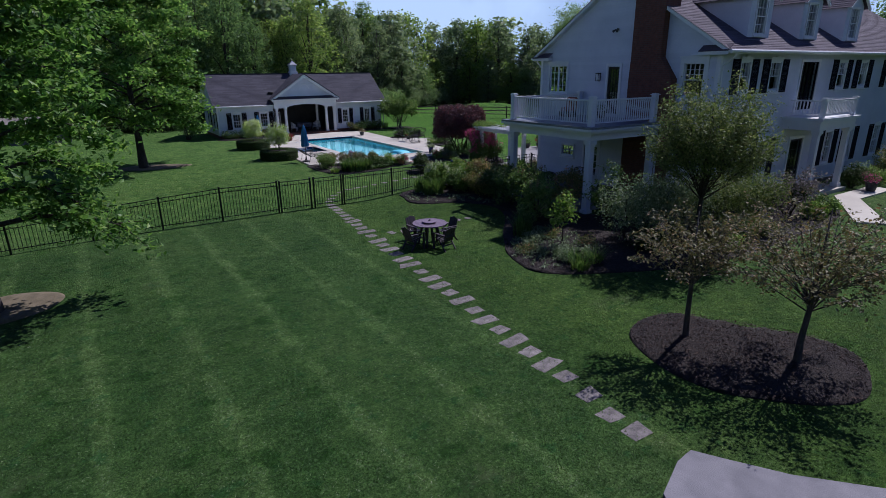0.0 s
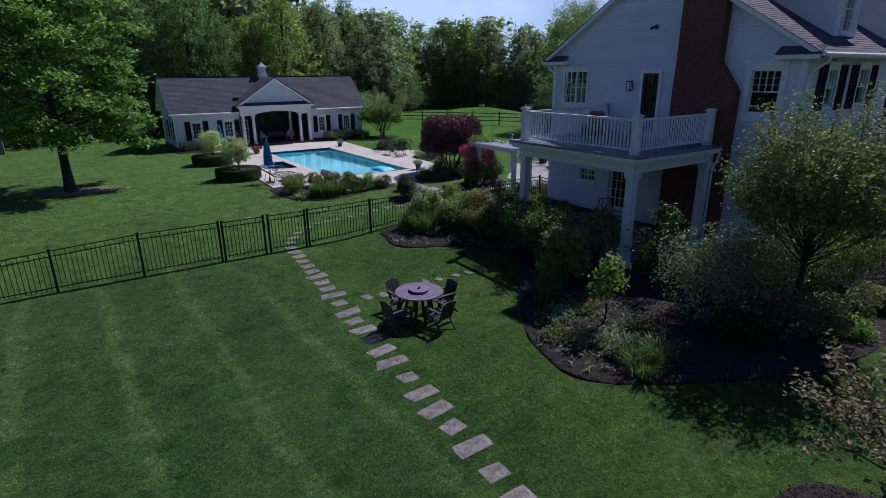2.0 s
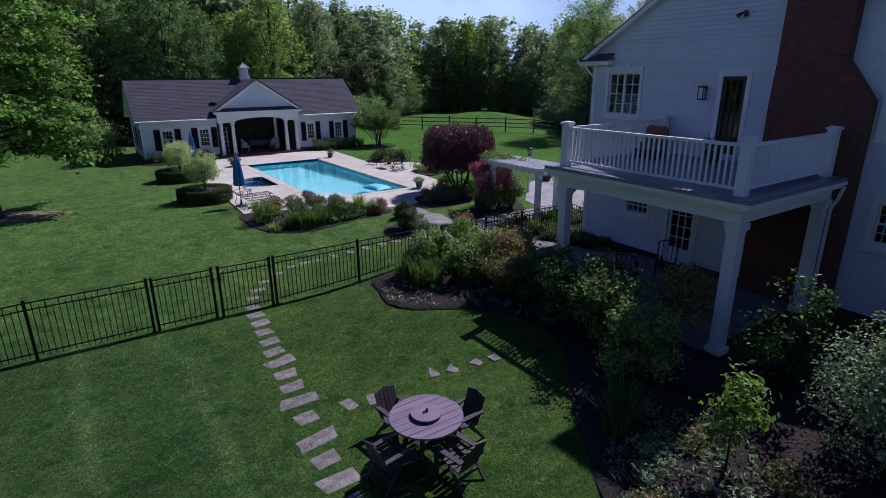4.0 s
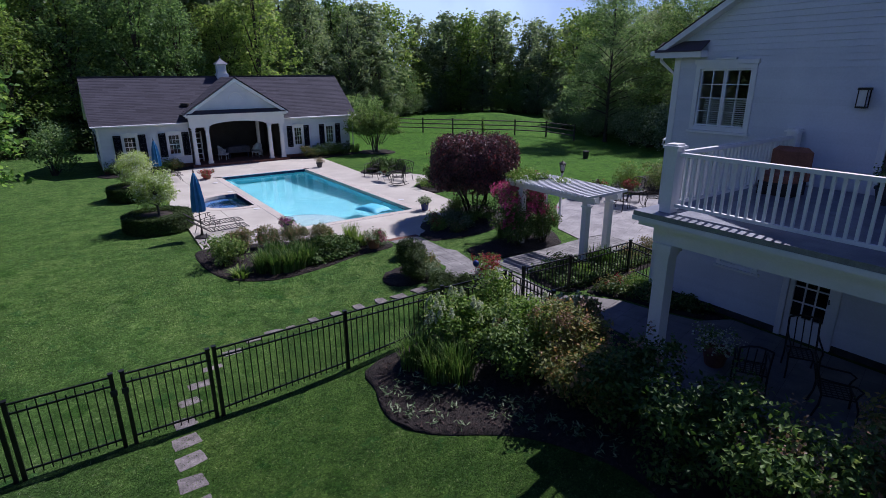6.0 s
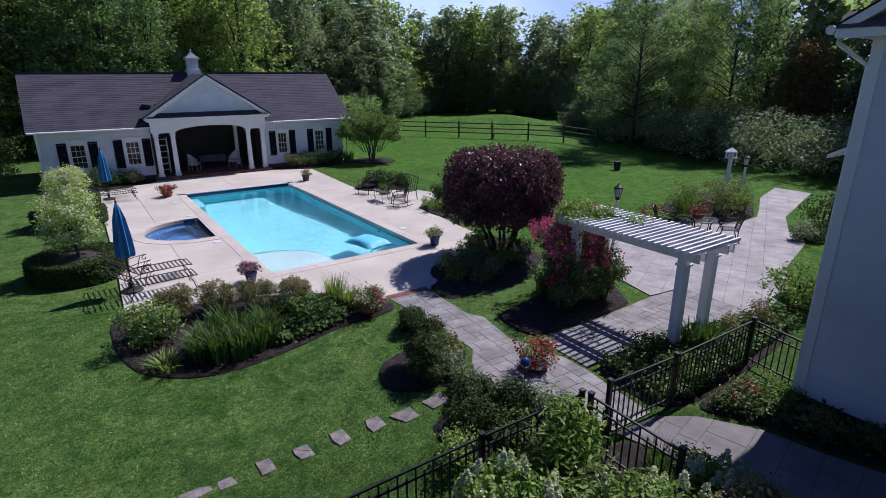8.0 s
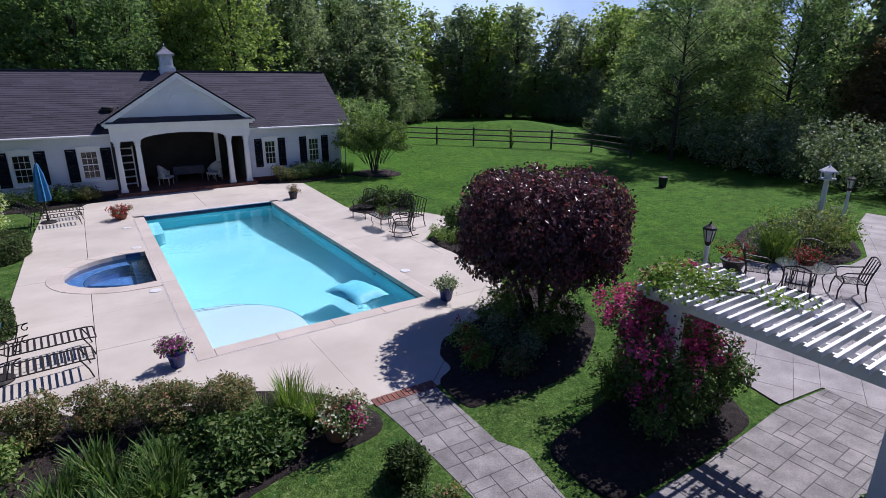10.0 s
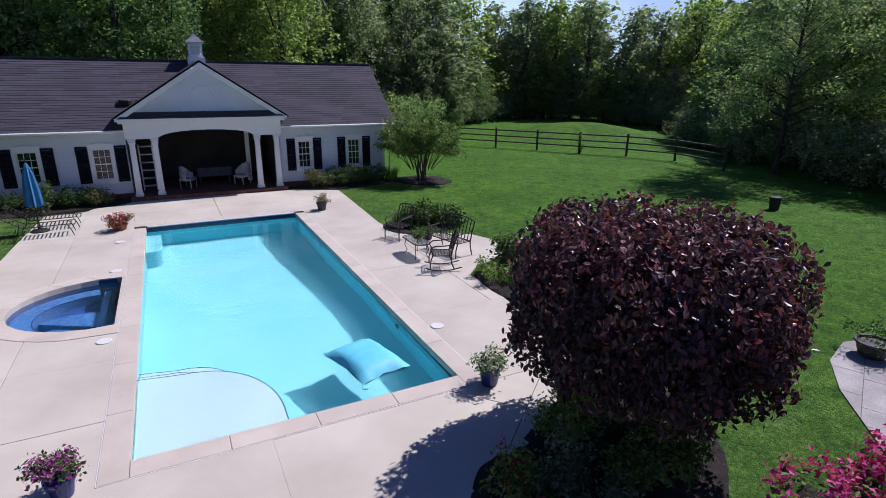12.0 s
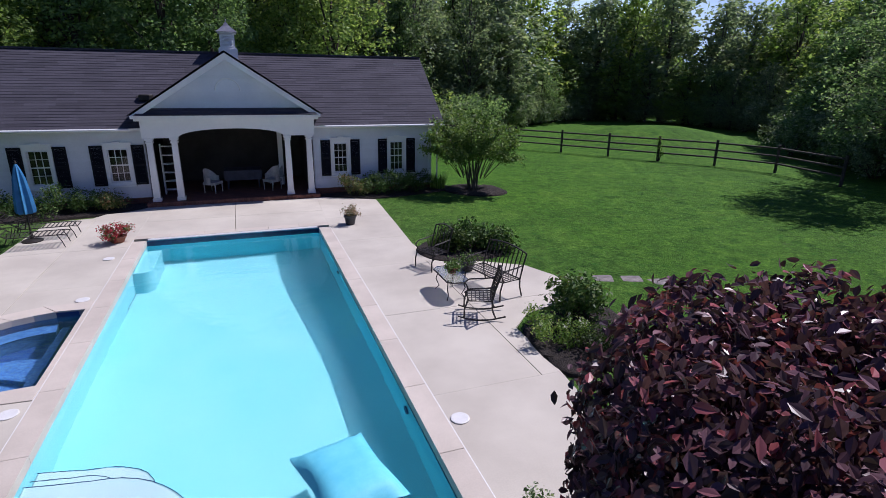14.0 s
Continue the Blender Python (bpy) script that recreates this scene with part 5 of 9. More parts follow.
def panel_door(root, axis, plane, out, u0, u1, z0, z1, leaf, label):
    at = on(axis, plane, out)
    s = Shape()
    block(s, at, u0 - 0.12, u0, -0.1, 0.05, z0, z1 + 0.12)
    block(s, at, u1, u1 + 0.12, -0.1, 0.05, z0, z1 + 0.12)
    block(s, at, u0, u1, -0.1, 0.05, z1, z1 + 0.12)
    d = wpart("door", s, WHITE, root, label)
    s = Shape()
    f = 0.10
    block(s, at, u0 + 0.004, u0 + f, -0.06, 0.0, z0, z1 - 0.004)
    block(s, at, u1 - f, u1 - 0.004, -0.06, 0.0, z0, z1 - 0.004)
    block(s, at, u0 + f, u1 - f, -0.06, -0.002, z0, z0 + 0.5)
    block(s, at, u0 + f, u1 - f, -0.06, -0.002, z1 - 0.12, z1 - 0.004)
    for k in (1, 2):
        u = u0 + f + (u1 - u0 - 2 * f) * k / 3
        block(s, at, u - 0.012, u + 0.012, -0.05, -0.01, z0 + 0.5, z1 - 0.12)
    for k in (1, 2, 3):
        z = z0 + 0.5 + (z1 - z0 - 0.62) * k / 4
        block(s, at, u0 + f, u1 - f, -0.048, -0.012, z - 0.012, z + 0.012)
    part("leaf", s, leaf, d)
    p = part("pane", block(Shape(), at, u0 + f - 0.005, u1 - f + 0.005, -0.035, -0.03, z0 + 0.5, z1 - 0.12), GLASS, d)
    p.visible_shadow = False
    part("door_handle", Shape().tube([at(u0 + 0.06, 0.0, z0 + 1.0), at(u0 + 0.06, 0.05, z0 + 1.0), at(u0 + 0.06, 0.06, z0 + 1.1)], 0.014, 6), IRON, d)


for k in range(13):
    wpart("blind_slat", Shape().box(HX + 0.13, HX + 0.155, 22.5, 23.46, 4.36 + k * 0.045, 4.385 + k * 0.045), WHITE, MH, "slat of a lowered white blind")
panel_door(MH, "x", HX, -1, 19.17, 19.80, 3.40, 5.48, DOOR_DARK, "dark glazed door onto the balcony")
panel_door(MH, "x", HX, -1, 20.05, 20.9, 0.0, 1.98, WHITE, "white half-glazed garden door")
panel_door(MH, "y", HY0, -1, 27.5, 28.6, 0.16, 2.3, DOOR_DARK, "dark front door in a white surround")

oy, oz, ox = 0.42, HE - 0.42 * hs + 0.16, HX - 0.26
top = HR + 0.16
main_roof = wpart("roof", sheet(sheet(Shape(), [(ox, HY0 - oy, oz), (HX1 + 0.4, HY0 - oy, oz), (HX1 + 0.4, HYM, top), (ox, HYM, top)], 0.14), [(ox, HYM, top), (HX1 + 0.4, HYM, top), (HX1 + 0.4, HY1 + oy, oz), (ox, HY1 + oy, oz)], 0.14), WHITE, MH, "white rake boards and soffit of the main roof")
ms = shingled(Shape(), (ox - 0.02, HY0 - oy - 0.03, oz + 0.004), (HX1 + 0.4, HY0 - oy - 0.03, oz + 0.004), (HX1 + 0.4, HYM, top + 0.01), (ox - 0.02, HYM, top + 0.01), 44)
shingled(ms, (ox - 0.02, HY1 + oy + 0.03, oz + 0.004), (HX1 + 0.4, HY1 + oy + 0.03, oz + 0.004), (HX1 + 0.4, HYM, top + 0.01), (ox - 0.02, HYM, top + 0.01), 44)
part("shingles", ms, SHINGLE_H, main_roof, "purple-grey asphalt shingles")
for gy in (HY0 - oy - 0.08, HY1 + oy + 0.08):
    part("gutter", Shape().tube([(ox, gy, oz - 0.05), (HX1, gy, oz - 0.05)], 0.065, 8), WHITE, main_roof, "white gutter")
for gy, wy in ((HY0 - oy - 0.08, HY0 - 0.06), (HY1 + oy + 0.08, HY1 + 0.06)):
    wpart("downpipe", Shape().tube([(HX + 0.12, gy, oz - 0.06), (HX + 0.12, gy, oz - 0.22), (HX + 0.10, wy, oz - 0.55), (HX + 0.10, wy, 0.1)], 0.038, 8), WHITE, MH, "white downpipe")
for y0, y1 in ((HY0 - oy, HY0 + 0.75), (HY1 - 0.75, HY1 + oy)):
    s = Shape().box(ox - 0.02, HX - 0.004, y0, y1, oz - 0.16, oz - 0.02)
    ret = wpart("eave_return", s, WHITE, MH, "white boxed eave return")
    out_y, in_y = (y0, y1) if y0 < 19 else (y1, y0)
    part("return_roof", sheet(Shape(), [(ox - 0.04, out_y, oz - 0.01), (ox - 0.04, in_y, oz - 0.01), (HX - 0.006, in_y, oz + 0.20), (HX - 0.006, out_y, oz + 0.20)], 0.03), SHINGLE_H, ret)

ch = Shape()
for y0, y1, z0, z1, x in ((16.29, 18.39, -0.2, 4.95, 20.98), (16.93, 18.37, 5.8, 10.4, 21.0)):
    ch.box(x, HX + 0.6, y0, y1, z0, z1)
i = len(ch.v)
ch.v += [(20.98, 16.29, 4.95), (HX + 0.5, 16.29, 4.95), (HX + 0.5, 16.93, 5.8), (21.0, 16.93, 5.8), (20.98, 18.39, 4.95), (21.0, 18.37, 5.8), (HX + 0.5, 18.39, 4.95), (HX + 0.5, 18.37, 5.8)]
ch.f += [(i, i + 1, i + 2, i + 3), (i, i + 3, i + 5, i + 4), (i + 4, i + 5, i + 7, i + 6)]
chim = wpart("chimney", ch, BRICK, MH, "tall red brick chimney with a sloping shoulder")
part("chimney_cap", Shape().box(20.92, HX + 0.68, 16.85, 18.45, 10.402, 10.55), CONCRETE, chim)

# dormers
for x in (24.25, 28.2, 32.15):
    y = 14.95
    z0 = HE + (y - HY0) * hs + 0.16
    ht = 1.95
    d = Shape().box(x - 0.78, x - 0.42, y, y + 0.10, z0 - 0.1, z0 + ht - 0.38).box(x + 0.42, x + 0.78, y, y + 0.10, z0 - 0.1, z0 + ht - 0.38)
    d.box(x - 0.42, x + 0.42, y, y + 0.1, z0 - 0.1, z0 + 0.12).box(x - 0.42, x + 0.42, y, y + 0.1, z0 + 1.5, z0 + ht - 0.38)
    for sx in (-0.78, 0.70):
        d.box(x + sx, x + sx + 0.08, y + 0.10, y + 3.2, z0 - 0.2, z0 + ht - 0.38)
    d.face((x - 0.78, y, z0 + ht - 0.38), (x + 0.78, y, z0 + ht - 0.38), (x, y, z0 + ht + 0.25))
    dm = wpart("dormer", d, SIDING, MH, "white gabled dormer with a sash window")
    sash_window(MH, "y", y, -1, x - 0.36, x + 0.36, z0 + 0.16, z0 + 1.45, 3, 4, 1, 0.06, False)
    dr = Shape()
    for sx in (-1, 1):
        shingled(dr, (x + sx * 0.98, y - 0.22, z0 + ht - 0.5), (x + sx * 0.98, y + 3.4, z0 + ht - 0.5), (x, y + 3.4, z0 + ht + 0.32), (x, y - 0.22, z0 + ht + 0.32), 9)
    part("dormer_roof", dr, SHINGLE_H, dm)
    part("dormer_rake", Shape().tube([(x - 0.98, y - 0.2, z0 + ht - 0.55), (x, y - 0.2, z0 + ht + 0.26), (x + 0.98, y - 0.2, z0 + ht - 0.55)], 0.06, 4), WHITE, dm)

# rear wing
wg = thing("rear_wing", 32.5, 26.0, 0, 0, "low white rear wing of the house with a shingle roof", "house wing")
clad_wall(wg, "x", 28.5, -1, 24.25, 26.6, 0.1, 3.2, (), None, 0.118, False)
clad_wall(wg, "y", 26.6, 1, 28.5, 37.0, 0.1, 3.2, (), None, 0.118, False)
wr = wpart("roof", sheet(Shape(), [(28.2, 27.0, 3.3), (28.2, 24.3, 4.9), (37.0, 24.3, 4.9), (37.0, 27.0, 3.3)], 0.1), WHITE, wg)
part("shingles", shingled(Shape(), (28.18, 27.03, 3.31), (37.0, 27.03, 3.31), (37.0, 24.3, 4.91), (28.18, 24.3, 4.91), 20), SHINGLE_H, wr)


# ---- balcony deck of the house ----
deck = thing("balcony_deck", 19.0, 19.0, 0, 0, "raised white balcony deck on square columns at the house wall", "balcony")
DZ = 3.30
DX, DYA, DYB = 16.85, 16.45, 21.65
wpart("deck_floor", Shape().box(DX - 0.05, HX - 0.02, DYA - 0.05, DYB + 0.05, DZ - 0.08, DZ), SLATE_CAP, deck, "grey balcony floor")
wpart("cornice", Shape().box(DX - 0.06, HX - 0.02, DYA - 0.06, DYB + 0.06, DZ - 0.16, DZ - 0.082).box(DX + 0.02, HX - 0.02, DYA + 0.02, DYB - 0.02, DZ - 0.24, DZ - 0.162), WHITE, deck)
for b in ((DX + 0.2, DX + 0.42, DYA + 0.2, DYB - 0.2), (DX + 0.42, HX - 0.02, DYA + 0.2, DYA + 0.42), (DX + 0.42, HX - 0.02, DYB - 0.42, DYB - 0.2)):
    wpart("beam", Shape().box(*b, DZ - 0.52, DZ - 0.242), WHITE, deck, "deep white beam")
wpart("deck_soffit", Shape().box(DX + 0.43, HX - 0.03, DYA + 0.43, DYB - 0.43, DZ - 0.32, DZ - 0.244), WHITE, deck)


def square_column(x, y, z0, z1, w, root):
    col = wpart("column", Shape().box(x - w, x + w, y - w, y + w, z0 + 0.162, z1 - 0.2), WHITE, root, "square white column")
    for nm, a, p, q in (("plinth", w + 0.05, z0, z0 + 0.16), ("neck", w + 0.02, z1 - 0.198, z1 - 0.14), ("capital", w + 0.05, z1 - 0.138, z1)):
        part(nm, Shape().box(x - a, x + a, y - a, y + a, p, q), WHITE, col)
    return col


for x, y in ((DX + 0.31, DYA + 0.31), (DX + 0.31, DYB - 0.42), (20.75, DYA + 0.31)):
    square_column(x, y, -0.06, DZ - 0.522, 0.12, deck)
wpart("downpipe", Shape().tube([(20.95, DYA - 0.02, DZ - 0.2), (20.95, DYA + 0.05, DZ - 0.5), (20.9, DYA + 0.14, DZ - 0.75), (20.9, DYA + 0.14, 0)], 0.04, 6), WHITE, deck)


def railing(root, a, b, z, height, gap=0.125):
    """A white rail with square balusters between two points."""
    a, b = Vector(a), Vector(b)
    d = b - a
    n = max(2, round(d.length / gap))
    along_x = abs(d.x) > abs(d.y)
    w = (0.045, 0.03)
    lo, hi = (min(a.x, b.x), max(a.x, b.x)) if along_x else (min(a.y, b.y), max(a.y, b.y))
    c = a.y if along_x else a.x
    s = Shape()
    for z0, z1, q in ((z + 0.10, z + 0.15, 0.03), (z + height - 0.06, z + height, 0.045)):
        s.box(lo, hi, c - q, c + q, z0, z1) if along_x else s.box(c - q, c + q, lo, hi, z0, z1)
    rail = wpart("railing", s, WHITE, root, "white painted railing")
    q = 0.019
    me = Shape().box(-q, q, -q, q, z + 0.152, z + height - 0.062).mesh("baluster")
    for k in range(1, n):
        p = a + d * (k / n)
        ob = part("baluster", me, WHITE, rail)
        ob.location = (p.x, p.y, 0)
    return rail


def newel(root, x, y, z, h, w=0.10):
    s = Shape().box(x - w, x + w, y - w, y + w, z, z + h - 0.06).box(x - w - 0.035, x + w + 0.035, y - w - 0.035, y + w + 0.035, z + h - 0.058, z + h - 0.02)
    s.box(x - w, x + w, y - w, y + w, z + h - 0.018, z + h + 0.01)
    return wpart("post", s, WHITE, root, "capped white railing post")


for x, y in ((17.15, 21.3), (17.15, 16.78), (20.74, 16.78), (21.16, 21.3)):
    newel(deck, x, y, DZ + 0.002, 1.1)
railing(deck, (17.15, 16.9, 0), (17.15, 21.18, 0), DZ, 0.98)
railing(deck, (17.27, 16.78, 0), (20.62, 16.78, 0), DZ, 0.98)
railing(deck, (17.27, 21.3, 0), (21.04, 21.3, 0), DZ, 0.98)

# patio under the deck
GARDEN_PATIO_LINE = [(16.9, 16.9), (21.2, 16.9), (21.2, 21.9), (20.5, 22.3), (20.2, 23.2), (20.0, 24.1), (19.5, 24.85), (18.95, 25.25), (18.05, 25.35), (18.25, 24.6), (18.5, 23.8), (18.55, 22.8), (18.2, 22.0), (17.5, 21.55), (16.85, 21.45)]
paved("garden_patio", courses(GARDEN_PATIO_LINE, 12, 0.45, 0.65, 0.007, 3), PATIO_SHADED, -0.2, 0.0, "paved patio and path under the balcony, shade put into its grey", "patio", "slab", 0.004, GARDEN_PATIO_LINE)


def wall_lantern(x, y, z):
    ob = thing("wall_lantern", x, y, z, 0, "black carriage lantern on the white wall", "wall lamp")
    part("back_plate", Shape().box(-0.012, 0.0, -0.06, 0.06, -0.14, 0.14), IRON, ob)
    s = Shape().box(-0.2, -0.02, -0.09, 0.09, 0.12, 0.16).box(-0.19, -0.03, -0.08, 0.08, -0.2, -0.17)
    for dx in (-0.19, -0.045):
        for dy in (-0.08, 0.065):
            s.box(dx, dx + 0.015, dy, dy + 0.015, -0.17, 0.12)
    part("cage", s, IRON, ob)
    part("glass", Shape().box(-0.172, -0.048, -0.062, 0.062, -0.165, 0.115), LAMP_GLASS, ob)


wall_lantern(HX - 0.018, 20.29, 5.05)
spot = thing("security_light", HX - 0.018, 19.46, 7.0, 0, "small dark twin floodlight high on the gable wall", "wall lamp")
part("back_plate", Shape().tube([(0, 0, 0), (-0.04, 0, 0)], 0.05, 10), GREY_POT, spot)
for sy in (-0.07, 0.07):
    part("lamp_head", Shape().tube([(-0.04, sy * 0.5, 0), (-0.10, sy, -0.03), (-0.19, sy * 1.5, -0.09)], [0.018, 0.035, 0.055], 8), GREY_POT, spot)

# front porch
porch = thing("front_porch", 28.2, 13.8, 0, 0, "white front porch with a railed balcony above", "porch")
wpart("porch_step", Shape().box(26.5, 29.9, 12.95, 14.56, -0.2, 0.15), CONCRETE, porch)
wpart("porch_roof", Shape().box(26.5, 29.95, 12.98, 14.56, 3.2, 3.32).box(26.62, 29.83, 13.1, 14.56, 2.82, 3.198), WHITE, porch)
for x in (26.88, 29.6):
    square_column(x, 13.28, 0.152, 2.818, 0.11, porch)
for x in (26.84, 29.64):
    newel(porch, x, 13.2, 3.322, 0.8, 0.08)
railing(porch, (26.93, 13.2, 0), (29.55, 13.2, 0), 3.32, 0.72, 0.14)
railing(porch, (26.84, 13.3, 0), (26.84, 14.5, 0), 3.32, 0.72, 0.14)
railing(porch, (29.64, 13.3, 0), (29.64, 14.5, 0), 3.32, 0.72, 0.14)


# ---- plants ----
def lobes_of(rng, r, h, n, flat=0.75):
    """Uneven rounded masses that make up a crown of radius r and height h, its foot at z = 0."""
    out = [(0, 0, h * 0.55, r * 0.62, r * 0.62, h * 0.45)]
    for k in range(n):
        a = 2 * math.pi * (k + rng.uniform(-0.3, 0.3)) / n * 1.618 * 2
        z = h * rng.uniform(0.22, 0.86)
        reach = r * 0.62 * math.sqrt(max(0.15, 1 - ((z / h - 0.45) / 0.62) ** 2)) * rng.uniform(0.75, 1.12)
        q = r * rng.uniform(0.30, 0.48)
        out.append((reach * math.cos(a), reach * math.sin(a), z, q, q, q * flat * rng.uniform(0.8, 1.2)))
    return out


def crown(lobes, n, length, width, seed, clump=10, spread=0.35, up=0.5, shell=0.45, droop=0.0, oval=False):
    """Leaves in small clumps through and over the lobes."""
    rng = np.random.default_rng(seed)
    lb = np.array(lobes)
    vol = (lb[:, 3] * lb[:, 4] + lb[:, 3] * lb[:, 5]) ** 1.0
    m = max(1, n // clump)
    idx = rng.choice(len(lb), m, p=vol / vol.sum())
    d = rng.normal(size=(m, 3))
    d /= np.linalg.norm(d, axis=1, keepdims=True)
    rad = shell + (1 - shell) * rng.uniform(size=(m, 1)) ** 0.5
    c = lb[idx, :3] + d * rad * lb[idx, 3:6]
    c = np.repeat(c, clump, 0) + rng.normal(size=(m * clump, 3)) * spread * length * 2.2
    nr = np.repeat(d, clump, 0) * 0.7 + rng.normal(size=(m * clump, 3)) * 0.6
    nr[:, 2] += up
    return Shape().leaves(c, nr, length, width, rng, droop, oval)


def wood_lobes(rng, r, h, n):
    """A full crown of rounded boughs that reaches low, broadest below its middle, round a leafy core."""
    out = [(0, 0, h * t, r * q, r * q, h * 0.13) for t, q in ((0.14, 0.40), (0.32, 0.46), (0.52, 0.42), (0.70, 0.32), (0.85, 0.20))]
    for k in range(n):
        t = (k + rng.random()) / n
        env = r * min(1.0, (t + 0.10) * 2.6) ** 0.5 * max(0.02, 1.0 - max(0.0, t - 0.28) / 0.76) ** 0.62
        a = k * 2.4 + rng.uniform(-0.5, 0.5)
        reach = env * rng.uniform(0.62, 1.0)
        q = r * rng.uniform(0.20, 0.36) * (1.08 - 0.4 * t)
        out.append((reach * math.cos(a), reach * math.sin(a), h * (0.04 + 0.92 * t), q, q, q * rng.uniform(0.7, 1.1)))
    return out


def limb(s, a, b, r0, r1, rng, sag=0.0, n=5):
    a, b = Vector(a), Vector(b)
    pts = []
    for k in range(n + 1):
        t = k / n
        p = a.lerp(b, t)
        w = math.sin(math.pi * t)
        pts.append(p + Vector((rng.uniform(-1, 1), rng.uniform(-1, 1), rng.uniform(-0.4, 0.8))) * 0.05 * (b - a).length * w + Vector((0, 0, sag * w)))
    s.tube(pts, [r0 + (r1 - r0) * k / n for k in range(n + 1)], 6)


def tree(name, x, y, z, height, radius, bole, seed, leaf, label, n, size, bark, lobes, trunk_r, shell=0.45, group=""):
    """A small tree with a leafy head of rounded masses on one stem."""
    rng = random.Random(seed)
    ob = thing(name, x, y, z, 0, label, "tree", group)
    h = height - bole
    lb = [(a, b, c + bole, d, e, f) for a, b, c, d, e, f in lobes_of(rng, radius, h, lobes)]
    s = Shape().tube([(0, 0, -0.15), (0, 0, 0.0), (0.01 * height, 0, bole * 0.5), (0, 0, bole), (0, 0, bole + h * 0.45), (0, 0, bole + h * 0.85)], [trunk_r * v for v in (1.7, 1.35, 1.0, 0.85, 0.45, 0.12)], 9)
    for q in lb[1:]:
        limb(s, (0, 0, bole * 0.95 + (q[2] - bole) * 0.35), q[:3], trunk_r * 0.38, trunk_r * 0.06, rng)
    part("trunk", s, bark, ob, "", True)
    part("crown", crown(lb, n, size, size * 0.55, seed, shell=shell), leaf, ob, "leafy crown")
    return ob


def spread_tips(rng, r, h, n):
    """Ends of long boughs in storeys, broad and low below, shorter and steeper towards the top."""
    out = []
    for k in range(n):
        t = (k + 0.5) / n
        a, reach = k * 2.4 + rng.uniform(-0.35, 0.35), r * (0.88 + 0.3 * t if t < 0.4 else 1.0 - 0.72 * ((t - 0.4) / 0.6) ** 1.5) * rng.uniform(0.78, 1.08)
        z0 = h * (0.02 + 0.70 * t)
        out.append((z0, reach * math.cos(a), reach * math.sin(a), z0 + reach * (0.10 + 0.55 * t) + h * 0.08 * t))
    return out


def dome_tips(rng, r, h, n):
    """Ends of steep branches that fan out from one fork to an even dome."""
    out = []
    for k in range(n):
        z = 0.98 - 1.26 * (k + 0.5) / n
        w, a = math.sqrt(1 - z * z), k * 2.39996
        q = rng.uniform(0.80, 1.0) if k % 4 else rng.uniform(0.45, 0.75)
        out.append((h * rng.uniform(0.0, 0.30) * (0.5 + 0.5 * z) if k > 3 else 0.0, r * w * q * math.cos(a), r * w * q * math.sin(a), h * (0.47 + 0.50 * z * q)))
    return out


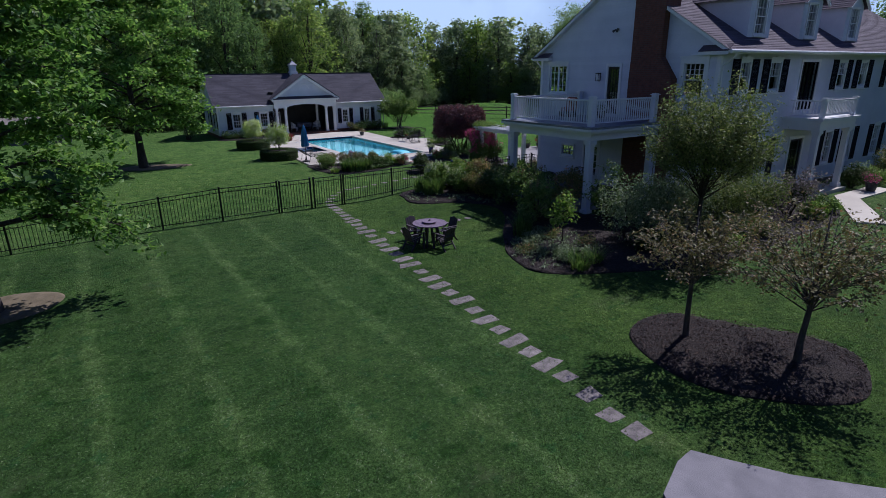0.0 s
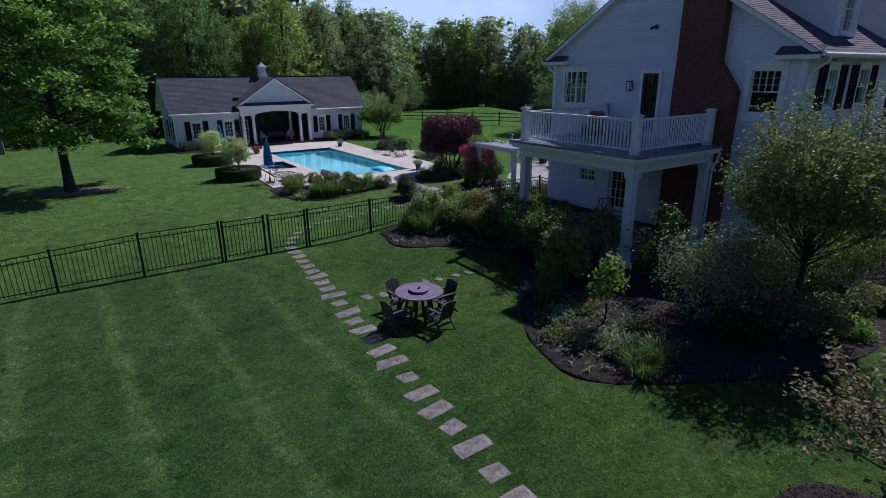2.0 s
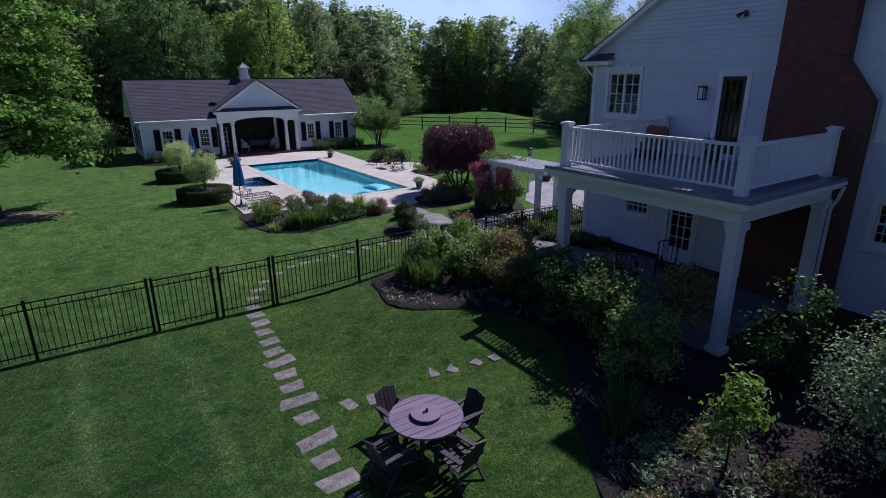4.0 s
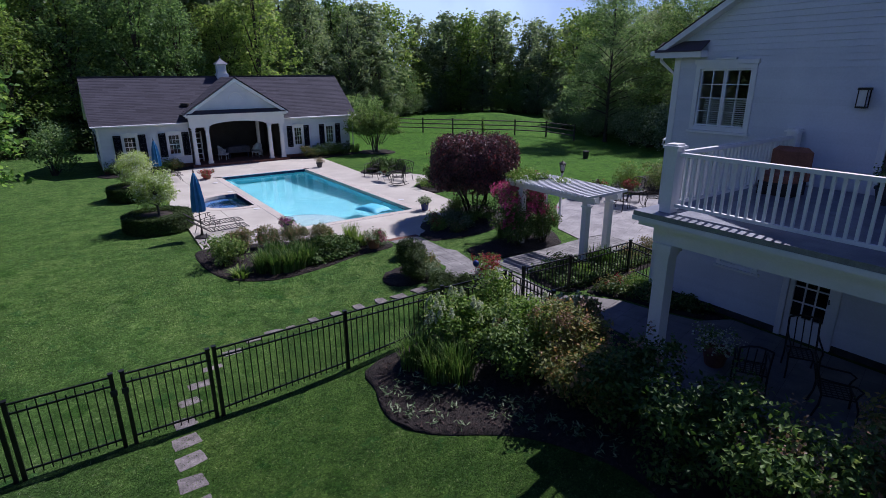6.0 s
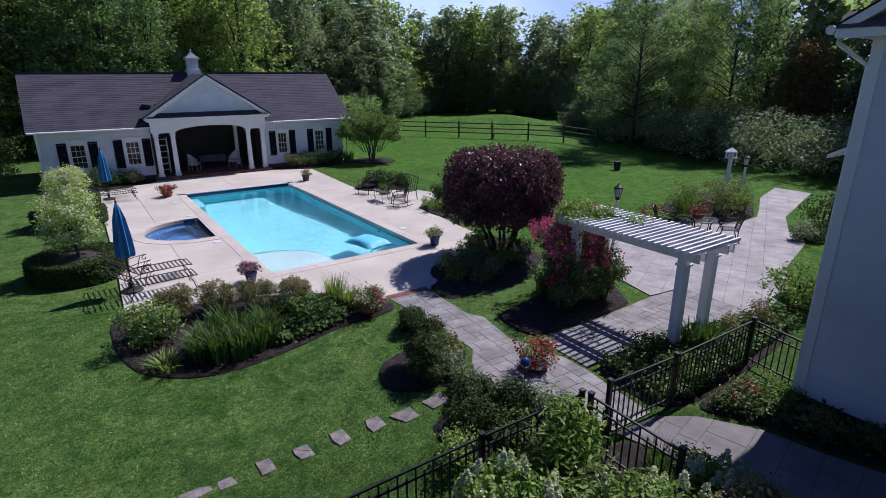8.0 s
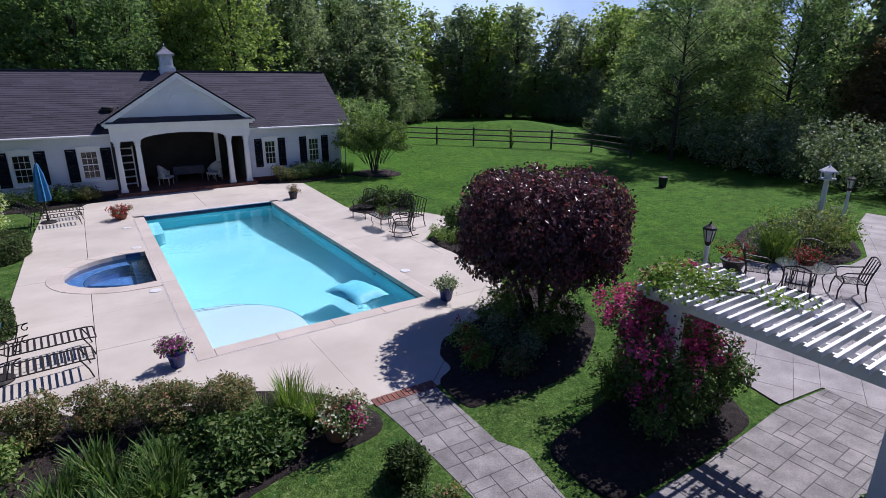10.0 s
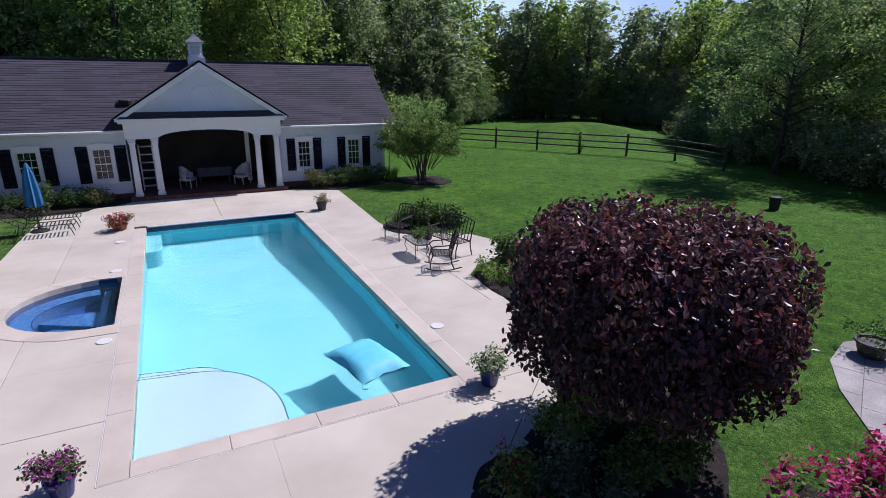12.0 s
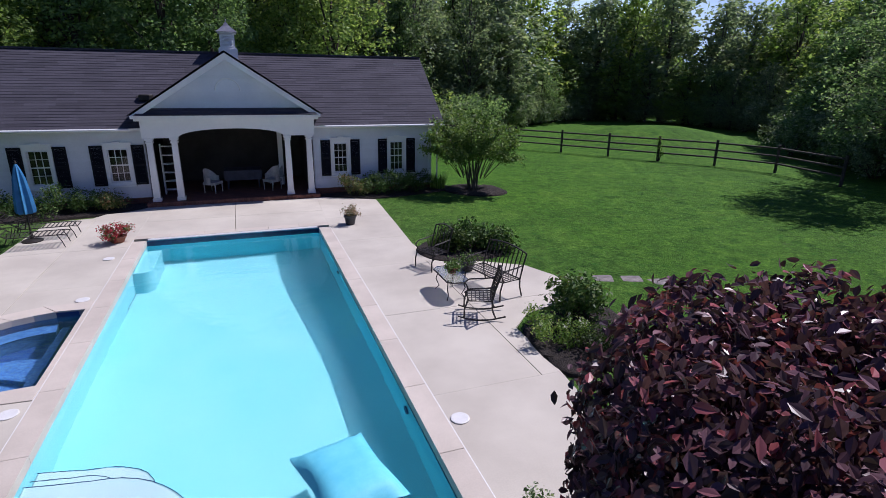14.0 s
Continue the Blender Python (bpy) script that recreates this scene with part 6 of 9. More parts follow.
def branched(name, x, y, z, height, radius, bole, seed, leaf, label, tips, limbs, twigs, per, size, bark, trunk_r, bow=0.15, droop=0.1, thin=1.0, inner=0.35, loose=0.16, flat=0.6, lean=(0, 0), stems=1, group="", broad=0.6, up=0.8):
    """A tree with bare-footed limbs, side twigs along them, and its leaves in clusters on the twigs."""
    rng, nrg = random.Random(seed), np.random.default_rng(seed)
    ob = thing(name, x, y, z, 0, label, "tree", group)
    h, s, clusters = height - bole, Shape(), []
    base = Vector((0.45 * lean[0], 0.45 * lean[1], 0))
    if stems == 1:
        s.tube([(0, 0, -0.15), (0, 0, 0.03), (0.2 * base.x, 0.2 * base.y + 0.02, bole * 0.5), (base.x, base.y, bole), (lean[0], lean[1], bole + h * 0.42), (lean[0] * 1.1, lean[1] * 1.1, bole + h * 0.86)], [tr_ * trunk_r for tr_ in (1.75, 1.35, 1.0, 0.85, 0.48, 0.10)], 10)
    for k, (z0, tx, ty, tz) in enumerate(tips(rng, radius, h, limbs)):
        f0 = min(1.0, z0 / (0.45 * h))
        a = base.lerp(Vector((lean[0], lean[1], 0)), f0) + Vector((0, 0, bole + z0))
        if stems > 1:
            turn = 2 * math.pi * (k % stems) / stems
            a = Vector((0.14 * math.cos(turn), 0.14 * math.sin(turn), -0.1)).lerp(Vector((0.3 * tx, 0.3 * ty, bole)), 0.0 if k < stems else 1.0)
        b = Vector((tx + lean[0], ty + lean[1], bole + tz))
        d = b - a
        side = Vector((-d.y, d.x, 0)).normalized()
        sway, length = rng.uniform(-0.08, 0.08), d.length
        def at(u):
            w = math.sin(math.pi * min(1.0, u))
            return a + d * u + Vector((0, 0, bow * length * w - droop * length * max(0.0, u - 0.45) ** 2 * 2)) + side * sway * length * w
        r0 = thin * trunk_r * (0.42 - 0.22 * f0) if stems == 1 else trunk_r * (0.8 if k < stems else 0.3)
        s.tube([at(j / 6) for j in range(7)], [r0 * (1 - 0.86 * j / 6) for j in range(7)], 5, False, False)
        for j in range(twigs):
            u = inner + (1.02 - inner) * (j + rng.random()) / twigs
            p = at(u)
            out = (at(min(1.05, u + 0.05)) - at(u - 0.05)).normalized()
            q = (out * rng.uniform(0.4, 1.0) + side * rng.uniform(-1, 1) + Vector((0, 0, rng.uniform(-0.3, 0.45)))).normalized()
            tl = radius * rng.uniform(0.16, 0.34) * (1.2 - 0.45 * u)
            e = p + q * tl - Vector((0, 0, droop * tl))
            s.tube([p, p.lerp(e, 0.5) + Vector((0, 0, 0.06 * tl)), e], [r0 * 0.22 + 0.003, r0 * 0.14 + 0.002, 0.003], 3, False, False)
            clusters += [(*p.lerp(e, v), 1.0) for v in (0.35, 0.7, 1.0)]
    part("trunk", s, bark, ob, "", True)
    c = np.array(clusters)[:, :3]
    c = np.repeat(c, max(1, per // 3), 0)
    c = c + nrg.normal(size=c.shape) * np.array([loose, loose, loose * flat]) * nrg.uniform(0.4, 1.3, size=(len(c), 1))
    nr = nrg.normal(size=c.shape) * 0.55
    nr[:, 2] += up
    part("crown", Shape().leaves(c, nr, size, size * broad, nrg), leaf, ob, "leafy crown")
    return ob


def shrub(name, x, y, z, r, h, seed, leaf, label, category="shrub", n=1400, size=0.08, lobes=7, group="", flowers=None, fn=0, fsize=0.06, face=0.0, ry=None, stems=True, width=0.55, shell=0.6):
    rng = random.Random(seed)
    ob = thing(name, x, y, z, 0, label, category, group)
    lb = lobes_of(rng, r, h, lobes)
    if ry:
        lb = [(a, b * ry / r, c, d, e * ry / r, f) for a, b, c, d, e, f in lb]
    if stems:
        s = Shape()
        for k in range(7):
            q = lb[1 + k % (len(lb) - 1)]
            limb(s, (rng.uniform(-0.1, 0.1) * r, rng.uniform(-0.1, 0.1) * r, -0.05), (q[0], q[1], q[2] * 0.9), 0.014 + 0.01 * h, 0.006, rng, 0, 3)
        tagged(part("stem", s, BARK, ob), kind="stuff")
    part("foliage", crown(lb, n, size, size * width, seed, shell=shell), leaf, ob)
    if flowers:
        nr = np.random.default_rng(seed + 5)
        k = fn // 20
        lbn = np.array(lb)
        high = np.argsort(lbn[:, 2])[int(0.4 * len(lb)):]
        idx = high[nr.integers(0, len(high), k)]
        d = nr.normal(size=(k, 3))
        d[:, 2] = np.abs(d[:, 2]) * 0.9 + 0.1
        d[:, 1] += face
        d /= np.linalg.norm(d, axis=1, keepdims=True)
        c = np.repeat(lbn[idx, :3] + d * lbn[idx, 3:6] * 1.02, 20, 0) + nr.normal(size=(k * 20, 3)) * fsize * np.array((0.5, 0.5, 0.9))
        part("blossom", Shape().leaves(c, np.repeat(d, 20, 0) + nr.normal(size=(k * 20, 3)) * 0.7, fsize * 0.7, fsize * 0.6, nr), flowers, ob)
    return ob


def blades(name, x, y, z, r, h, seed, leaf, label, n=160, width=0.022, category="ornamental grass", group=""):
    """A tuft of arching strap leaves."""
    rng = random.Random(seed)
    ob = thing(name, x, y, z, 0, label, category, group)
    s = Shape()
    for k in range(n):
        a, q = rng.uniform(0, 2 * math.pi), r * 0.5 * math.sqrt(rng.random())
        px, py = q * math.cos(a), q * math.sin(a)
        b = a + rng.uniform(-0.8, 0.8)
        out, hh = r * rng.uniform(0.15, 0.75), h * rng.uniform(0.6, 1.05)
        wx, wy = -math.sin(b) * width, math.cos(b) * width
        prev = None
        for i in range(4):
            t = i / 3
            c = (px + math.cos(b) * out * t * t, py + math.sin(b) * out * t * t, hh * (t - 0.22 * t * t * t))
            w = 1 - 0.92 * t * t
            cur = ((c[0] - wx * w, c[1] - wy * w, c[2]), (c[0] + wx * w, c[1] + wy * w, c[2]))
            if prev:
                s.face(prev[0], prev[1], cur[1], cur[0])
            prev = cur
    part("foliage", s, leaf, ob)
    return ob


# woods round the place
def pine(x, y, z, height, seed):
    rng = random.Random(seed)
    ob = thing("conifer", x, y, z, 0, "dark tall conifer at the woods' edge", "tree", "woods trees")
    part("trunk", Shape().tube([(0, 0, -0.2), (0, 0, height)], [0.2, 0.03], 7), BARK, ob)
    lb = []
    for k in range(14):
        t = k / 13
        q = (1 - t) * height * 0.2 + 0.3
        for j in range(4):
            a = rng.uniform(0, 6.28)
            lb.append((q * 0.6 * math.cos(a), q * 0.6 * math.sin(a), 1.0 + t * (height - 1.0), q * 0.55, q * 0.55, 0.4))
    part("crown", crown(lb, 3600, 0.30, 0.10, seed, up=0.1), L_PINE, ob, "dark needle crown")
    return ob


EDGE = [(-38, 44), (-24, 58), (-8, 64), (8, 66.5), (24, 68), (36, 74), (46, 84), (56, 90), (66, 82), (66, 68), (60, 58), (53, 51), (49, 47.5), (49.5, 42), (46.5, 37), (45.5, 32), (48, 24)]
# unseen trees added round the far sides, to block low sky light
UNSEEN_ROUND = [(56, 14), (66, -10), (56, -40), (20, -52), (-20, -46), (-44, -20), (-48, 12), (-40, 38)]


def along(pts, step):
    out, left = [], 0.0
    for (ax, ay), (bx, by) in zip(pts, pts[1:]):
        d = math.hypot(bx - ax, by - ay)
        nx, ny = (by - ay) / d, -(bx - ax) / d
        t = left
        while t < d:
            out.append((ax + (bx - ax) * t / d, ay + (by - ay) * t / d, -nx, -ny))
            t += step
        left = t - d
    return out


def woods_tree(x, y, h, r, bole, n, size, seed, leaf, bark=BARK, boughs=40):
    rng = random.Random(seed)
    ob = thing("woods_tree", x, y, 0, 0, "tall leafy tree in the surrounding woods", "tree", "woods trees")
    lb = [(a, b, c + bole, d, e, f) for a, b, c, d, e, f in wood_lobes(rng, r, h - bole, boughs)]
    s = Shape().tube([(0, 0, -0.2), (0.1, 0, bole), (0.0, 0.1, h * 0.5), (0.05, 0, h * 0.9)], [0.26, 0.19, 0.12, 0.03], 6)
    for q in lb[7::4]:
        s.tube([(0, 0, bole + (q[2] - bole) * 0.55), (q[0] * 0.55, q[1] * 0.55, bole + (q[2] - bole) * 0.85), q[:3]], [0.07, 0.045, 0.015], 4, False, False)
    part("trunk", s, bark, ob, "", True)
    part("crown", crown(lb, n, size, size * 0.66, seed, clump=9, spread=0.30, shell=0.55, up=0.55), leaf, ob, "leafy crown")
    return ob


KIND = ((L_WOODS, 15.0, 3.4, 0.9, BARK), (L_WOODS2, 13.5, 3.3, 0.7, BARK), (L_OLIVE, 13.5, 2.7, 1.0, PALE_BARK), (L_WOODS, 17.0, 3.1, 1.2, PALE_BARK), (L_WOODS2, 16.0, 3.8, 0.9, BARK), (L_RUST, 13.5, 2.2, 1.6, PALE_BARK))
WOOD_KINDS = [woods_tree(-30 - 6 * k, 75, h, r, bole, 4000, 0.40, 40 + k, leaf, bark, 46) for k, (leaf, h, r, bole, bark) in enumerate(KIND)]
FAR_KINDS = [woods_tree(-30 - 6 * k, 84, h, r * 1.05, bole, 2600, 0.60, 60 + k, leaf, bark, 34) for k, (leaf, h, r, bole, bark) in enumerate(KIND)]
BACK_KINDS = [woods_tree(-40 - 6 * k, 92, 15.0, 4.0, 0.6, 1300, 0.95, 120 + k, leaf, BARK, 22) for k, leaf in enumerate((L_WOODS, L_WOODS2, L_OLIVE))]
FINE_KINDS = [woods_tree(52 + 3 * k, 20, h, r, 0.7, n, 0.24, 90 + k, leaf, bark, 64) for k, (leaf, h, r, n, bark) in enumerate(((L_WOODS, 15.0, 3.4, 9800, BARK), (L_OLIVE, 14.0, 3.0, 8200, PALE_BARK), (L_WOODS2, 14.0, 3.2, 9000, BARK), (L_DEEP, 15.0, 3.4, 13000, BARK)))]
rngw = random.Random(11)
for row, (off, step, lift) in enumerate(((1.5, 4.0, 0.88), (6.0, 4.2, 1.02), (11.5, 4.6, 1.15), (17.5, 3.6, 1.25))):
    for x, y, nx, ny in along(EDGE, step):
        px, py = x + nx * (off + rngw.uniform(-1.5, 1.5)) + rngw.uniform(-1, 1), y + ny * (off + rngw.uniform(-1.5, 1.5)) + rngw.uniform(-1, 1)
        low = (px > 47 and py > 52) or (px > 38 and py > 70)
        k = rngw.choice((0, 1, 2, 2, 2, 3, 4, 5)) if not low else rngw.choice((1, 2, 2, 4))
        sc = (14.4 if py > 76 else 12.6) / KIND[k][1] * rngw.uniform(0.9, 1.06) if low else lift * rngw.uniform(0.84, 1.16)
        if low and row > 0 and rngw.random() < 0.10:
            continue
        if row == 0 and 25 < px < 38:
            py, sc = py + 3.5, sc * 0.85
        if px > 43 and py < 54:
            if row > 2 or row == 0 or rngw.random() < 0.3:
                continue
            sc *= 0.78
        near_right = px > 43 and py < 56 and row < 2
        behind_house = 0 < px < 40 and py < 90 and row < 2
        unseen = px < -14
        base = FINE_KINDS[rngw.choice((0, 1, 1, 2))] if near_right else FINE_KINDS[3 if 10 < px < 21 else 2 if 21 < px < 28 or px < 10 else rngw.choice((0, 1, 1))] if behind_house else (WOOD_KINDS if row < 2 else FAR_KINDS)[k] if row < 3 and not unseen else BACK_KINDS[k % 3]
        wide = 1.25 if low else 1.12
        m = pose(px, py, lawn_z(px, py) - 0.1, 0, 0, rngw.uniform(0, 360)) @ Matrix.Diagonal((sc * wide * rngw.uniform(0.88, 1.18), sc * wide * rngw.uniform(0.88, 1.18), sc, 1))
        copy_thing(base, m)
# copies keep the woods tree label; they stand unseen, screening low sky
for off, step in ((0.0, 5.0), (6.0, 5.5)):
    for x, y, nx, ny in along(UNSEEN_ROUND, step):
        px, py, sc = x - nx * off + rngw.uniform(-1.5, 1.5), y - ny * off + rngw.uniform(-1.5, 1.5), rngw.uniform(0.95, 1.25)
        copy_thing(BACK_KINDS[rngw.choice((0, 1, 2))], pose(px, py, -0.6, 0, 0, rngw.uniform(0, 360)) @ Matrix.Diagonal((sc * 1.1, sc * 1.1, sc, 1)))
for x, y, nx, ny in along(EDGE, 3.1):
    px, py = x + nx * rngw.uniform(-2.6, -0.4), y + ny * rngw.uniform(-2.6, -0.4)
    if px > 42 and py > 50:
        k, sc, wide = rngw.choice((0, 1, 2, 2)), rngw.uniform(0.34, 0.58), rngw.uniform(1.5, 2.0)
        copy_thing(FINE_KINDS[(0, 2, 1)[k % 3]], pose(px, py, lawn_z(px, py) - 0.1, 0, 0, rngw.uniform(0, 360)) @ Matrix.Diagonal((sc * wide, sc * wide, sc, 1)))
UNDER = []
for k, (leaf, h, r) in enumerate(((L_WOODS, 3.2, 2.2), (L_OLIVE, 2.8, 2.0), (L_HEDGE, 2.4, 2.2), (L_WOODS2, 3.6, 2.0))):
    UNDER.append(shrub("woods_shrub", -40 - 5 * k, 85, 0, r, h, 70 + k, leaf, "wild shrub at the foot of the woods", "shrub", 1000, 0.24, 12, "woods shrubs", shell=0.4))
SILVER = shrub("woods_shrub", 52.5, 57.0, 0, 2.2, 2.8, 79, L_SILVER, "silvery wild shrub at the foot of the woods", "shrub", 2600, 0.15, 14, "woods shrubs")
for off, step in ((-1.5, 2.4), (1.2, 2.6)):
    for x, y, nx, ny in along(EDGE, step):
        px, py = x + nx * (off + rngw.uniform(-0.8, 0.8)), y + ny * (off + rngw.uniform(-0.8, 0.8))
        sc = rngw.uniform(0.75, 1.25)
        copy_thing(SILVER if (px > 43 and py < 56) or (px > 40 and rngw.random() < 0.6) else UNDER[rngw.choice((0, 0, 1, 2, 2, 3))], pose(px, py, lawn_z(px, py) - 0.1, 0, 0, rngw.uniform(0, 360)) @ Matrix.Diagonal((sc, sc, sc, 1)))
for x, y, sc in ((50.5, 51.0, 1.1), (46.3, 42.0, 1.1), (46.8, 44.0, 1.0), (45.8, 39.6, 1.15), (45.4, 37.4, 0.95), (48.0, 40.4, 1.3), (52.5, 53.5, 1.1), (55.0, 56.0, 1.2)):
    copy_thing(SILVER, pose(x, y, lawn_z(x, y) - 0.1, 0, 0, 50 * x) @ Matrix.Diagonal((sc, sc, sc, 1)))
for x, y, h in ((56, 42, 15.5), (59, 39, 14), (53, 34, 16), (52, 30, 15)):
    pine(x, y, 0, h, int(x * y))

shrub("climbing_plant", 41.95, 57.22, lawn_z(41.95, 57.22), 0.24, 1.45, 88, L_LIGHT, "leafy climber wound round a fence post", "climber", 420, 0.09, 7)
# lawn trees
branched("maple_tree", 3.55, 40.0, lawn_z(3.55, 40.0), 13.0, 4.0, 2.2, 3, L_MAPLE, "large green maple on the lawn beside the pool", spread_tips, 52, 14, 48, 0.25, BARK, 0.21, bow=0.05, droop=0.16, loose=0.26, flat=0.55)
branched("maple_tree", -1.7, 19.5, lawn_z(-1.7, 19.5), 12.0, 3.5, 1.9, 8, L_MAPLE, "large shade maple with low sweeping branches", spread_tips, 50, 15, 54, 0.19, BARK, 0.21, bow=0.05, droop=0.26, loose=0.20, flat=0.5)
branched("multi_stem_tree", 27.8, 52.2, lawn_z(27.8, 52.2), 3.55, 1.95, 0.6, 5, L_POND, "small multi-stemmed tree in a mulch ring", dome_tips, 34, 10, 36, 0.13, PALE_BARK, 0.06, bow=0.08, inner=0.4, loose=0.15, stems=8)
branched("ornamental_tree", 11.71, 8.58, lawn_z(11.71, 8.58), 3.35, 1.25, 1.35, 21, L_RUSSET, "small browning ornamental tree in the mulch island", dome_tips, 26, 9, 15, 0.075, PALE_BARK, 0.055, bow=0.02, thin=0.7, inner=0.32, loose=0.09, lean=(-0.45, -0.2))
branched("ornamental_tree", 12.42, 6.6, lawn_z(12.42, 6.6), 3.6, 1.8, 1.15, 22, L_RUSSET, "small browning ornamental tree in the mulch island", dome_tips, 38, 9, 18, 0.078, PALE_BARK, 0.06, bow=0.02, thin=0.7, inner=0.32, loose=0.10, lean=(0.1, 0.0))
branched("dome_tree", 17.3, 12.1, lawn_z(17.3, 12.1), 5.15, 1.85, 1.3, 23, L_WILLOW, "round-headed open tree with grey-green leaves on bare lower branches", dome_tips, 90, 10, 30, 0.085, BARK, 0.075, bow=-0.06, droop=0.0, thin=0.45, inner=0.50, loose=0.13)
for x, y, h, r, seed, leaf in ((46.4, 46.4, 13.5, 3.7, 301, L_WOODS), (50.5, 41.8, 12.5, 3.6, 302, L_WOODS), (52.5, 47.5, 12.0, 3.6, 303, L_OLIVE), (52.5, 38.0, 8.0, 1.7, 304, L_RUST)):
    branched("woods_tree", x, y, lawn_z(x, y) - 0.1, h, r, 1.8, seed, leaf, "open-crowned leafy tree at the edge of the woods", spread_tips, 40, 10, 45, 0.17, BARK, 0.15, bow=0.10, droop=0.04, loose=0.36, flat=0.8, group="woods trees")

# purple-leaved tree by the pool
rt = thing("purple_leaf_tree", 22.1, 32.9, 0, 0, "clipped purple-leaved tree with a broad domed crown", "tree")
s = Shape()
rr = random.Random(4)
for k in range(9):
    a = 2 * math.pi * k / 9
    limb(s, (0.15 * math.cos(a), 0.15 * math.sin(a), -0.1), (1.2 * math.cos(a), 1.2 * math.sin(a), 2.2), 0.055, 0.02, rr, 0, 6)
part("trunk", s, BARK, rt, "cluster of dark stems")
rl = [(0, 0, 2.24, 1.45, 1.45, 1.0)]
for k in range(18):
    a = 2 * math.pi * k / 18
    rl.append((1.05 * math.cos(a), 1.05 * math.sin(a), 2.08 + 0.40 * (k % 2), 0.72, 0.72, 0.78))
for k in range(9):
    a = 2 * math.pi * k / 9
    rl.append((1.2 * math.cos(a), 1.2 * math.sin(a), 1.62, 0.58, 0.58, 0.44))
part("crown", crown(rl, 52000, 0.096, 0.050, 9, clump=5, spread=0.22, up=0.15, shell=0.82, droop=1.6, oval=True), L_RED, rt, "glossy deep purple leaves")


# ---- steel fence ----
def fence_panel(root, a, b, top, low_a, low_b, gap=0.122):
    """Rails and pickets between two posts, following the fall of the lawn."""
    a, b = Vector((*a, 0)), Vector((*b, 0))
    d = b - a
    n = max(2, round(d.length / gap))
    wpart("rail", Shape().tube([(a.x, a.y, top[0] - 0.02), (b.x, b.y, top[1] - 0.02)], 0.019, 4), FENCE, root)
    wpart("rail", Shape().tube([(a.x, a.y, low_a + 0.16), (b.x, b.y, low_b + 0.16)], 0.019, 4), FENCE, root)
    pan = wpart("rail", Shape().tube([(a.x, a.y, top[0] - 0.18), (b.x, b.y, top[1] - 0.18)], 0.019, 4), FENCE, root)
    for k in range(1, n):
        t = k / n
        p = a.lerp(b, t)
        zt, zb = top[0] + (top[1] - top[0]) * t, low_a + (low_b - low_a) * t
        short = k % 2 == 0
        q = 0.0085
        part("picket", Shape().box(p.x - q, p.x + q, p.y - q, p.y + q, zb + 0.07, zt - (0.115 if short else 0.03)), FENCE, pan)
    return pan


def fence_post(root, x, y, top, low):
    s = Shape().box(x - 0.032, x + 0.032, y - 0.032, y + 0.032, low - 0.1, top + 0.03).box(x - 0.04, x + 0.04, y - 0.04, y + 0.04, top + 0.03, top + 0.05)
    wpart("post", s, FENCE, root, "capped black steel post")


steel_fence = thing("steel_fence", 7.0, 25.55, -0.45, 0, "black steel picket fence across the lawn", "fence")
FP = [(-6.6, 24.9), (-4.2, 25.15), (-1.8, 25.35), (0.65, 25.5), (3.0, 25.55), (5.25, 25.55), (7.6, 25.55), None, (10.64, 25.52), (13.15, 25.55), (15.5, 25.52), (17.3, 25.45), None, (17.86, 25.4), (19.4, 25.3), (21.8, 25.26), (21.62, 24.32)]


def fence_top(x, y):
    return (0.92 if x > 5 else 0.92 - 0.055 * (5 - x)) + 0.03 * ease(x, 10, 20)


for p, q in zip(FP, FP[1:]):
    if p:
        fence_post(steel_fence, *p, fence_top(*p), lawn_z(*p))
    if p and q:
        fence_panel(steel_fence, p, q, (fence_top(*p), fence_top(*q)), lawn_z(*p), lawn_z(*q))
fence_post(steel_fence, 21.62, 24.32, fence_top(21.6, 24.3), 0)


def fence_gate(name, a, b, label):
    g = thing(name, a[0], a[1], lawn_z(*a), 0, label, "gate", "steel gates")
    d = (Vector(b) - Vector(a)).normalized() * 0.05
    p, q = (a[0] + d.x, a[1] + d.y), (b[0] - d.x, b[1] - d.y)
    t, la, lb = fence_top(*a) - 0.02, lawn_z(*a), lawn_z(*b)
    pan = fence_panel(g, p, q, (t, t), la, lb)
    for e in (p, q):
        fence_post(g, *e, t, lawn_z(*e) + 0.1)
    wpart("latch", Shape().box(q[0] - 0.05, q[0] + 0.05, q[1] - 0.05, q[1] - 0.02, t - 0.35, t - 0.25), RUBBER, g, "black gate latch")


fence_gate("fence_gate", (7.66, 25.55), (9.12, 25.54), "closed black steel gate leaf in the fence")
fence_gate("fence_gate", (10.58, 25.52), (9.18, 25.54), "closed black steel gate leaf in the fence")
fence_gate("fence_gate", (17.38, 25.40), (17.36, 23.85), "black steel gate standing open over the path")


# ---- split-rail fence on the far lawn ----
rail_fence = thing("rail_fence", 43.0, 62.0, 0, 0, "weathered three-rail wooden fence on the far lawn", "fence")
RF = [(29.3, 72.4), (31.8, 70.0), (34.2, 67.6), (36.4, 65.0), (38.4, 62.3), (40.25, 59.8), (41.95, 57.3), (43.95, 54.95), (45.2, 52.1), (44.6, 48.2)]
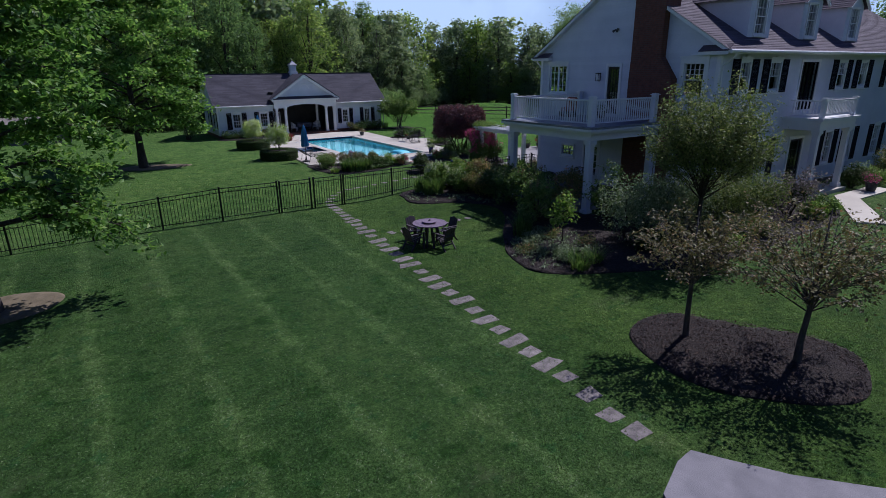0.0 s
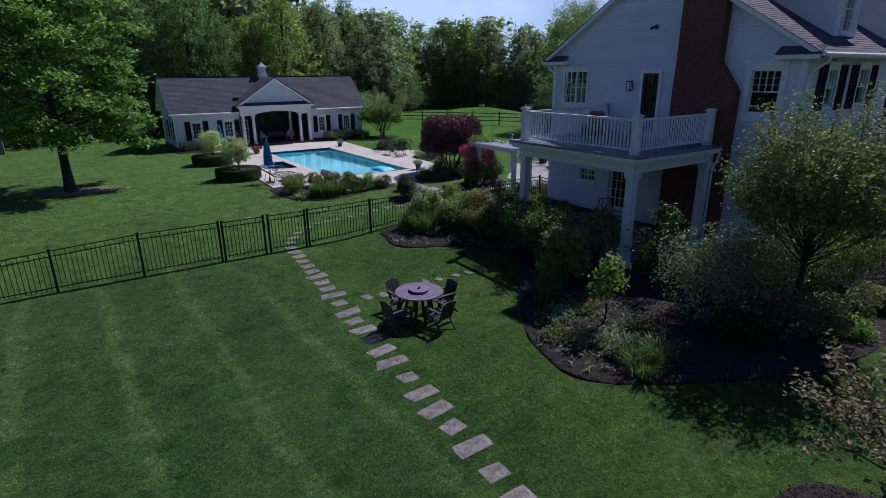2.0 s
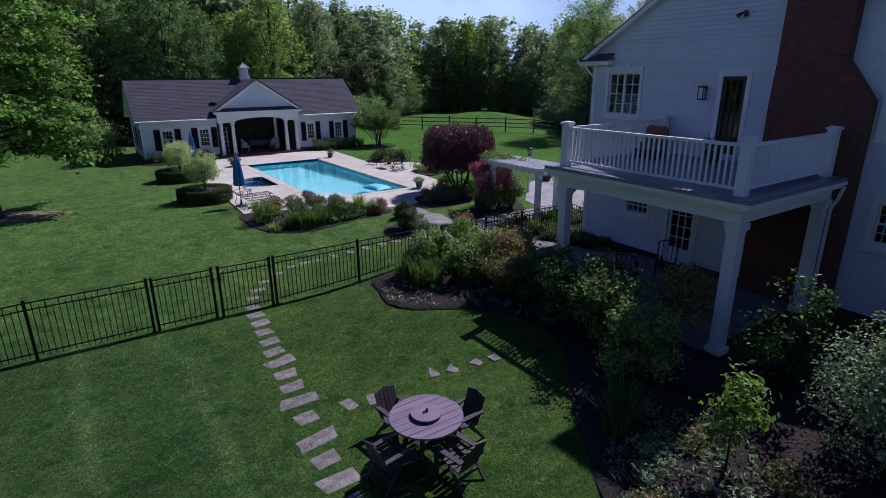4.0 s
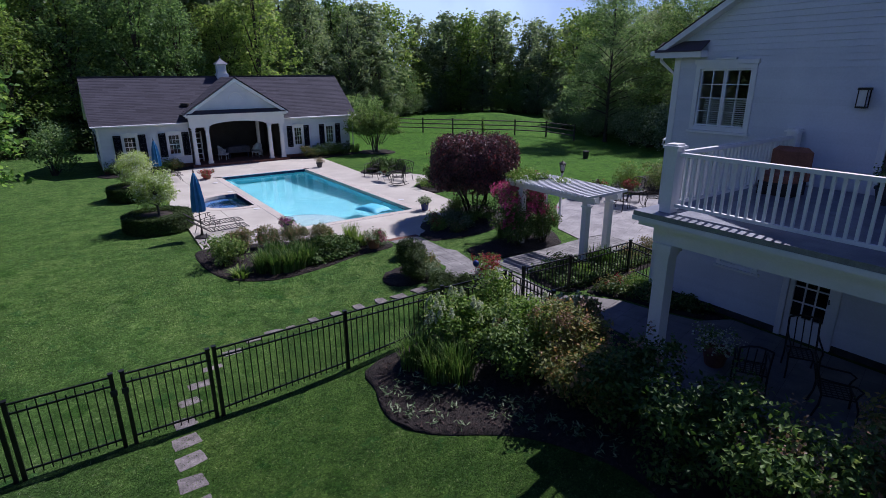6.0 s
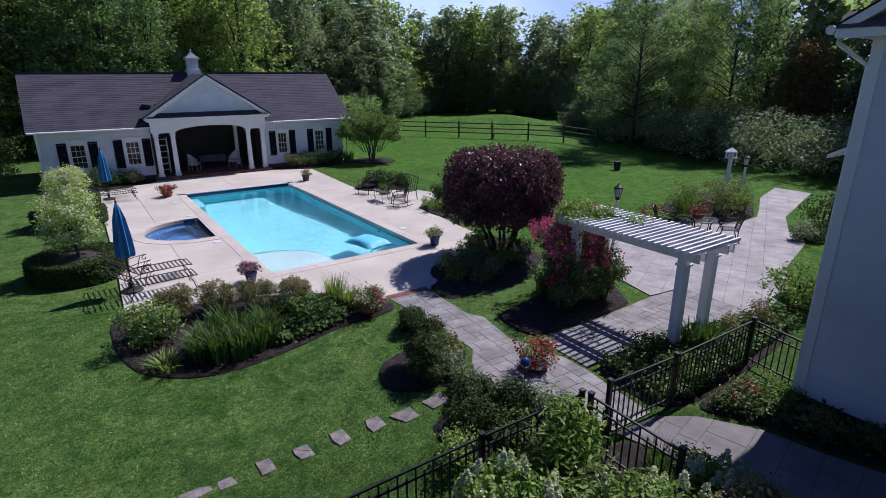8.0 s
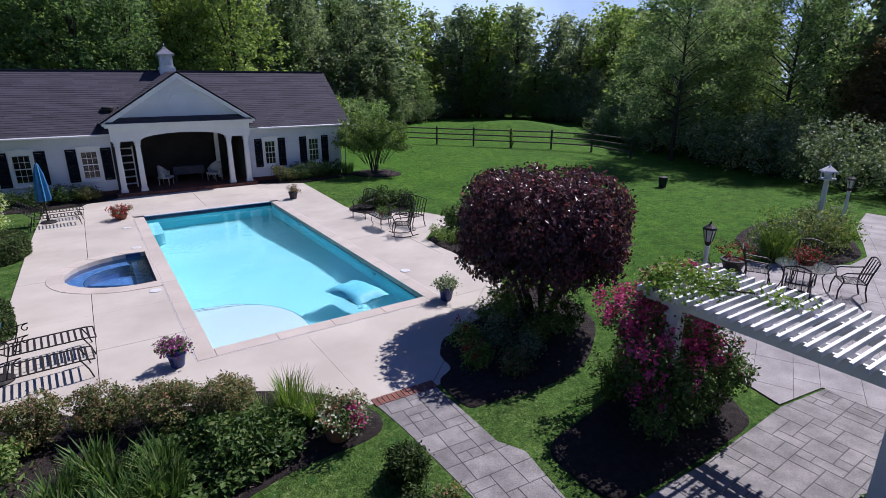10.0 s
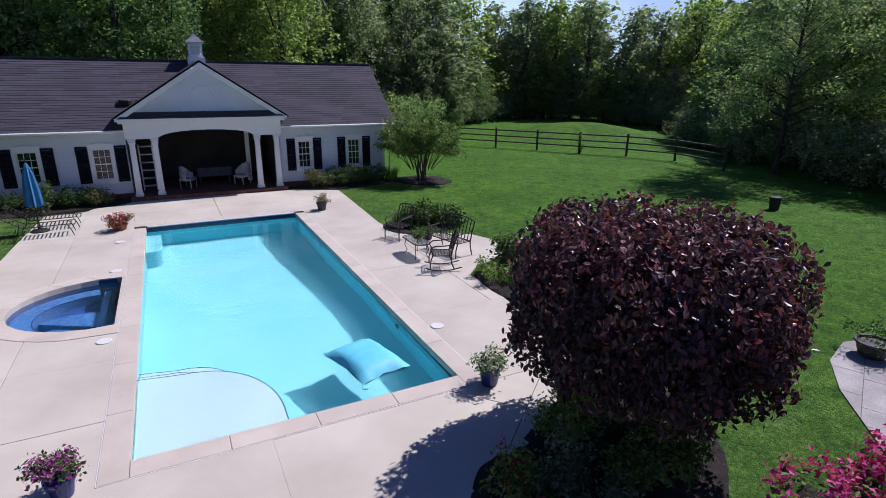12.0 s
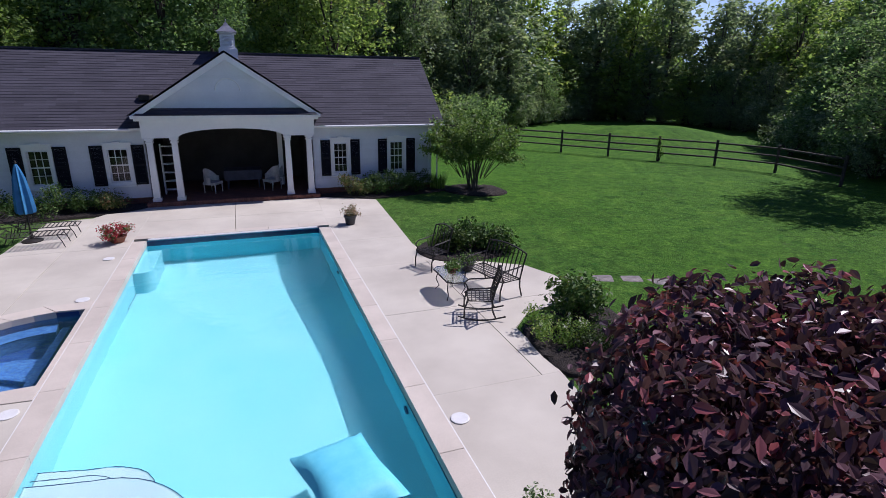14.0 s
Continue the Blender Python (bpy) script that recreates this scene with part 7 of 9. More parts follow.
for p, q in zip(RF, RF[1:] + [None]):
    z = lawn_z(*p)
    wpart("post", Shape().tube([(p[0], p[1], z - 0.2), (p[0], p[1], z + 1.45)], 0.075, 6), GREY_WOOD, rail_fence)
    if q:
        zq = lawn_z(*q)
        for h in (0.48, 0.88, 1.28):
            wpart("rail", Shape().tube([(p[0], p[1], z + h), (q[0], q[1], zq + h)], [0.055, 0.05], 5), GREY_WOOD, rail_fence)


# ---- stepping stones ----
def stone(x, y, w, d, turn, seed, name="stepping_stone"):
    rng = random.Random(seed)
    ca, sa = math.cos(radians(turn)), math.sin(radians(turn))
    o, skew, taper, worn = [], rng.uniform(-0.12, 0.12), rng.uniform(-0.10, 0.10), 0.08 if y < 25.5 else 0.2
    for u, v in ((-1, -0.93), (-0.95, -1), (-0.1, -1.02), (0.95, -1), (1, -0.93), (1.02, 0.1), (1, 0.93), (0.95, 1), (0.1, 1.02), (-0.95, 1), (-1, 0.93), (-1.02, 0)):
        px, py = (u * (1 + taper * v) + skew * v) * w / 2 * rng.uniform(1.04 - worn, 1.04), v * (1 + taper * u) * d / 2 * rng.uniform(1.04 - worn, 1.05)
        o.append((ca * px - sa * py, sa * px + ca * py))
    ob = thing(name, x, y, lawn_z(x, y), 0, "flat grey-brown stepping stone set in the lawn", "stepping stone", "stepping stones")
    part("slab", Shape().slab(o, -0.08, 0.004, 0.004), STONE, ob)


way = [(8.17, 7.05, 0), (8.15, 7.6, 0), (8.31, 8.25, 0), (8.4, 8.95, 0), (8.43, 9.5, 1), (8.48, 10.08, 0), (8.52, 10.66, 1), (8.6, 11.28, 0), (8.62, 11.88, 1), (8.74, 12.5, 0), (8.84, 13.2, 1), (8.86, 13.82, 0), (8.9, 14.42, 1), (8.97, 15.02, 1), (9.03, 15.68, 0),
       (9.06, 16.42, 1), (9.12, 17.0, 1), (9.2, 17.62, 0), (9.25, 18.2, 1), (9.28, 18.78, 0), (9.36, 19.35, 1), (9.42, 20.05, 0), (9.5, 20.65, 1), (9.56, 21.2, 0), (9.6, 21.75, 0), (9.68, 22.33, 1), (9.7, 22.85, 0), (9.78, 23.4, 0), (9.82, 23.98, 0), (9.9, 24.55, 0),
       (9.93, 25.1, 0), (10.0, 25.68, 0), (10.2, 26.38, 0), (10.49, 26.88, 0), (10.85, 27.4, 0), (11.35, 27.8, 0), (11.9, 28.1, 0), (12.42, 28.2, 0), (12.95, 28.15, 0), (13.47, 28.07, 0), (14.05, 27.98, 0), (14.63, 27.92, 0), (15.22, 27.84, 0), (15.75, 27.7, 1), (16.38, 27.72, 1)]
for k, (x, y, big) in enumerate(way):
    stone(x, y, (0.66 if big else 0.42) * (0.9 + 0.2 * random.Random(k).random()), 0.34, 3 + random.Random(k + 99).uniform(-7, 7), k)
for k, (x, y) in enumerate(((13.55, 19.58), (13.15, 19.71), (12.6, 19.85), (12.2, 19.98), (10.72, 19.9), (10.25, 20.0))):
    stone(x, y, 0.36, 0.24, 20 * k, 200 + k)
for k, (x, y) in enumerate(((26.0, 41.63), (26.7, 41.5), (27.35, 41.25), (27.9, 40.85), (28.4, 38.0), (27.7, 36.9))):
    stone(x, y, 0.5, 0.42, -20, 300 + k)

# ---- paved garden walks ----
GARDEN_WALK_LINE = [(17.73, 32.03), (17.8, 31.2), (17.82, 30.66), (17.86, 28.75), (17.5, 28.3), (17.24, 27.8), (17.22, 27.3), (17.5, 27.0), (17.95, 26.72), (18.1, 26.3), (18.05, 25.4), (18.95, 25.36), (19.05, 26.3), (19.14, 26.85), (19.14, 27.4), (19.0, 28.1), (18.78, 28.67), (19.0, 29.8), (18.8, 30.2), (18.82, 30.9), (18.84, 31.93)]
paved("garden_walk", ashlar(GARDEN_WALK_LINE, 86, 0.19, 0.010, 5),
      PAVER, -0.12, 0.004, "grey stamped-stone garden walk", "walk", "paver", 0.004, GARDEN_WALK_LINE)
PERGOLA_WALK_LINE = [(19.22, 26.95), (21.0, 26.98), (23.0, 26.6), (24.3, 26.2), (24.4, 28.2), (23.2, 28.35), (21.0, 28.25), (19.28, 28.3)]
paved("pergola_walk", ashlar(PERGOLA_WALK_LINE, 2, 0.20, 0.010, 6), PAVER, -0.12, 0.003, "grey stamped-stone walk under the pergola", "walk", "paver", 0.004, PERGOLA_WALK_LINE)
REAR_PATIO_LINE = [(24.31, 26.2), (26.5, 26.6), (28.2, 27.4), (31.4, 28.2), (32.4, 29.2), (34.4, 30.2), (37.2, 30.9), (40.0, 31.6), (40.0, 33.2), (37.1, 32.5), (35.0, 31.5), (33.5, 30.85), (32.2, 30.8), (31.0, 31.6), (29.8, 32.7), (28.9, 33.1), (28.1, 33.3), (27.1, 33.0), (26.2, 32.35), (24.8, 30.9), (23.6, 29.7), (23.25, 28.4), (24.4, 28.25)]
paved("rear_patio", courses(REAR_PATIO_LINE, 25, 0.62, 0.85, 0.006, 7),
      PATIO_PALE, -0.12, 0.0, "pale grey stamped-stone patio behind the house", "patio", "paver", 0.004, REAR_PATIO_LINE)
edging = thing("brick_edging", 18.3, 32.05, 0, 0, "row of red bricks where the walk meets the pool deck", "brick edging")
for k in range(13):
    part("brick", Shape().box(-0.58 + k * 0.09, -0.505 + k * 0.09, -0.12, 0.10, -0.06, 0.012), BRICK_PIECE, edging).rotation_euler[2] = radians(-2)

# ---- pergola ----
pg = thing("pergola", 21.76, 27.9, 0, 0, "white pergola with slatted top beside climbing roses", "pergola")
for x in (-0.5, 0.5):
    for y in (-1.42, 1.3):
        part("post", Shape().box(x - 0.09, x + 0.09, y - 0.09, y + 0.09, -0.05, 1.93).box(x - 0.12, x + 0.12, y - 0.12, y + 0.12, 1.78, 1.82), WHITE, pg, "square white post")
    for dx in (-0.11, 0.095):
        part("beam", Shape().box(x + dx - 0.02, x + dx + 0.02, -1.78, 1.8, 1.932, 2.11), WHITE, pg)
for k in range(24):
    y = -1.72 + k * 0.1495
    part("slat", Shape().box(-0.88, 0.88, y - 0.022, y + 0.022, 2.112, 2.19), WHITE, pg)


# ---- lamp posts and bird house ----
def lamp_post(x, y, h, label):
    ob = thing("lamp_post", x, y, 0, 0, label, "lamp post", "garden lamps")
    part("post", Shape().lathe([(0.075, -0.05), (0.075, 0.1), (0.05, 0.16), (0.045, h - 0.5), (0.055, h - 0.46)], 10), WHITE, ob, "round white post")
    s = Shape().lathe([(0.03, h - 0.46), (0.06, h - 0.42), (0.075, h - 0.36)], 8)
    for k in range(6):
        a = 2 * math.pi * k / 6
        s.tube([(0.075 * math.cos(a), 0.075 * math.sin(a), h - 0.36), (0.12 * math.cos(a), 0.12 * math.sin(a), h - 0.10)], 0.009, 4)
    part("cage", s, IRON, ob, "black lantern frame")
    part("glass", Shape().lathe([(0.066, h - 0.355), (0.108, h - 0.105)], 6), LAMP_GLASS, ob)
    part("cap", Shape().lathe([(0.15, h - 0.10), (0.13, h - 0.06), (0.06, h - 0.01), (0.02, h + 0.02), (0.012, h + 0.07)], 8), IRON, ob, "black lantern cap")


lamp_post(25.0, 31.0, 2.2, "black lantern on a round white post")
lamp_post(34.1, 31.9, 2.2, "black lantern on a round white post in the flower bed")
bh = thing("bird_house", 34.2, 32.6, 0, 0, "white bird house on a tall square post", "bird house")
part("post", Shape().box(-0.06, 0.06, -0.06, 0.06, -0.05, 2.0), WHITE, bh)
part("floor", Shape().box(-0.19, 0.19, -0.19, 0.19, 2.002, 2.04), WHITE, bh)
for a in range(4):
    sx, sy = ((-1, -1), (1, -1), (1, 1), (-1, 1))[a]
    part("corner_post", Shape().box(sx * 0.14 - 0.02, sx * 0.14 + 0.02, sy * 0.14 - 0.02, sy * 0.14 + 0.02, 2.042, 2.24), WHITE, bh)
part("core", Shape().box(-0.08, 0.08, -0.08, 0.08, 2.042, 2.238), WHITE, bh)
part("roof", Shape().lathe([(0.29, 2.24), (0.26, 2.28), (0.03, 2.44), (0.01, 2.5)], 4), WHITE, bh)


# ---- lawn table with chairs ----
TZ = lawn_z(10.68, 17.9)
TH = 0.80
rt_ = thing("round_table", 10.68, 17.90, TZ, 0, "round plum-stained plank table on the lawn", "table")
R = 0.60
disc = arc(0, 0, R, R, 0, 360 - 360 / 40, 39)
for k in range(8):
    y0, y1 = -R + k * 0.15 + 0.004, -R + (k + 1) * 0.15 - 0.004
    p = clip(clip(disc, 0, 1, y1), 0, -1, -y0)
    if len(p) > 2:
        part("board", Shape().slab(p, TH - 0.032, TH, 0.004), TABLE_WOOD, rt_)
part("apron", Shape().box(-0.45, 0.45, -0.04, 0.04, TH - 0.1, TH - 0.034).box(-0.04, 0.04, -0.45, 0.45, TH - 0.1, TH - 0.034), CHAIR_WOOD, rt_)
for k in range(4):
    a = radians(45 + 90 * k)
    part("leg", Shape().tube([(0.42 * math.cos(a), 0.42 * math.sin(a), 0), (0.26 * math.cos(a), 0.26 * math.sin(a), TH - 0.1)], 0.04, 4), CHAIR_WOOD, rt_)
ls = thing("lazy_susan", 10.68, 17.90, TZ + TH + 0.002, 0, "round plum turntable standing on the table", "turntable")
part("disc", Shape().lathe([(0.12, 0), (0.12, 0.03), (0.25, 0.032), (0.25, 0.06)], 28), TABLE_WOOD, ls)
part("peg", Shape().box(-0.05, 0.03, -0.02, 0.02, 0.062, 0.085).box(0.01, 0.03, -0.02, 0.02, 0.085, 0.12), CHAIR_WOOD, ls)


def adirondack(x, y, turn, first=[None]):
    if first[0] is not None:
        return copy_thing(first[0], pose(x, y, lawn_z(x, y), 0, 0, turn))
    ob = thing("garden_chair", x, y, lawn_z(x, y), turn, "dark plum slatted garden chair at the round table", "chair", "chairs round the lawn table")
    ob.scale = (0.84, 0.84, 0.80)
    first[0] = ob
    for k in range(5):
        yy = -0.24 + k * 0.115
        part("seat_slat", Shape().box(-0.26, 0.26, yy, yy + 0.095, 0.50 - 0.02 * k, 0.522 - 0.02 * k), CHAIR_WOOD, ob)
    for k in range(5):
        xx = -0.25 + k * 0.102
        h = 1.06 - 0.03 * abs(k - 2)
        i = Shape()
        i.v = [(xx, 0.30, 0.40), (xx + 0.09, 0.30, 0.40), (xx + 0.09, 0.50, h), (xx, 0.50, h), (xx, 0.322, 0.395), (xx + 0.09, 0.322, 0.395), (xx + 0.09, 0.522, h - 0.005), (xx, 0.522, h - 0.005)]
        i.f = [(0, 1, 2, 3), (7, 6, 5, 4), (0, 3, 7, 4), (1, 5, 6, 2), (3, 2, 6, 7), (0, 4, 5, 1)]
        part("back_slat", i, CHAIR_WOOD, ob)
    part("back_rail", Shape().box(-0.28, 0.28, 0.40, 0.425, 0.62, 0.69), CHAIR_WOOD, ob)
    for sx in (-1, 1):
        part("arm", Shape().slab([(sx * 0.27 - 0.06, -0.30), (sx * 0.27 + 0.06, -0.30), (sx * 0.27 + 0.06, 0.40), (sx * 0.27 - 0.03, 0.44)], 0.70, 0.722), CHAIR_WOOD, ob)
        part("leg", Shape().box(sx * 0.29 - 0.02, sx * 0.29 + 0.02, -0.26, -0.17, 0, 0.698), CHAIR_WOOD, ob)
        part("leg", Shape().tube([(sx * 0.29, 0.46, 0), (sx * 0.29, 0.10, 0.52), (sx * 0.29, 0.34, 0.70)], 0.032, 4), CHAIR_WOOD, ob)
    part("stretcher", Shape().box(-0.28, 0.28, 0.28, 0.31, 0.2, 0.26), CHAIR_WOOD, ob)
    return ob


for ang in (100, 4, 190, 281):
    a = radians(ang)
    adirondack(10.68 + 0.66 * math.cos(a), 17.90 + 0.66 * math.sin(a), ang - 90)


# ---- umbrellas and loungers ----
def umbrella(x, y, h, seed):
    ob = thing("patio_umbrella", x, y, 0, seed * 40, "closed blue patio umbrella on a dark pole", "umbrella", "closed umbrellas")
    part("base", Shape().lathe([(0.26, 0.0), (0.26, 0.03), (0.2, 0.06), (0.05, 0.09), (0.035, 0.3)], 18), IRON, ob, "round iron base")
    part("pole", Shape().tube([(0, 0, 0.05), (0, 0, h)], 0.021, 8), IRON, ob)
    fold = lambda k, s: 1.0 + (0.30 if s % 2 else -0.22) * (1.0 if k < 4 else 0.3)
    part("canopy", Shape().lathe([(0.17, h - 1.38), (0.19, h - 1.30), (0.17, h - 0.9), (0.12, h - 0.4), (0.07, h - 0.12), (0.03, h - 0.02)], 16, (0, 0, 0), fold), BLUE_CLOTH, ob, "folded blue cloth")
    part("finial", Shape().lathe([(0.012, h - 0.02), (0.028, h + 0.02), (0.02, h + 0.06), (0.005, h + 0.1)], 8), IRON, ob)


umbrella(12.52, 36.24, 2.32, 1)
umbrella(12.92, 49.0, 2.2, 2)


def lounger(x, y, turn, first=[None]):
    """A slatted iron sun lounger, its head towards -x."""
    if first[0] is not None:
        return copy_thing(first[0], pose(x, y, 0, 0, 0, turn))
    ob = thing("sun_lounger", x, y, 0, turn, "dark wrought-iron sun lounger with flat slats", "sun lounger", "iron sun loungers")
    first[0] = ob
    z = 0.36
    s = Shape()
    for sy in (-0.29, 0.29):
        s.tube([(-0.35, sy, z), (0.85, sy, z), (0.98, sy, z - 0.02)], 0.014, 5)
    s.tube([(0.98, -0.29, z - 0.02), (0.98, 0.29, z - 0.02)], 0.014, 5).tube([(-0.35, -0.29, z), (-0.35, 0.29, z)], 0.014, 5)
    part("frame", s, IRON, ob)
    for k in range(12):
        xx = -0.28 + k * 0.105
        part("slat", Shape().box(xx - 0.019, xx + 0.019, -0.28, 0.28, z + 0.004, z + 0.010), IRON, ob)
    s = Shape()
    for sy in (-0.29, 0.29):
        s.tube([(-0.35, sy, z), (-0.92, sy, z + 0.42)], 0.014, 5)
    s.tube([(-0.92, -0.29, z + 0.42), (-0.96, 0, z + 0.46), (-0.92, 0.29, z + 0.42)], 0.014, 5)
    part("backrest_frame", s, IRON, ob)
    for k in range(7):
        t = (k + 0.6) / 7
        xx, zz = -0.35 - 0.57 * t, z + 0.42 * t
        part("back_slat", Shape().tube([(xx, -0.28, zz), (xx, 0.28, zz)], 0.013, 4), IRON, ob)
    for sy in (-0.31, 0.31):
        spiral = [(-0.05 + (0.09 - 0.012 * k * 0.5) * math.cos(k * 0.6), sy, z + 0.24 + (0.09 - 0.006 * k) * math.sin(k * 0.6)) for k in range(12)]
        part("arm", Shape().tube([(-0.62, sy, z + 0.22), (-0.3, sy, z + 0.30), (0.0, sy, z + 0.33)] + spiral[3:], 0.011, 5).tube([(-0.25, sy, z), (-0.16, sy, z + 0.3)], 0.011, 5), IRON, ob, "scrolled armrest")
        for x0, x1 in ((-0.5, -0.62), (0.78, 0.92)):
            part("leg", Shape().tube([(x0, sy, z), (0.5 * (x0 + x1) + 0.02, sy, z * 0.5), (x1, sy, 0.0)], 0.013, 5), IRON, ob)
    return ob


for x, y, turn in ((13.0, 35.75, 4), (13.05, 36.72, 4), (13.0, 48.35, 3), (13.05, 49.3, 3)):
    lounger(x, y, turn)


# ---- wrought-iron seating ----
def iron_seat(name, x, y, turn, width, label, rocker=False, group="iron seats"):
    ob = thing(name, x, y, 0, turn, label, "bench" if width > 0.8 else "chair", group)
    w, z = width / 2, 0.42
    s = Shape().tube([(-w, -0.24, z), (w, -0.24, z), (w, 0.24, z), (-w, 0.24, z)], 0.018, 5, True)
    part("seat_frame", s, IRON, ob)
    n = max(4, round(width / 0.085))
    for k in range(1, n):
        u = -w + width * k / n
        part("seat_strap", Shape().box(u - 0.012, u + 0.012, -0.24, 0.24, z - 0.002, z + 0.004), IRON, ob)
    for k in range(1, 6):
        v = -0.24 + 0.08 * k
        part("seat_strap", Shape().box(-w, w, v - 0.010, v + 0.010, z + 0.0045, z + 0.009), IRON, ob)
    s = Shape()
    for sx in (-w, w):
        s.tube([(sx, 0.24, z), (sx, 0.30, z + 0.25), (sx, 0.40, z + 0.55)], 0.019, 5)
    s.tube([(-w, 0.40, z + 0.55), (-w * 0.5, 0.41, z + 0.60), (0, 0.41, z + 0.62), (w * 0.5, 0.41, z + 0.60), (w, 0.40, z + 0.55)], 0.019, 5)
    part("backrest_frame", s, IRON, ob)
    n = max(3, round(width / 0.13))
    for k in range(1, n):
        u = -w + width * k / n
        part("back_bar", Shape().tube([(u, 0.245, z + 0.02), (u, 0.30, z + 0.25), (u, 0.40, z + 0.57)], 0.013, 4), IRON, ob)
    for sx in (-w, w):
        part("arm", Shape().tube([(sx, 0.33, z + 0.3), (sx, 0.1, z + 0.27), (sx, -0.2, z + 0.25), (sx, -0.3, z + 0.18), (sx, -0.25, z + 0.1), (sx, -0.22, z)], 0.017, 5), IRON, ob)
        for y0, y1 in ((-0.24, -0.30), (0.24, 0.32)):
            part("leg", Shape().tube([(sx, y0, z), (sx, 0.5 * (y0 + y1) - 0.03, z * 0.55), (sx, y1, 0.06 if rocker else 0.0)], 0.018, 5), IRON, ob)
        if rocker:
            part("rocker", Shape().tube([(sx, -0.42, 0.09), (sx, -0.25, 0.035), (sx, 0.0, 0.012), (sx, 0.25, 0.03), (sx, 0.52, 0.10)], 0.017, 5), IRON, ob)
    return ob


iron_seat("garden_bench", 23.78, 41.6, -76, 1.27, "black wrought-iron bench with a strap seat beside the pool")
iron_seat("rocking_chair", 22.95, 40.45, -112, 0.55, "black wrought-iron rocking chair beside the pool", True)
iron_seat("garden_chair", 23.0, 43.5, -66, 0.6, "black wrought-iron armchair beside the pool")
ct = thing("coffee_table", 22.8, 41.7, 0, 90, "small glass-topped iron table with clipped corners beside the pool", "table")
CLIPPED = [(-0.55, -0.12), (-0.42, -0.24), (0.42, -0.24), (0.55, -0.12), (0.55, 0.12), (0.42, 0.24), (-0.42, 0.24), (-0.55, 0.12)]
part("tabletop", Shape().slab(CLIPPED, 0.455, 0.47), TABLE_GLASS, ct, "frosted glass top")
part("rim", Shape().tube([(x * 1.02, y * 1.03, 0.45) for x, y in CLIPPED], 0.013, 5, True), IRON, ct)
for sx in (-0.32, 0.32):
    for sy in (-0.17, 0.17):
        part("leg", Shape().tube([(sx, sy, 0.44), (sx * 1.15, sy * 1.2, 0.25), (sx * 0.95, sy * 0.9, 0.1), (sx * 1.2, sy * 1.25, 0.0)], 0.012, 5), IRON, ct)
gt_ = thing("patio_table", 28.8, 30.6, 0, 0, "round glass-topped iron dining table on the patio", "table")
part("tabletop", Shape().lathe([(0.62, 0.705), (0.62, 0.718)], 32), TABLE_GLASS, gt_, "round frosted glass top")
part("rim", Shape().tube([(x, y, 0.70) for x, y in arc(0, 0, 0.63, 0.63, 0, 345, 23)], 0.018, 5, True), IRON, gt_)
for k in range(4):
    a = radians(45 + 90 * k)
    part("leg", Shape().tube([(0.56 * math.cos(a), 0.56 * math.sin(a), 0.69), (0.42 * math.cos(a), 0.42 * math.sin(a), 0.4), (0.5 * math.cos(a), 0.5 * math.sin(a), 0.15), (0.6 * math.cos(a), 0.6 * math.sin(a), 0)], 0.014, 5), IRON, gt_)
for ang in (118, 20, -52, 196):
    a = radians(ang)
    iron_seat("patio_chair", 28.8 + 1.0 * math.cos(a), 30.6 + 1.0 * math.sin(a), ang - 90, 0.52, "black wrought-iron dining chair at the patio table", False, "chairs round the patio table")
for x, y, turn in ((19.0, 19.0, 30), (18.6, 20.2, 120), (19.9, 19.9, -60)):
    iron_seat("patio_chair", x, y, turn, 0.5, "black iron chair in the shade under the balcony", False, "chairs under the balcony")
cz = thing("cushion_chair", 20.3, 20.9, DZ + 0.002, -90, "rust-brown rounded lounge chair on the balcony", "chair")
part("backrest", Shape().slab(arc(0, 0, 0.36, 0.10, 0, 340, 17), 0.25, 0.86, 0.08), CLAY_POT, cz)
part("seat", Shape().slab(arc(0, -0.28, 0.34, 0.30, 0, 340, 17), 0.25, 0.42, 0.04), CLAY_POT, cz)
part("skirt", Shape().box(-0.3, 0.3, -0.5, 0.06, 0.0, 0.249), IRON, cz)


# ---- pots ----
def pot(x, y, r, h, pot_mat, leaf, flower, label, seed, z=0.0, green=0.4, fn=320, group="flower pots"):
    ob = thing("flower_pot", x, y, z, 0, label, "flower pot", group)
    part("pot", Shape().lathe([(r * 0.62, 0), (r * 0.7, 0.02), (r * 0.95, h * 0.85), (r * 1.05, h * 0.87), (r * 1.05, h), (r * 0.9, h), (r * 0.88, h * 0.85)], 18), pot_mat, ob)
    rng = random.Random(seed)
    lb = [(a, b, c + h * 0.9, d, e, f) for a, b, c, d, e, f in lobes_of(rng, r * 1.9, green, 6)]
    part("foliage", crown(lb, 500, 0.06, 0.03, seed, shell=0.4), leaf, ob)
    if flower:
        part("blossom", crown(lb, fn, 0.05, 0.045, seed + 1, clump=4, shell=0.85, up=0.8), flower, ob)
    return ob


pot(15.18, 48.2, 0.24, 0.18, CLAY_POT, L_SHRUB, F_ROSE, "low pot overflowing with red flowers on the pool deck", 1, green=0.38, fn=900)
pot(21.8, 48.2, 0.2, 0.3, GREY_POT, L_RUSSET, F_DUSTY, "dark pot of bronze leafy plants on the pool deck", 2, green=0.32, fn=160)
pot(15.24, 35.12, 0.165, 0.27, BLUE_POT, L_SHRUB, F_VIOLET, "blue glazed pot of violet petunias on the pool deck", 3, green=0.3, fn=420)
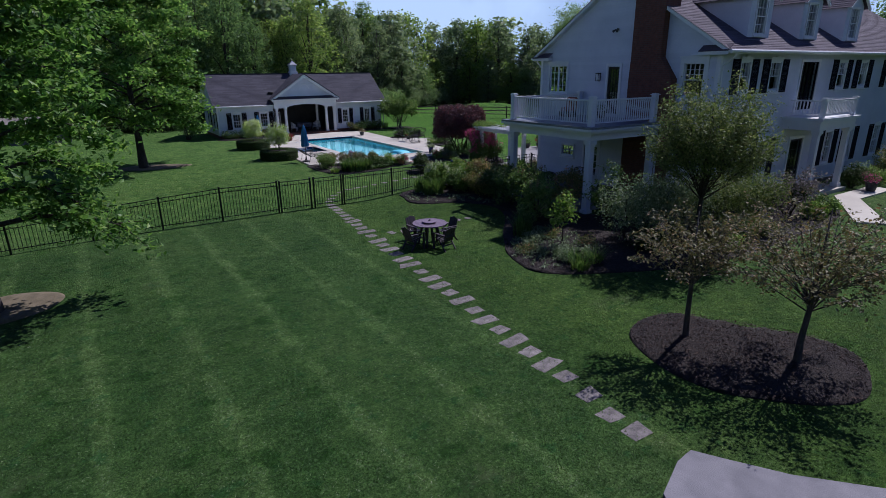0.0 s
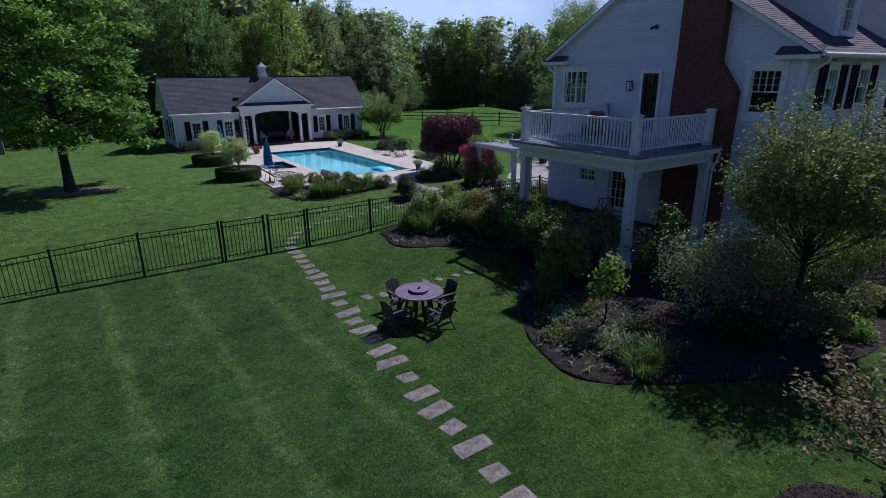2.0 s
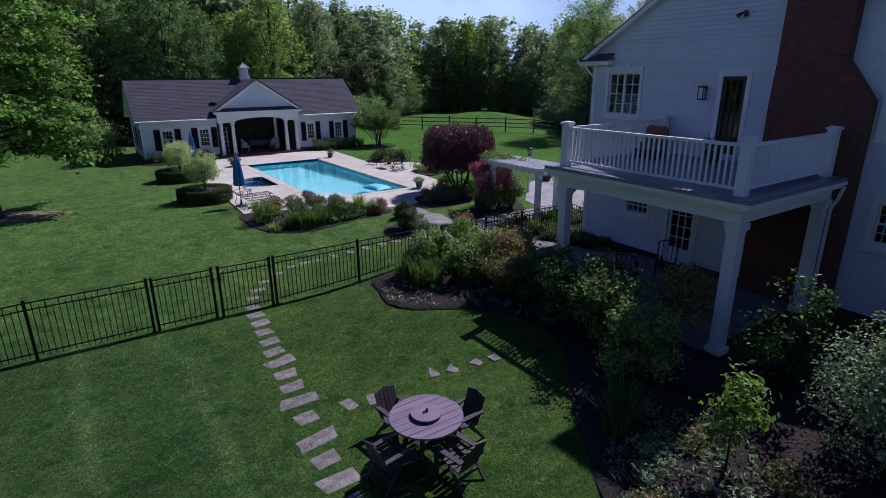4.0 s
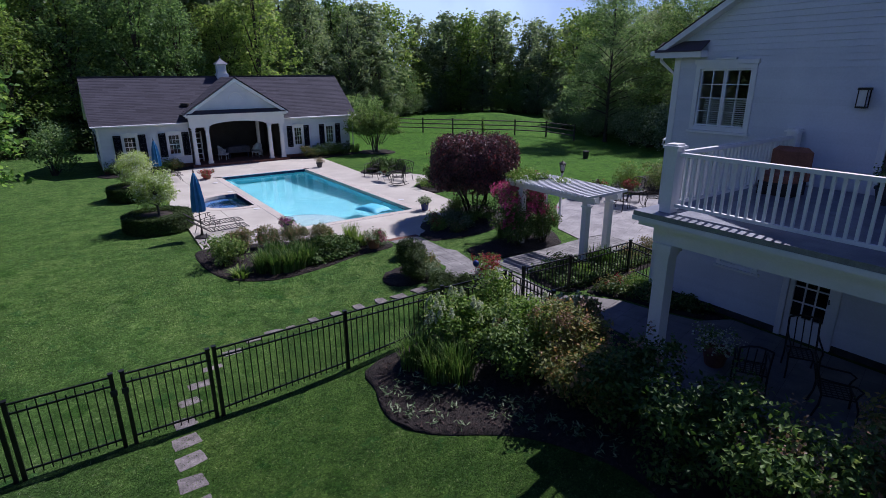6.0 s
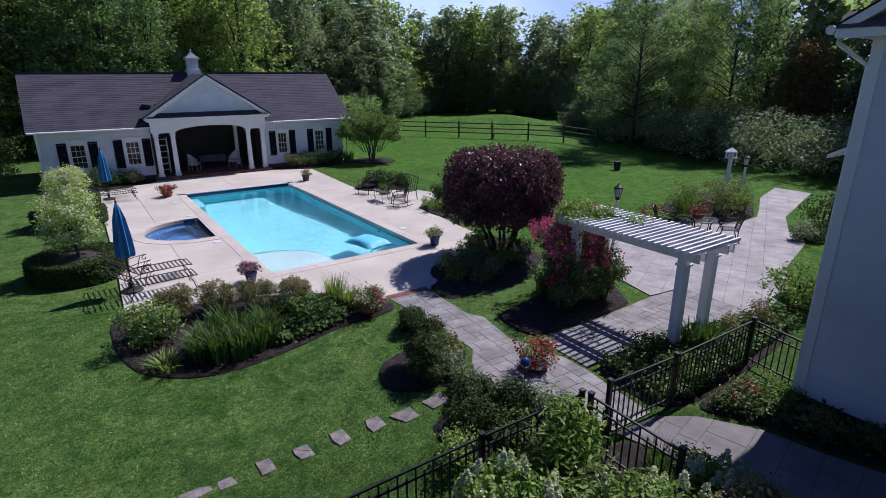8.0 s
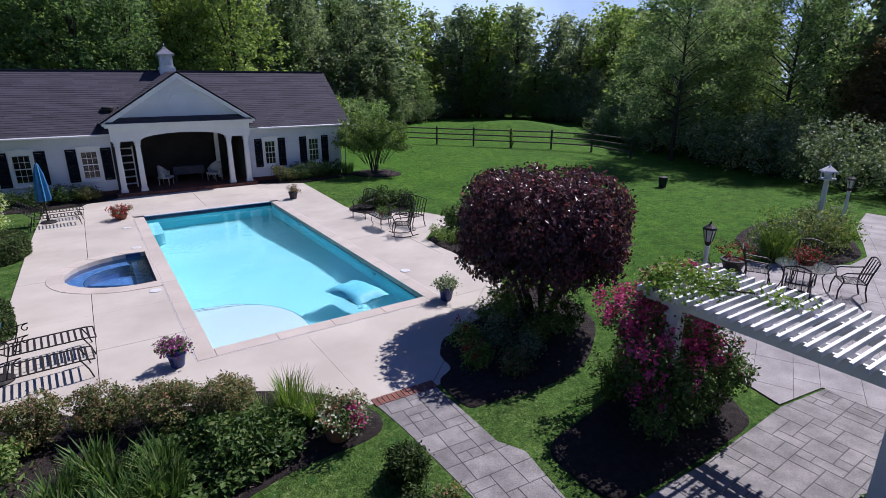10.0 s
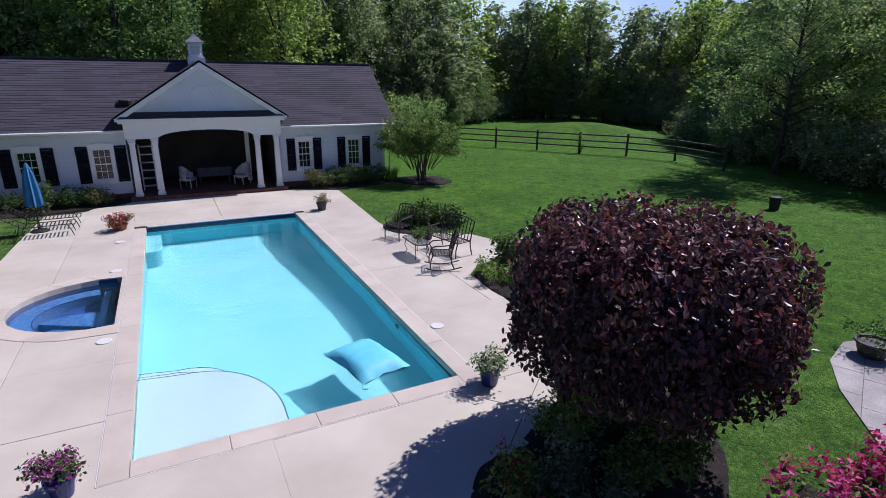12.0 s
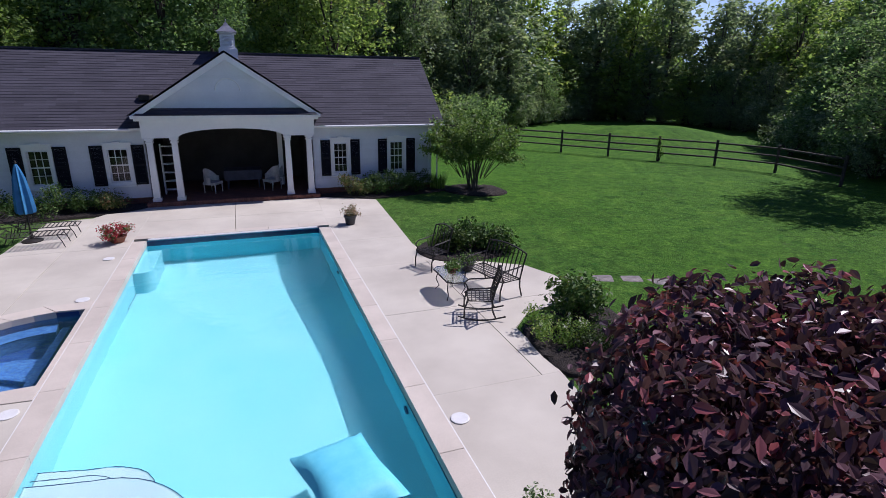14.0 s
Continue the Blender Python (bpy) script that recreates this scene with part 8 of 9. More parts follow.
pot(21.12, 35.02, 0.19, 0.36, BLUE_POT, L_SHRUB, F_WHITE, "blue glazed pot of white flowers on the pool deck", 4, green=0.17, fn=420)
pot(27.95, 32.75, 0.3, 0.3, GREY_POT, L_SHRUB, None, "wide dark pot of foliage on the patio", 5)
clay = pot(16.87, 31.5, 0.24, 0.34, CLAY_POT, L_SHRUB, F_WHITE, "clay pot of white and pink flowers in the pool bed", 16, 0.05, 0.3, 260)
part("pink_blossom", crown([(0.2, -0.16, 0.40, 0.14, 0.14, 0.14)], 160, 0.06, 0.05, 17), F_PINK, clay, "trailing pink flowers")
pot(29.0, 32.45, 0.32, 0.3, GREY_POT, L_SHRUB, F_ROSE, "wide dark pot of red flowers on the patio", 6, green=0.5)
pot(28.8, 30.6, 0.24, 0.16, CLAY_POT, L_SHRUB, F_ROSE, "bowl of red flowers on the patio table", 7, 0.72, 0.28, 420)
pot(18.38, 27.5, 0.27, 0.10, GREY_POT, L_POND, F_ROSE, "low bowl overflowing with pink and red flowers on the walk", 8, 0.006, 0.45, 700)
pot(23.75, 43.0, 0.2, 0.26, GREY_POT, L_SHRUB, None, "dark grey pot beside the garden bench", 9, green=0.08)
pot(22.85, 41.75, 0.13, 0.12, CLAY_POT, L_BLADE, None, "small pot of succulents on the glass table", 10, 0.471, 0.12)
pot(18.9, 21.0, 0.25, 0.35, CLAY_POT, L_LIGHT, F_WHITE, "pot of pale flowers under the balcony", 13)
pot(20.6, 19.4, 0.22, 0.3, GREY_POT, L_SHRUB, None, "pot of dark foliage on the balcony", 14, DZ + 0.002)
pot(30.2, 12.1, 0.25, 0.4, GREY_POT, L_SHRUB, F_PINK, "pot of pink flowers at the front porch", 15, 0.05)

ball = thing("gazing_ball_stake", 17.5, 26.85, 0, 0, "blue glass ball on a thin iron stake", "garden ornament")
part("stake", Shape().tube([(0, 0, -0.05), (0, 0, 0.64)], 0.009, 5), IRON, ball)
part("ball", Shape().lathe([(0.002, 0.62), (0.05, 0.635), (0.08, 0.68), (0.085, 0.71), (0.07, 0.77), (0.03, 0.795), (0.002, 0.80)], 14), BLUE_POT, ball, "glossy blue ball", True)

# floating cushion in the pool
fl = thing("pool_float", 19.62, 36.83, WZ + 0.0, 14, "turquoise fabric cushion floating in the pool", "pool float")
s = Shape()
N = 12
for j in range(N + 1):
    for i in range(N + 1):
        u, v = -1 + 2 * i / N, -1 + 2 * j / N
        puff = max(0.0, (1 - u ** 4) * (1 - v ** 4))
        pinch = 1 - 0.10 * (u * u * (1 - abs(v)) + v * v * (1 - abs(u)))
        wr = 0.012 * math.sin(9 * u + 4 * v) * (1 - puff) + 0.01 * noise.noise((u * 3, v * 3, 2))
        s.v.append((u * 0.50 * pinch, v * 0.68 * pinch, 0.03 + 0.17 * puff ** 0.6 + wr))
for j in range(N):
    for i in range(N):
        a = j * (N + 1) + i
        s.f.append((a, a + 1, a + N + 2, a + N + 1))
k0 = len(s.v)
s.v += [(x, y, 0.02 - (z - 0.03) * 0.6) for x, y, z in s.v]
s.f += [tuple(k0 + q for q in reversed(f)) for f in s.f[:N * N]]
part("cushion", s, CYAN_CLOTH, fl, "", True)
part("strap", Shape().tube([(-0.5, -0.66, 0.03), (-0.56, -0.75, 0.0), (-0.5, -0.82, 0.02)], 0.014, 5), CYAN_CLOTH, fl)

bin_ = thing("bin", 37.9, 41.0, lawn_z(37.9, 41.0), 0, "small dark bin on the far lawn", "bin")
part("body", Shape().lathe([(0.17, 0), (0.21, 0.46)], 12), RUBBER, bin_)
part("lid", Shape().lathe([(0.23, 0.462), (0.215, 0.505), (0.05, 0.53)], 12), RUBBER, bin_)

shed_ = thing("shed", -3.0, 59.5, 0, 4, "long low weathered wooden shed wall under the trees", "shed")
for k in range(26):
    part("board", Shape().box(-2.6 + k * 0.2, -2.41 + k * 0.2, 0, 0.06, -0.1, 1.55), SHED, shed_)
part("roof", sheet(Shape(), [(-2.8, -0.2, 1.6), (2.8, -0.2, 1.6), (2.8, 2.2, 2.1), (-2.8, 2.2, 2.1)], 0.06), SHED, shed_)
part("side_wall", Shape().box(-2.6, 2.6, 0.064, 2.0, -0.1, 1.5), SHED, shed_)


# made-up vent shape, standing in for a dark bird-like thing on the roof
rv = thing("roof_vent", 15.6, 54.1, 3.68, 0, "dark vent-shaped stand-in for a bird-like shape on the shingle roof", "vent")
part("flashing", Shape().face((-0.32, -0.12, -0.06), (0.32, -0.12, -0.06), (0.32, 0.14, 0.115), (-0.32, 0.14, 0.115)), IRON, rv)
part("hood", Shape().slab(arc(0, 0, 0.24, 0.15, 0, 330, 11), -0.02, 0.17, 0.03), IRON, rv)
part("pipe", Shape().tube([(0.42, 0.0, -0.02), (0.42, 0.0, 0.16)], 0.05, 8), IRON, rv)


# ---- porch furniture in the pool house ----
def wicker_chair(x, y, turn, first=[None]):
    if first[0] is not None:
        return copy_thing(first[0], pose(x, y, 0.14, 0, 0, turn))
    ob = thing("wicker_chair", x, y, 0.14, turn, "white wicker armchair on the brick porch", "chair", "wicker chairs")
    first[0] = ob
    part("seat", Shape().box(-0.27, 0.27, -0.27, 0.25, 0.32, 0.42), WICKER, ob)
    o = arc(0, 0, 0.33, 0.30, -20, 200, 12)
    s = Shape()
    for (ax, ay), (bx, by) in zip(o, o[1:]):
        h = lambda yy: 0.62 + 0.30 * max(0, yy / 0.3)
        s.face((ax, ay, 0.34), (bx, by, 0.34), (bx, by, h(by)), (ax, ay, h(ay)))
        s.face((ax * 0.9, ay * 0.9, 0.34), (ax * 0.9, ay * 0.9, h(ay)), (bx * 0.9, by * 0.9, h(by)), (bx * 0.9, by * 0.9, 0.34))
        s.face((ax, ay, h(ay)), (bx, by, h(by)), (bx * 0.9, by * 0.9, h(by)), (ax * 0.9, ay * 0.9, h(ay)))
    part("backrest", s, WICKER, ob)
    for sx in (-0.24, 0.24):
        for sy in (-0.24, 0.22):
            part("leg", Shape().tube([(sx, sy, 0), (sx, sy, 0.33)], 0.02, 5), WICKER, ob)
    return ob


for x, y, turn in ((17.5, 54.1, 60), (19.75, 54.1, -50), (20.0, 55.2, -80)):
    wicker_chair(x, y, turn)
pt = thing("porch_table", 18.65, 55.0, 0.14, 0, "table with a dark cloth on the brick porch", "table")
part("tabletop", Shape().box(-0.7, 0.7, -0.45, 0.45, 0.70, 0.74), CLOTH, pt)
for a, b in ((-0.47, -0.455), (0.455, 0.47)):
    part("cloth_fall", Shape().box(-0.72, 0.72, a, b, 0.35, 0.742), CLOTH, pt)
for sx in (-0.6, 0.6):
    for sy in (-0.35, 0.35):
        part("leg", Shape().box(sx - 0.03, sx + 0.03, sy - 0.03, sy + 0.03, 0, 0.699), CLOTH, pt)
sv = thing("open_shelf", 16.05, 54.3, 0.14, 0, "white open shelf standing inside the porch", "shelf")
for sx in (-0.25, 0.25):
    part("upright", Shape().box(sx - 0.02, sx + 0.02, -0.15, 0.15, 0, 1.9), WHITE, sv)
for k in range(6):
    part("shelf", Shape().box(-0.228, 0.228, -0.14, 0.14, 0.15 + k * 0.33, 0.18 + k * 0.33), WHITE, sv)


# ---- garden plants ----
def lz(x, y):
    return lawn_z(x, y) + 0.02


def inside(poly, x, y):
    hit = False
    for (ax, ay), (bx, by) in zip(poly, poly[1:] + poly[:1]):
        if (ay > y) != (by > y) and x < (bx - ax) * (y - ay) / (by - ay) + ax:
            hit = not hit
    return hit


for k, (x, y, r, h) in enumerate(((13.15, 33.75, 0.44, 0.72), (14.05, 33.62, 0.47, 0.8), (14.85, 33.25, 0.47, 0.8), (15.6, 32.9, 0.46, 0.78))):
    shrub("spirea_bush", x, y, lz(x, y), r, h, 100 + k, L_SPIREA, "rounded spirea bush with faded pink tips at the pool deck", "shrub", 7000, 0.042, 12, "spirea bushes", F_DUSTY, 500, 0.035, shell=0.78)
shrub("hydrangea_bush", 12.5, 32.85, lz(12.5, 32.8), 0.62, 0.95, 110, L_POND, "broad-leaved hydrangea bush in the pool bed", "shrub", 2200, 0.09, 10)
for k, (x, y) in enumerate(((13.25, 31.6), (13.55, 31.35), (13.9, 31.3), (14.25, 31.35), (14.6, 31.5), (13.5, 31.9), (14.1, 31.85), (14.6, 31.95), (13.9, 32.3))):
    blades("iris_clump", x, y, lz(x, y), 0.42, 0.85, 120 + k, L_BLADE, "clump of upright green iris leaves", 150, 0.02, "plant", "iris clumps")
blades("variegated_clump", 12.6, 31.55, lz(12.6, 31.5), 0.5, 0.4, 130, L_LIGHT, "tuft of pale striped strap leaves", 70, 0.02, "plant")
for k, (x, y, r, h) in enumerate(((15.45, 31.95, 0.5, 0.6), (15.95, 32.1, 0.45, 0.5), (15.3, 32.4, 0.4, 0.5))):
    shrub("perennial_clump", x, y, lz(x, y), r, h, 140 + k, L_SHRUB, "low green perennial clump in the pool bed", "plant", 900, 0.09, 6, "perennials", stems=False)
for k, (x, y, h) in enumerate(((16.5, 32.45, 0.95), (16.75, 32.15, 0.6), (16.1, 32.5, 0.5))):
    blades("fountain_grass", x, y, lz(x, y), 0.4, h, 150 + k, L_LIGHT, "pale fountain grass at the deck edge", 240, 0.008)
shrub("lavender_bush", 17.2, 31.72, lz(17.2, 31.72), 0.34, 0.34, 158, L_SILVER, "low grey-leaved lavender beside the walk", "shrub", 900, 0.06, 6, "", F_VIOLET, 60, 0.03, stems=False, width=0.25)
shrub("barberry_bush", 17.0, 31.75, lz(17, 31.7), 0.42, 0.55, 155, L_RUSSET, "small reddish shrub with pale flowers at the deck edge", "shrub", 1500, 0.05, 7, "", F_WHITE, 120, 0.04)

# clipped hedges with small trees, by the deck
for k, (x, y, h) in enumerate(((11.45, 38.5, 2.75), (11.4, 45.0, 2.5))):
    hd = thing("round_hedge", x, y, lz(x, y), 0, "clipped low round hedge at the pool deck", "hedge", "round hedges")
    gq = np.random.default_rng(160 + k)
    m = 11000
    aa = gq.uniform(0, 2 * np.pi, m)
    side = np.stack([1.16 * np.cos(aa), 1.16 * np.sin(aa), gq.uniform(0.02, 0.54, m)], 1)
    rr_ = 0.55 + 0.61 * np.sqrt(gq.uniform(0, 1, m))
    lid = np.stack([rr_ * np.cos(aa), rr_ * np.sin(aa), np.full(m, 0.54)], 1)
    out_ = np.stack([np.cos(aa), np.sin(aa), np.full(m, 0.25)], 1)
    up_ = np.stack([0.2 * np.cos(aa), 0.2 * np.sin(aa), np.ones(m)], 1)
    cc = np.concatenate([side, lid]) + gq.normal(size=(2 * m, 3)) * 0.03
    part("foliage", Shape().leaves(cc, np.concatenate([out_, up_]) + gq.normal(size=(2 * m, 3)) * 0.45, 0.06, 0.042, gq), L_HEDGE, hd)
    part("twig_core", Shape().lathe([(0.5, 0.02), (1.12, 0.02), (1.12, 0.5), (0.5, 0.5)], 24), BARK, hd, "dark twiggy inside of the hedge")
    ht = tree("hydrangea_tree", x + 0.05, y, lz(x, y), h * 0.84, 0.82, 0.75, 170 + k, L_LIME, "small light green tree rising from a round hedge", 5200, 0.085, PALE_BARK, 20, 0.05, 0.35, "hydrangea trees")
    part("blossom", crown([(0, 0, h * 0.62, 0.72, 0.72, h * 0.27)], 900, 0.055, 0.045, 175 + k, clump=18, spread=0.5, up=0.9, shell=0.85), F_WHITE, ht, "fading white flower heads")

# under the pool house windows
for k, (x, y, r, h, leaf) in enumerate(((11.3, 52.5, 0.75, 0.8, L_SHRUB), (12.5, 52.4, 0.8, 0.9, L_SHRUB), (13.5, 52.55, 0.7, 0.8, L_SHRUB), (14.3, 52.5, 0.55, 0.65, L_SPIREA), (22.75, 52.5, 0.6, 0.8, L_SPIREA), (23.6, 52.5, 0.7, 0.85, L_SHRUB), (24.5, 52.55, 0.75, 0.9, L_SHRUB), (25.4, 52.6, 0.7, 0.85, L_SHRUB))):
    shrub("foundation_shrub", x, y, lz(x, y), r, h, 180 + k, leaf, "rounded green shrub under the pool house windows", "shrub", 1500, 0.085, 8, "foundation shrubs")
for x, y, h in ((30.9, 32.2, 1.3), (31.6, 32.6, 1.1), (33.9, 31.9, 0.9)):
    blades("ornamental_grass", x, y, lz(x, y), 0.75, h, int(x * 7), L_LIGHT, "tall arching grass round the lamp post", 170, 0.02, "ornamental grass", "lamp bed grasses")
blades("ornamental_grass", 26.5, 53.0, lz(26.5, 53), 0.6, 0.9, 190, L_LIGHT, "pale ornamental grass at the pool house corner", 180, 0.012)
shrub("evergreen_bush", 8.2, 54.6, 0, 1.3, 3.2, 191, L_WOODS, "tall green bush beside the pool house", "shrub", 2500, 0.16, 10)

# seating bed, corner bed
for k, (x, y, r, h, leaf) in enumerate(((24.7, 44.7, 0.6, 0.7, L_SHRUB), (25.2, 44.3, 0.5, 0.6, L_SHRUB), (23.9, 44.6, 0.45, 0.75, L_HEDGE), (24.6, 39.6, 0.65, 0.9, L_SHRUB), (25.0, 40.1, 0.4, 0.7, L_SHRUB))):
    shrub("peony_bush", x, y, lz(x, y), r, h, 200 + k, leaf, "leafy perennial bush at the pool deck", "shrub", 1100, 0.12, 7, "perennial bushes")
blades("ornamental_grass", 23.5, 44.7, lz(23.5, 44.7), 0.4, 0.8, 207, L_BLADE, "upright grass in the seating bed", 120, 0.01)
for k, (x, y) in enumerate(((23.75, 39.5), (23.6, 39.0), (24.0, 38.7), (24.2, 39.0))):
    shrub("flowering_perennial", x, y, lz(x, y), 0.35, 0.45, 210 + k, L_LIGHT, "low white-flowering perennial at the deck corner", "plant", 450, 0.06, 5, "corner perennials", F_WHITE, 60, 0.04, stems=False)
shrub("boxwood", 24.3, 38.3, lz(24.3, 38.3), 0.5, 0.6, 215, L_HEDGE, "rounded boxwood at the deck corner", "shrub", 1200, 0.06, 7)

for x, y, r, h in ((16.68, 28.75, 0.42, 1.05), (16.45, 28.3, 0.38, 0.9), (16.72, 27.15, 0.42, 0.5), (17.1, 26.65, 0.36, 0.5), (16.35, 26.75, 0.4, 0.45), (17.25, 30.2, 0.3, 0.5)):
    shrub("boxwood", x, y, lz(x, y), r, h, int(x * 10), L_HEDGE, "dense clipped boxwood beside the garden walk", "shrub", 5000, 0.05, 14, "boxwoods", shell=0.82)

# under the purple tree and round the walks
for k, (x, y, r, h, leaf, fl_) in enumerate(((20.1, 32.75, 0.45, 0.5, L_LIGHT, F_ROSE), (20.9, 31.9, 0.4, 0.35, L_SILVER, None), (21.4, 33.6, 0.5, 0.6, L_LIGHT, None), (20.3, 31.6, 0.4, 0.3, L_SPIREA, None), (21.9, 33.9, 0.4, 0.5, L_POND, None), (20.6, 32.5, 0.4, 0.4, L_SILVER, None), (21.5, 32.3, 0.45, 0.4, L_POND, None), (19.85, 32.2, 0.35, 0.4, L_LIGHT, F_ROSE), (21.0, 32.9, 0.45, 0.45, L_SILVER, None), (21.75, 32.2, 0.5, 0.9, L_POND, None), (22.35, 32.2, 0.45, 0.8, L_SHRUB, None), (21.35, 33.0, 0.5, 0.9, L_POND, None))):
    shrub("shade_perennial", x, y, lz(x, y), r, h, 220 + k, leaf, "low perennial in the shade of the purple tree", "plant", 900, 0.07, 6, "shade perennials", fl_, 160 if fl_ else 0, 0.06, stems=False)
for k, (x, y, r, h) in enumerate(((21.25, 29.6, 0.88, 2.25), (21.95, 29.6, 0.8, 2.2), (20.85, 29.0, 0.7, 1.6), (22.0, 28.9, 0.6, 1.6))):
    shrub("climbing_rose", x, y, lz(x, y), r, h, 230 + k, L_SHRUB, "tall climbing rose with magenta blossom on the pergola", "rose bush", 4600, 0.07, 12, "climbing roses", F_PINK, (4200, 3600, 700, 300)[k], 0.08, 0.25)
vine = thing("clematis_vine", 21.5, 29.05, 2.15, 0, "light green vine lying over the pergola slats", "vine")
part("foliage", crown([(-0.3, 0.2, 0.12, 0.6, 0.5, 0.16), (0.2, -0.1, 0.10, 0.5, 0.4, 0.14), (0.0, 0.5, 0.12, 0.6, 0.3, 0.15), (0.4, -0.9, 0.06, 0.15, 0.4, 0.08)], 1500, 0.085, 0.05, 240), L_LIGHT, vine)
part("stem", Shape().tube([(-0.25, 0.45, -2.16), (-0.15, 0.3, -1.2), (-0.22, 0.2, -0.4), (0.0, 0.0, 0.08), (0.35, -0.6, 0.09)], 0.014, 5), BARK, vine, "thin woody stem")
for k, (x, y, r, h, leaf) in enumerate(((17.2, 29.3, 0.35, 0.5, L_SPIREA), (17.2, 28.75, 0.35, 0.45, L_SPIREA), (16.98, 28.2, 0.35, 0.45, L_SILVER), (16.9, 27.7, 0.3, 0.4, L_SILVER), (17.45, 26.4, 0.32, 0.45, L_SILVER), (17.7, 26.15, 0.3, 0.4, L_SILVER), (16.7, 26.1, 0.42, 0.45, L_SHRUB), (15.6, 26.3, 0.4, 0.5, L_LIGHT))):
    shrub("border_perennial", x, y, lz(x, y), r, h, 250 + k, leaf, "low border plant beside the garden walk", "plant", 1000, 0.06, 6, "walk border plants", stems=False)
for k, (x, y, r, h, leaf, fl_) in enumerate(((19.7, 26.35, 0.45, 0.5, L_SHRUB, None), (20.3, 26.5, 0.5, 0.55, L_HEDGE, None), (20.6, 25.9, 0.4, 0.3, L_LIGHT, None), (22.8, 25.9, 0.5, 0.45, L_SPIREA, None), (23.5, 26.0, 0.4, 0.6, L_RUSSET, None), (20.3, 24.6, 0.45, 0.4, L_SPIREA, F_ROSE), (20.85, 24.3, 0.45, 0.4, L_LIGHT, F_DUSTY), (20.7, 23.6, 0.4, 0.3, L_SPIREA, None), (20.95, 22.9, 0.35, 0.3, L_SHRUB, None), (18.2, 24.1, 0.35, 0.4, L_HEDGE, None))):
    shrub("bed_perennial", x, y, lz(x, y), r, h, 270 + k, leaf, "low bedding plant along the steel fence", "plant", 800, 0.06, 6, "fence bed plants", fl_, 80 if fl_ else 0, 0.05, stems=False)
for k, (x, y) in enumerate(((21.5, 26.2), (21.75, 26.0), (21.2, 30.1), (21.7, 30.3))):
    blades("iris_clump", x, y, lz(x, y), 0.4, 0.8, 285 + k, L_BLADE, "clump of strap leaves beside the pergola", 80, 0.018, "plant", "iris clumps")
for k, (x, y, r, h, leaf) in enumerate(((25.2, 25.9, 0.85, 1.3, L_LIGHT), (33.5, 28.6, 0.9, 1.45, L_SHRUB), (34.7, 28.4, 1.0, 1.5, L_SHRUB), (31.7, 28.4, 0.6, 0.55, L_SILVER), (32.4, 28.0, 0.7, 0.6, L_HEDGE), (31.0, 32.4, 0.8, 1.5, L_POND), (32.1, 31.7, 0.78, 1.35, L_WILLOW), (33.3, 31.75, 0.75, 1.1, L_LIGHT), (34.6, 32.6, 1.0, 1.3, L_SILVER), (35.8, 33.2, 0.9, 0.9, L_LIGHT))):
    shrub("patio_shrub", x, y, lz(x, y), r, h, 290 + k, leaf, "full shrub at the edge of the rear patio", "shrub", 1500, 0.09, 8, "patio shrubs")

def silver_cover(poly, n):
    """Loose rosettes of narrow leaves that hug the mulch."""
    gq = np.random.default_rng(n)
    xs, ys = [p[0] for p in poly], [p[1] for p in poly]
    hearts = [p for p in gq.uniform((min(xs), min(ys)), (max(xs), max(ys)), (n // 6, 2)) if inside(poly, *p) and noise.noise((p[0] * 0.8, p[1] * 0.8, 3)) > -0.25]
    base = np.array([(p[0], p[1], lz(*p) + 0.09) for p in hearts])
    cc = np.repeat(base, 10, 0) + gq.normal(size=(len(base) * 10, 3)) * np.array((0.06, 0.06, 0.03))
    return Shape().leaves(cc, gq.normal(size=cc.shape) * 0.5 + np.array((0, 0, 1.0)), 0.12, 0.03, gq)


# low leafy cover that fills the beds at the fence
for name_, poly, n in (("ground_cover", [(14.7, 31.15), (16.3, 31.4), (16.7, 32.3), (15.4, 33.2), (14.4, 33.0), (14.2, 31.9)], 4200), ("ground_cover", [(19.25, 25.5), (19.9, 25.15), (24.3, 25.5), (24.5, 26.15), (21.0, 26.85), (19.4, 26.8)], 6500), ("ground_cover", [(19.8, 24.9), (21.15, 24.9), (21.2, 23.4), (21.2, 22.2), (20.75, 22.4), (20.4, 23.2), (20.2, 24.1)], 1500)):
    gq = np.random.default_rng(n)
    xs, ys = [p[0] for p in poly], [p[1] for p in poly]
    pts = [p for p in gq.uniform((min(xs), min(ys)), (max(xs), max(ys)), (n * 2, 2)) if inside(poly, *p)][:n]
    cc = np.array([(p[0], p[1], lz(*p) + 0.03 + 0.16 * gq.uniform() * (1.2 + noise.noise((p[0] * 2, p[1] * 2, 1)))) for p in pts])
    nn_ = gq.normal(size=(len(cc), 3)) * 0.5 + np.array((0, 0, 1.0))
    tagged(part(name_, Shape().leaves(cc, nn_, 0.11, 0.07, gq), L_SHRUB, None, "low leafy ground cover filling the bed"), "", "ground cover", "", "stuff")

tagged(part("ground_cover", silver_cover([(12.1, 13.4), (12.0, 14.8), (12.9, 16.1), (14.4, 17.0), (14.9, 15.5), (14.5, 13.2)], 2000), L_SILVER, None, "low silvery leaf rosettes over dark mulch"), "", "ground cover", "", "stuff")
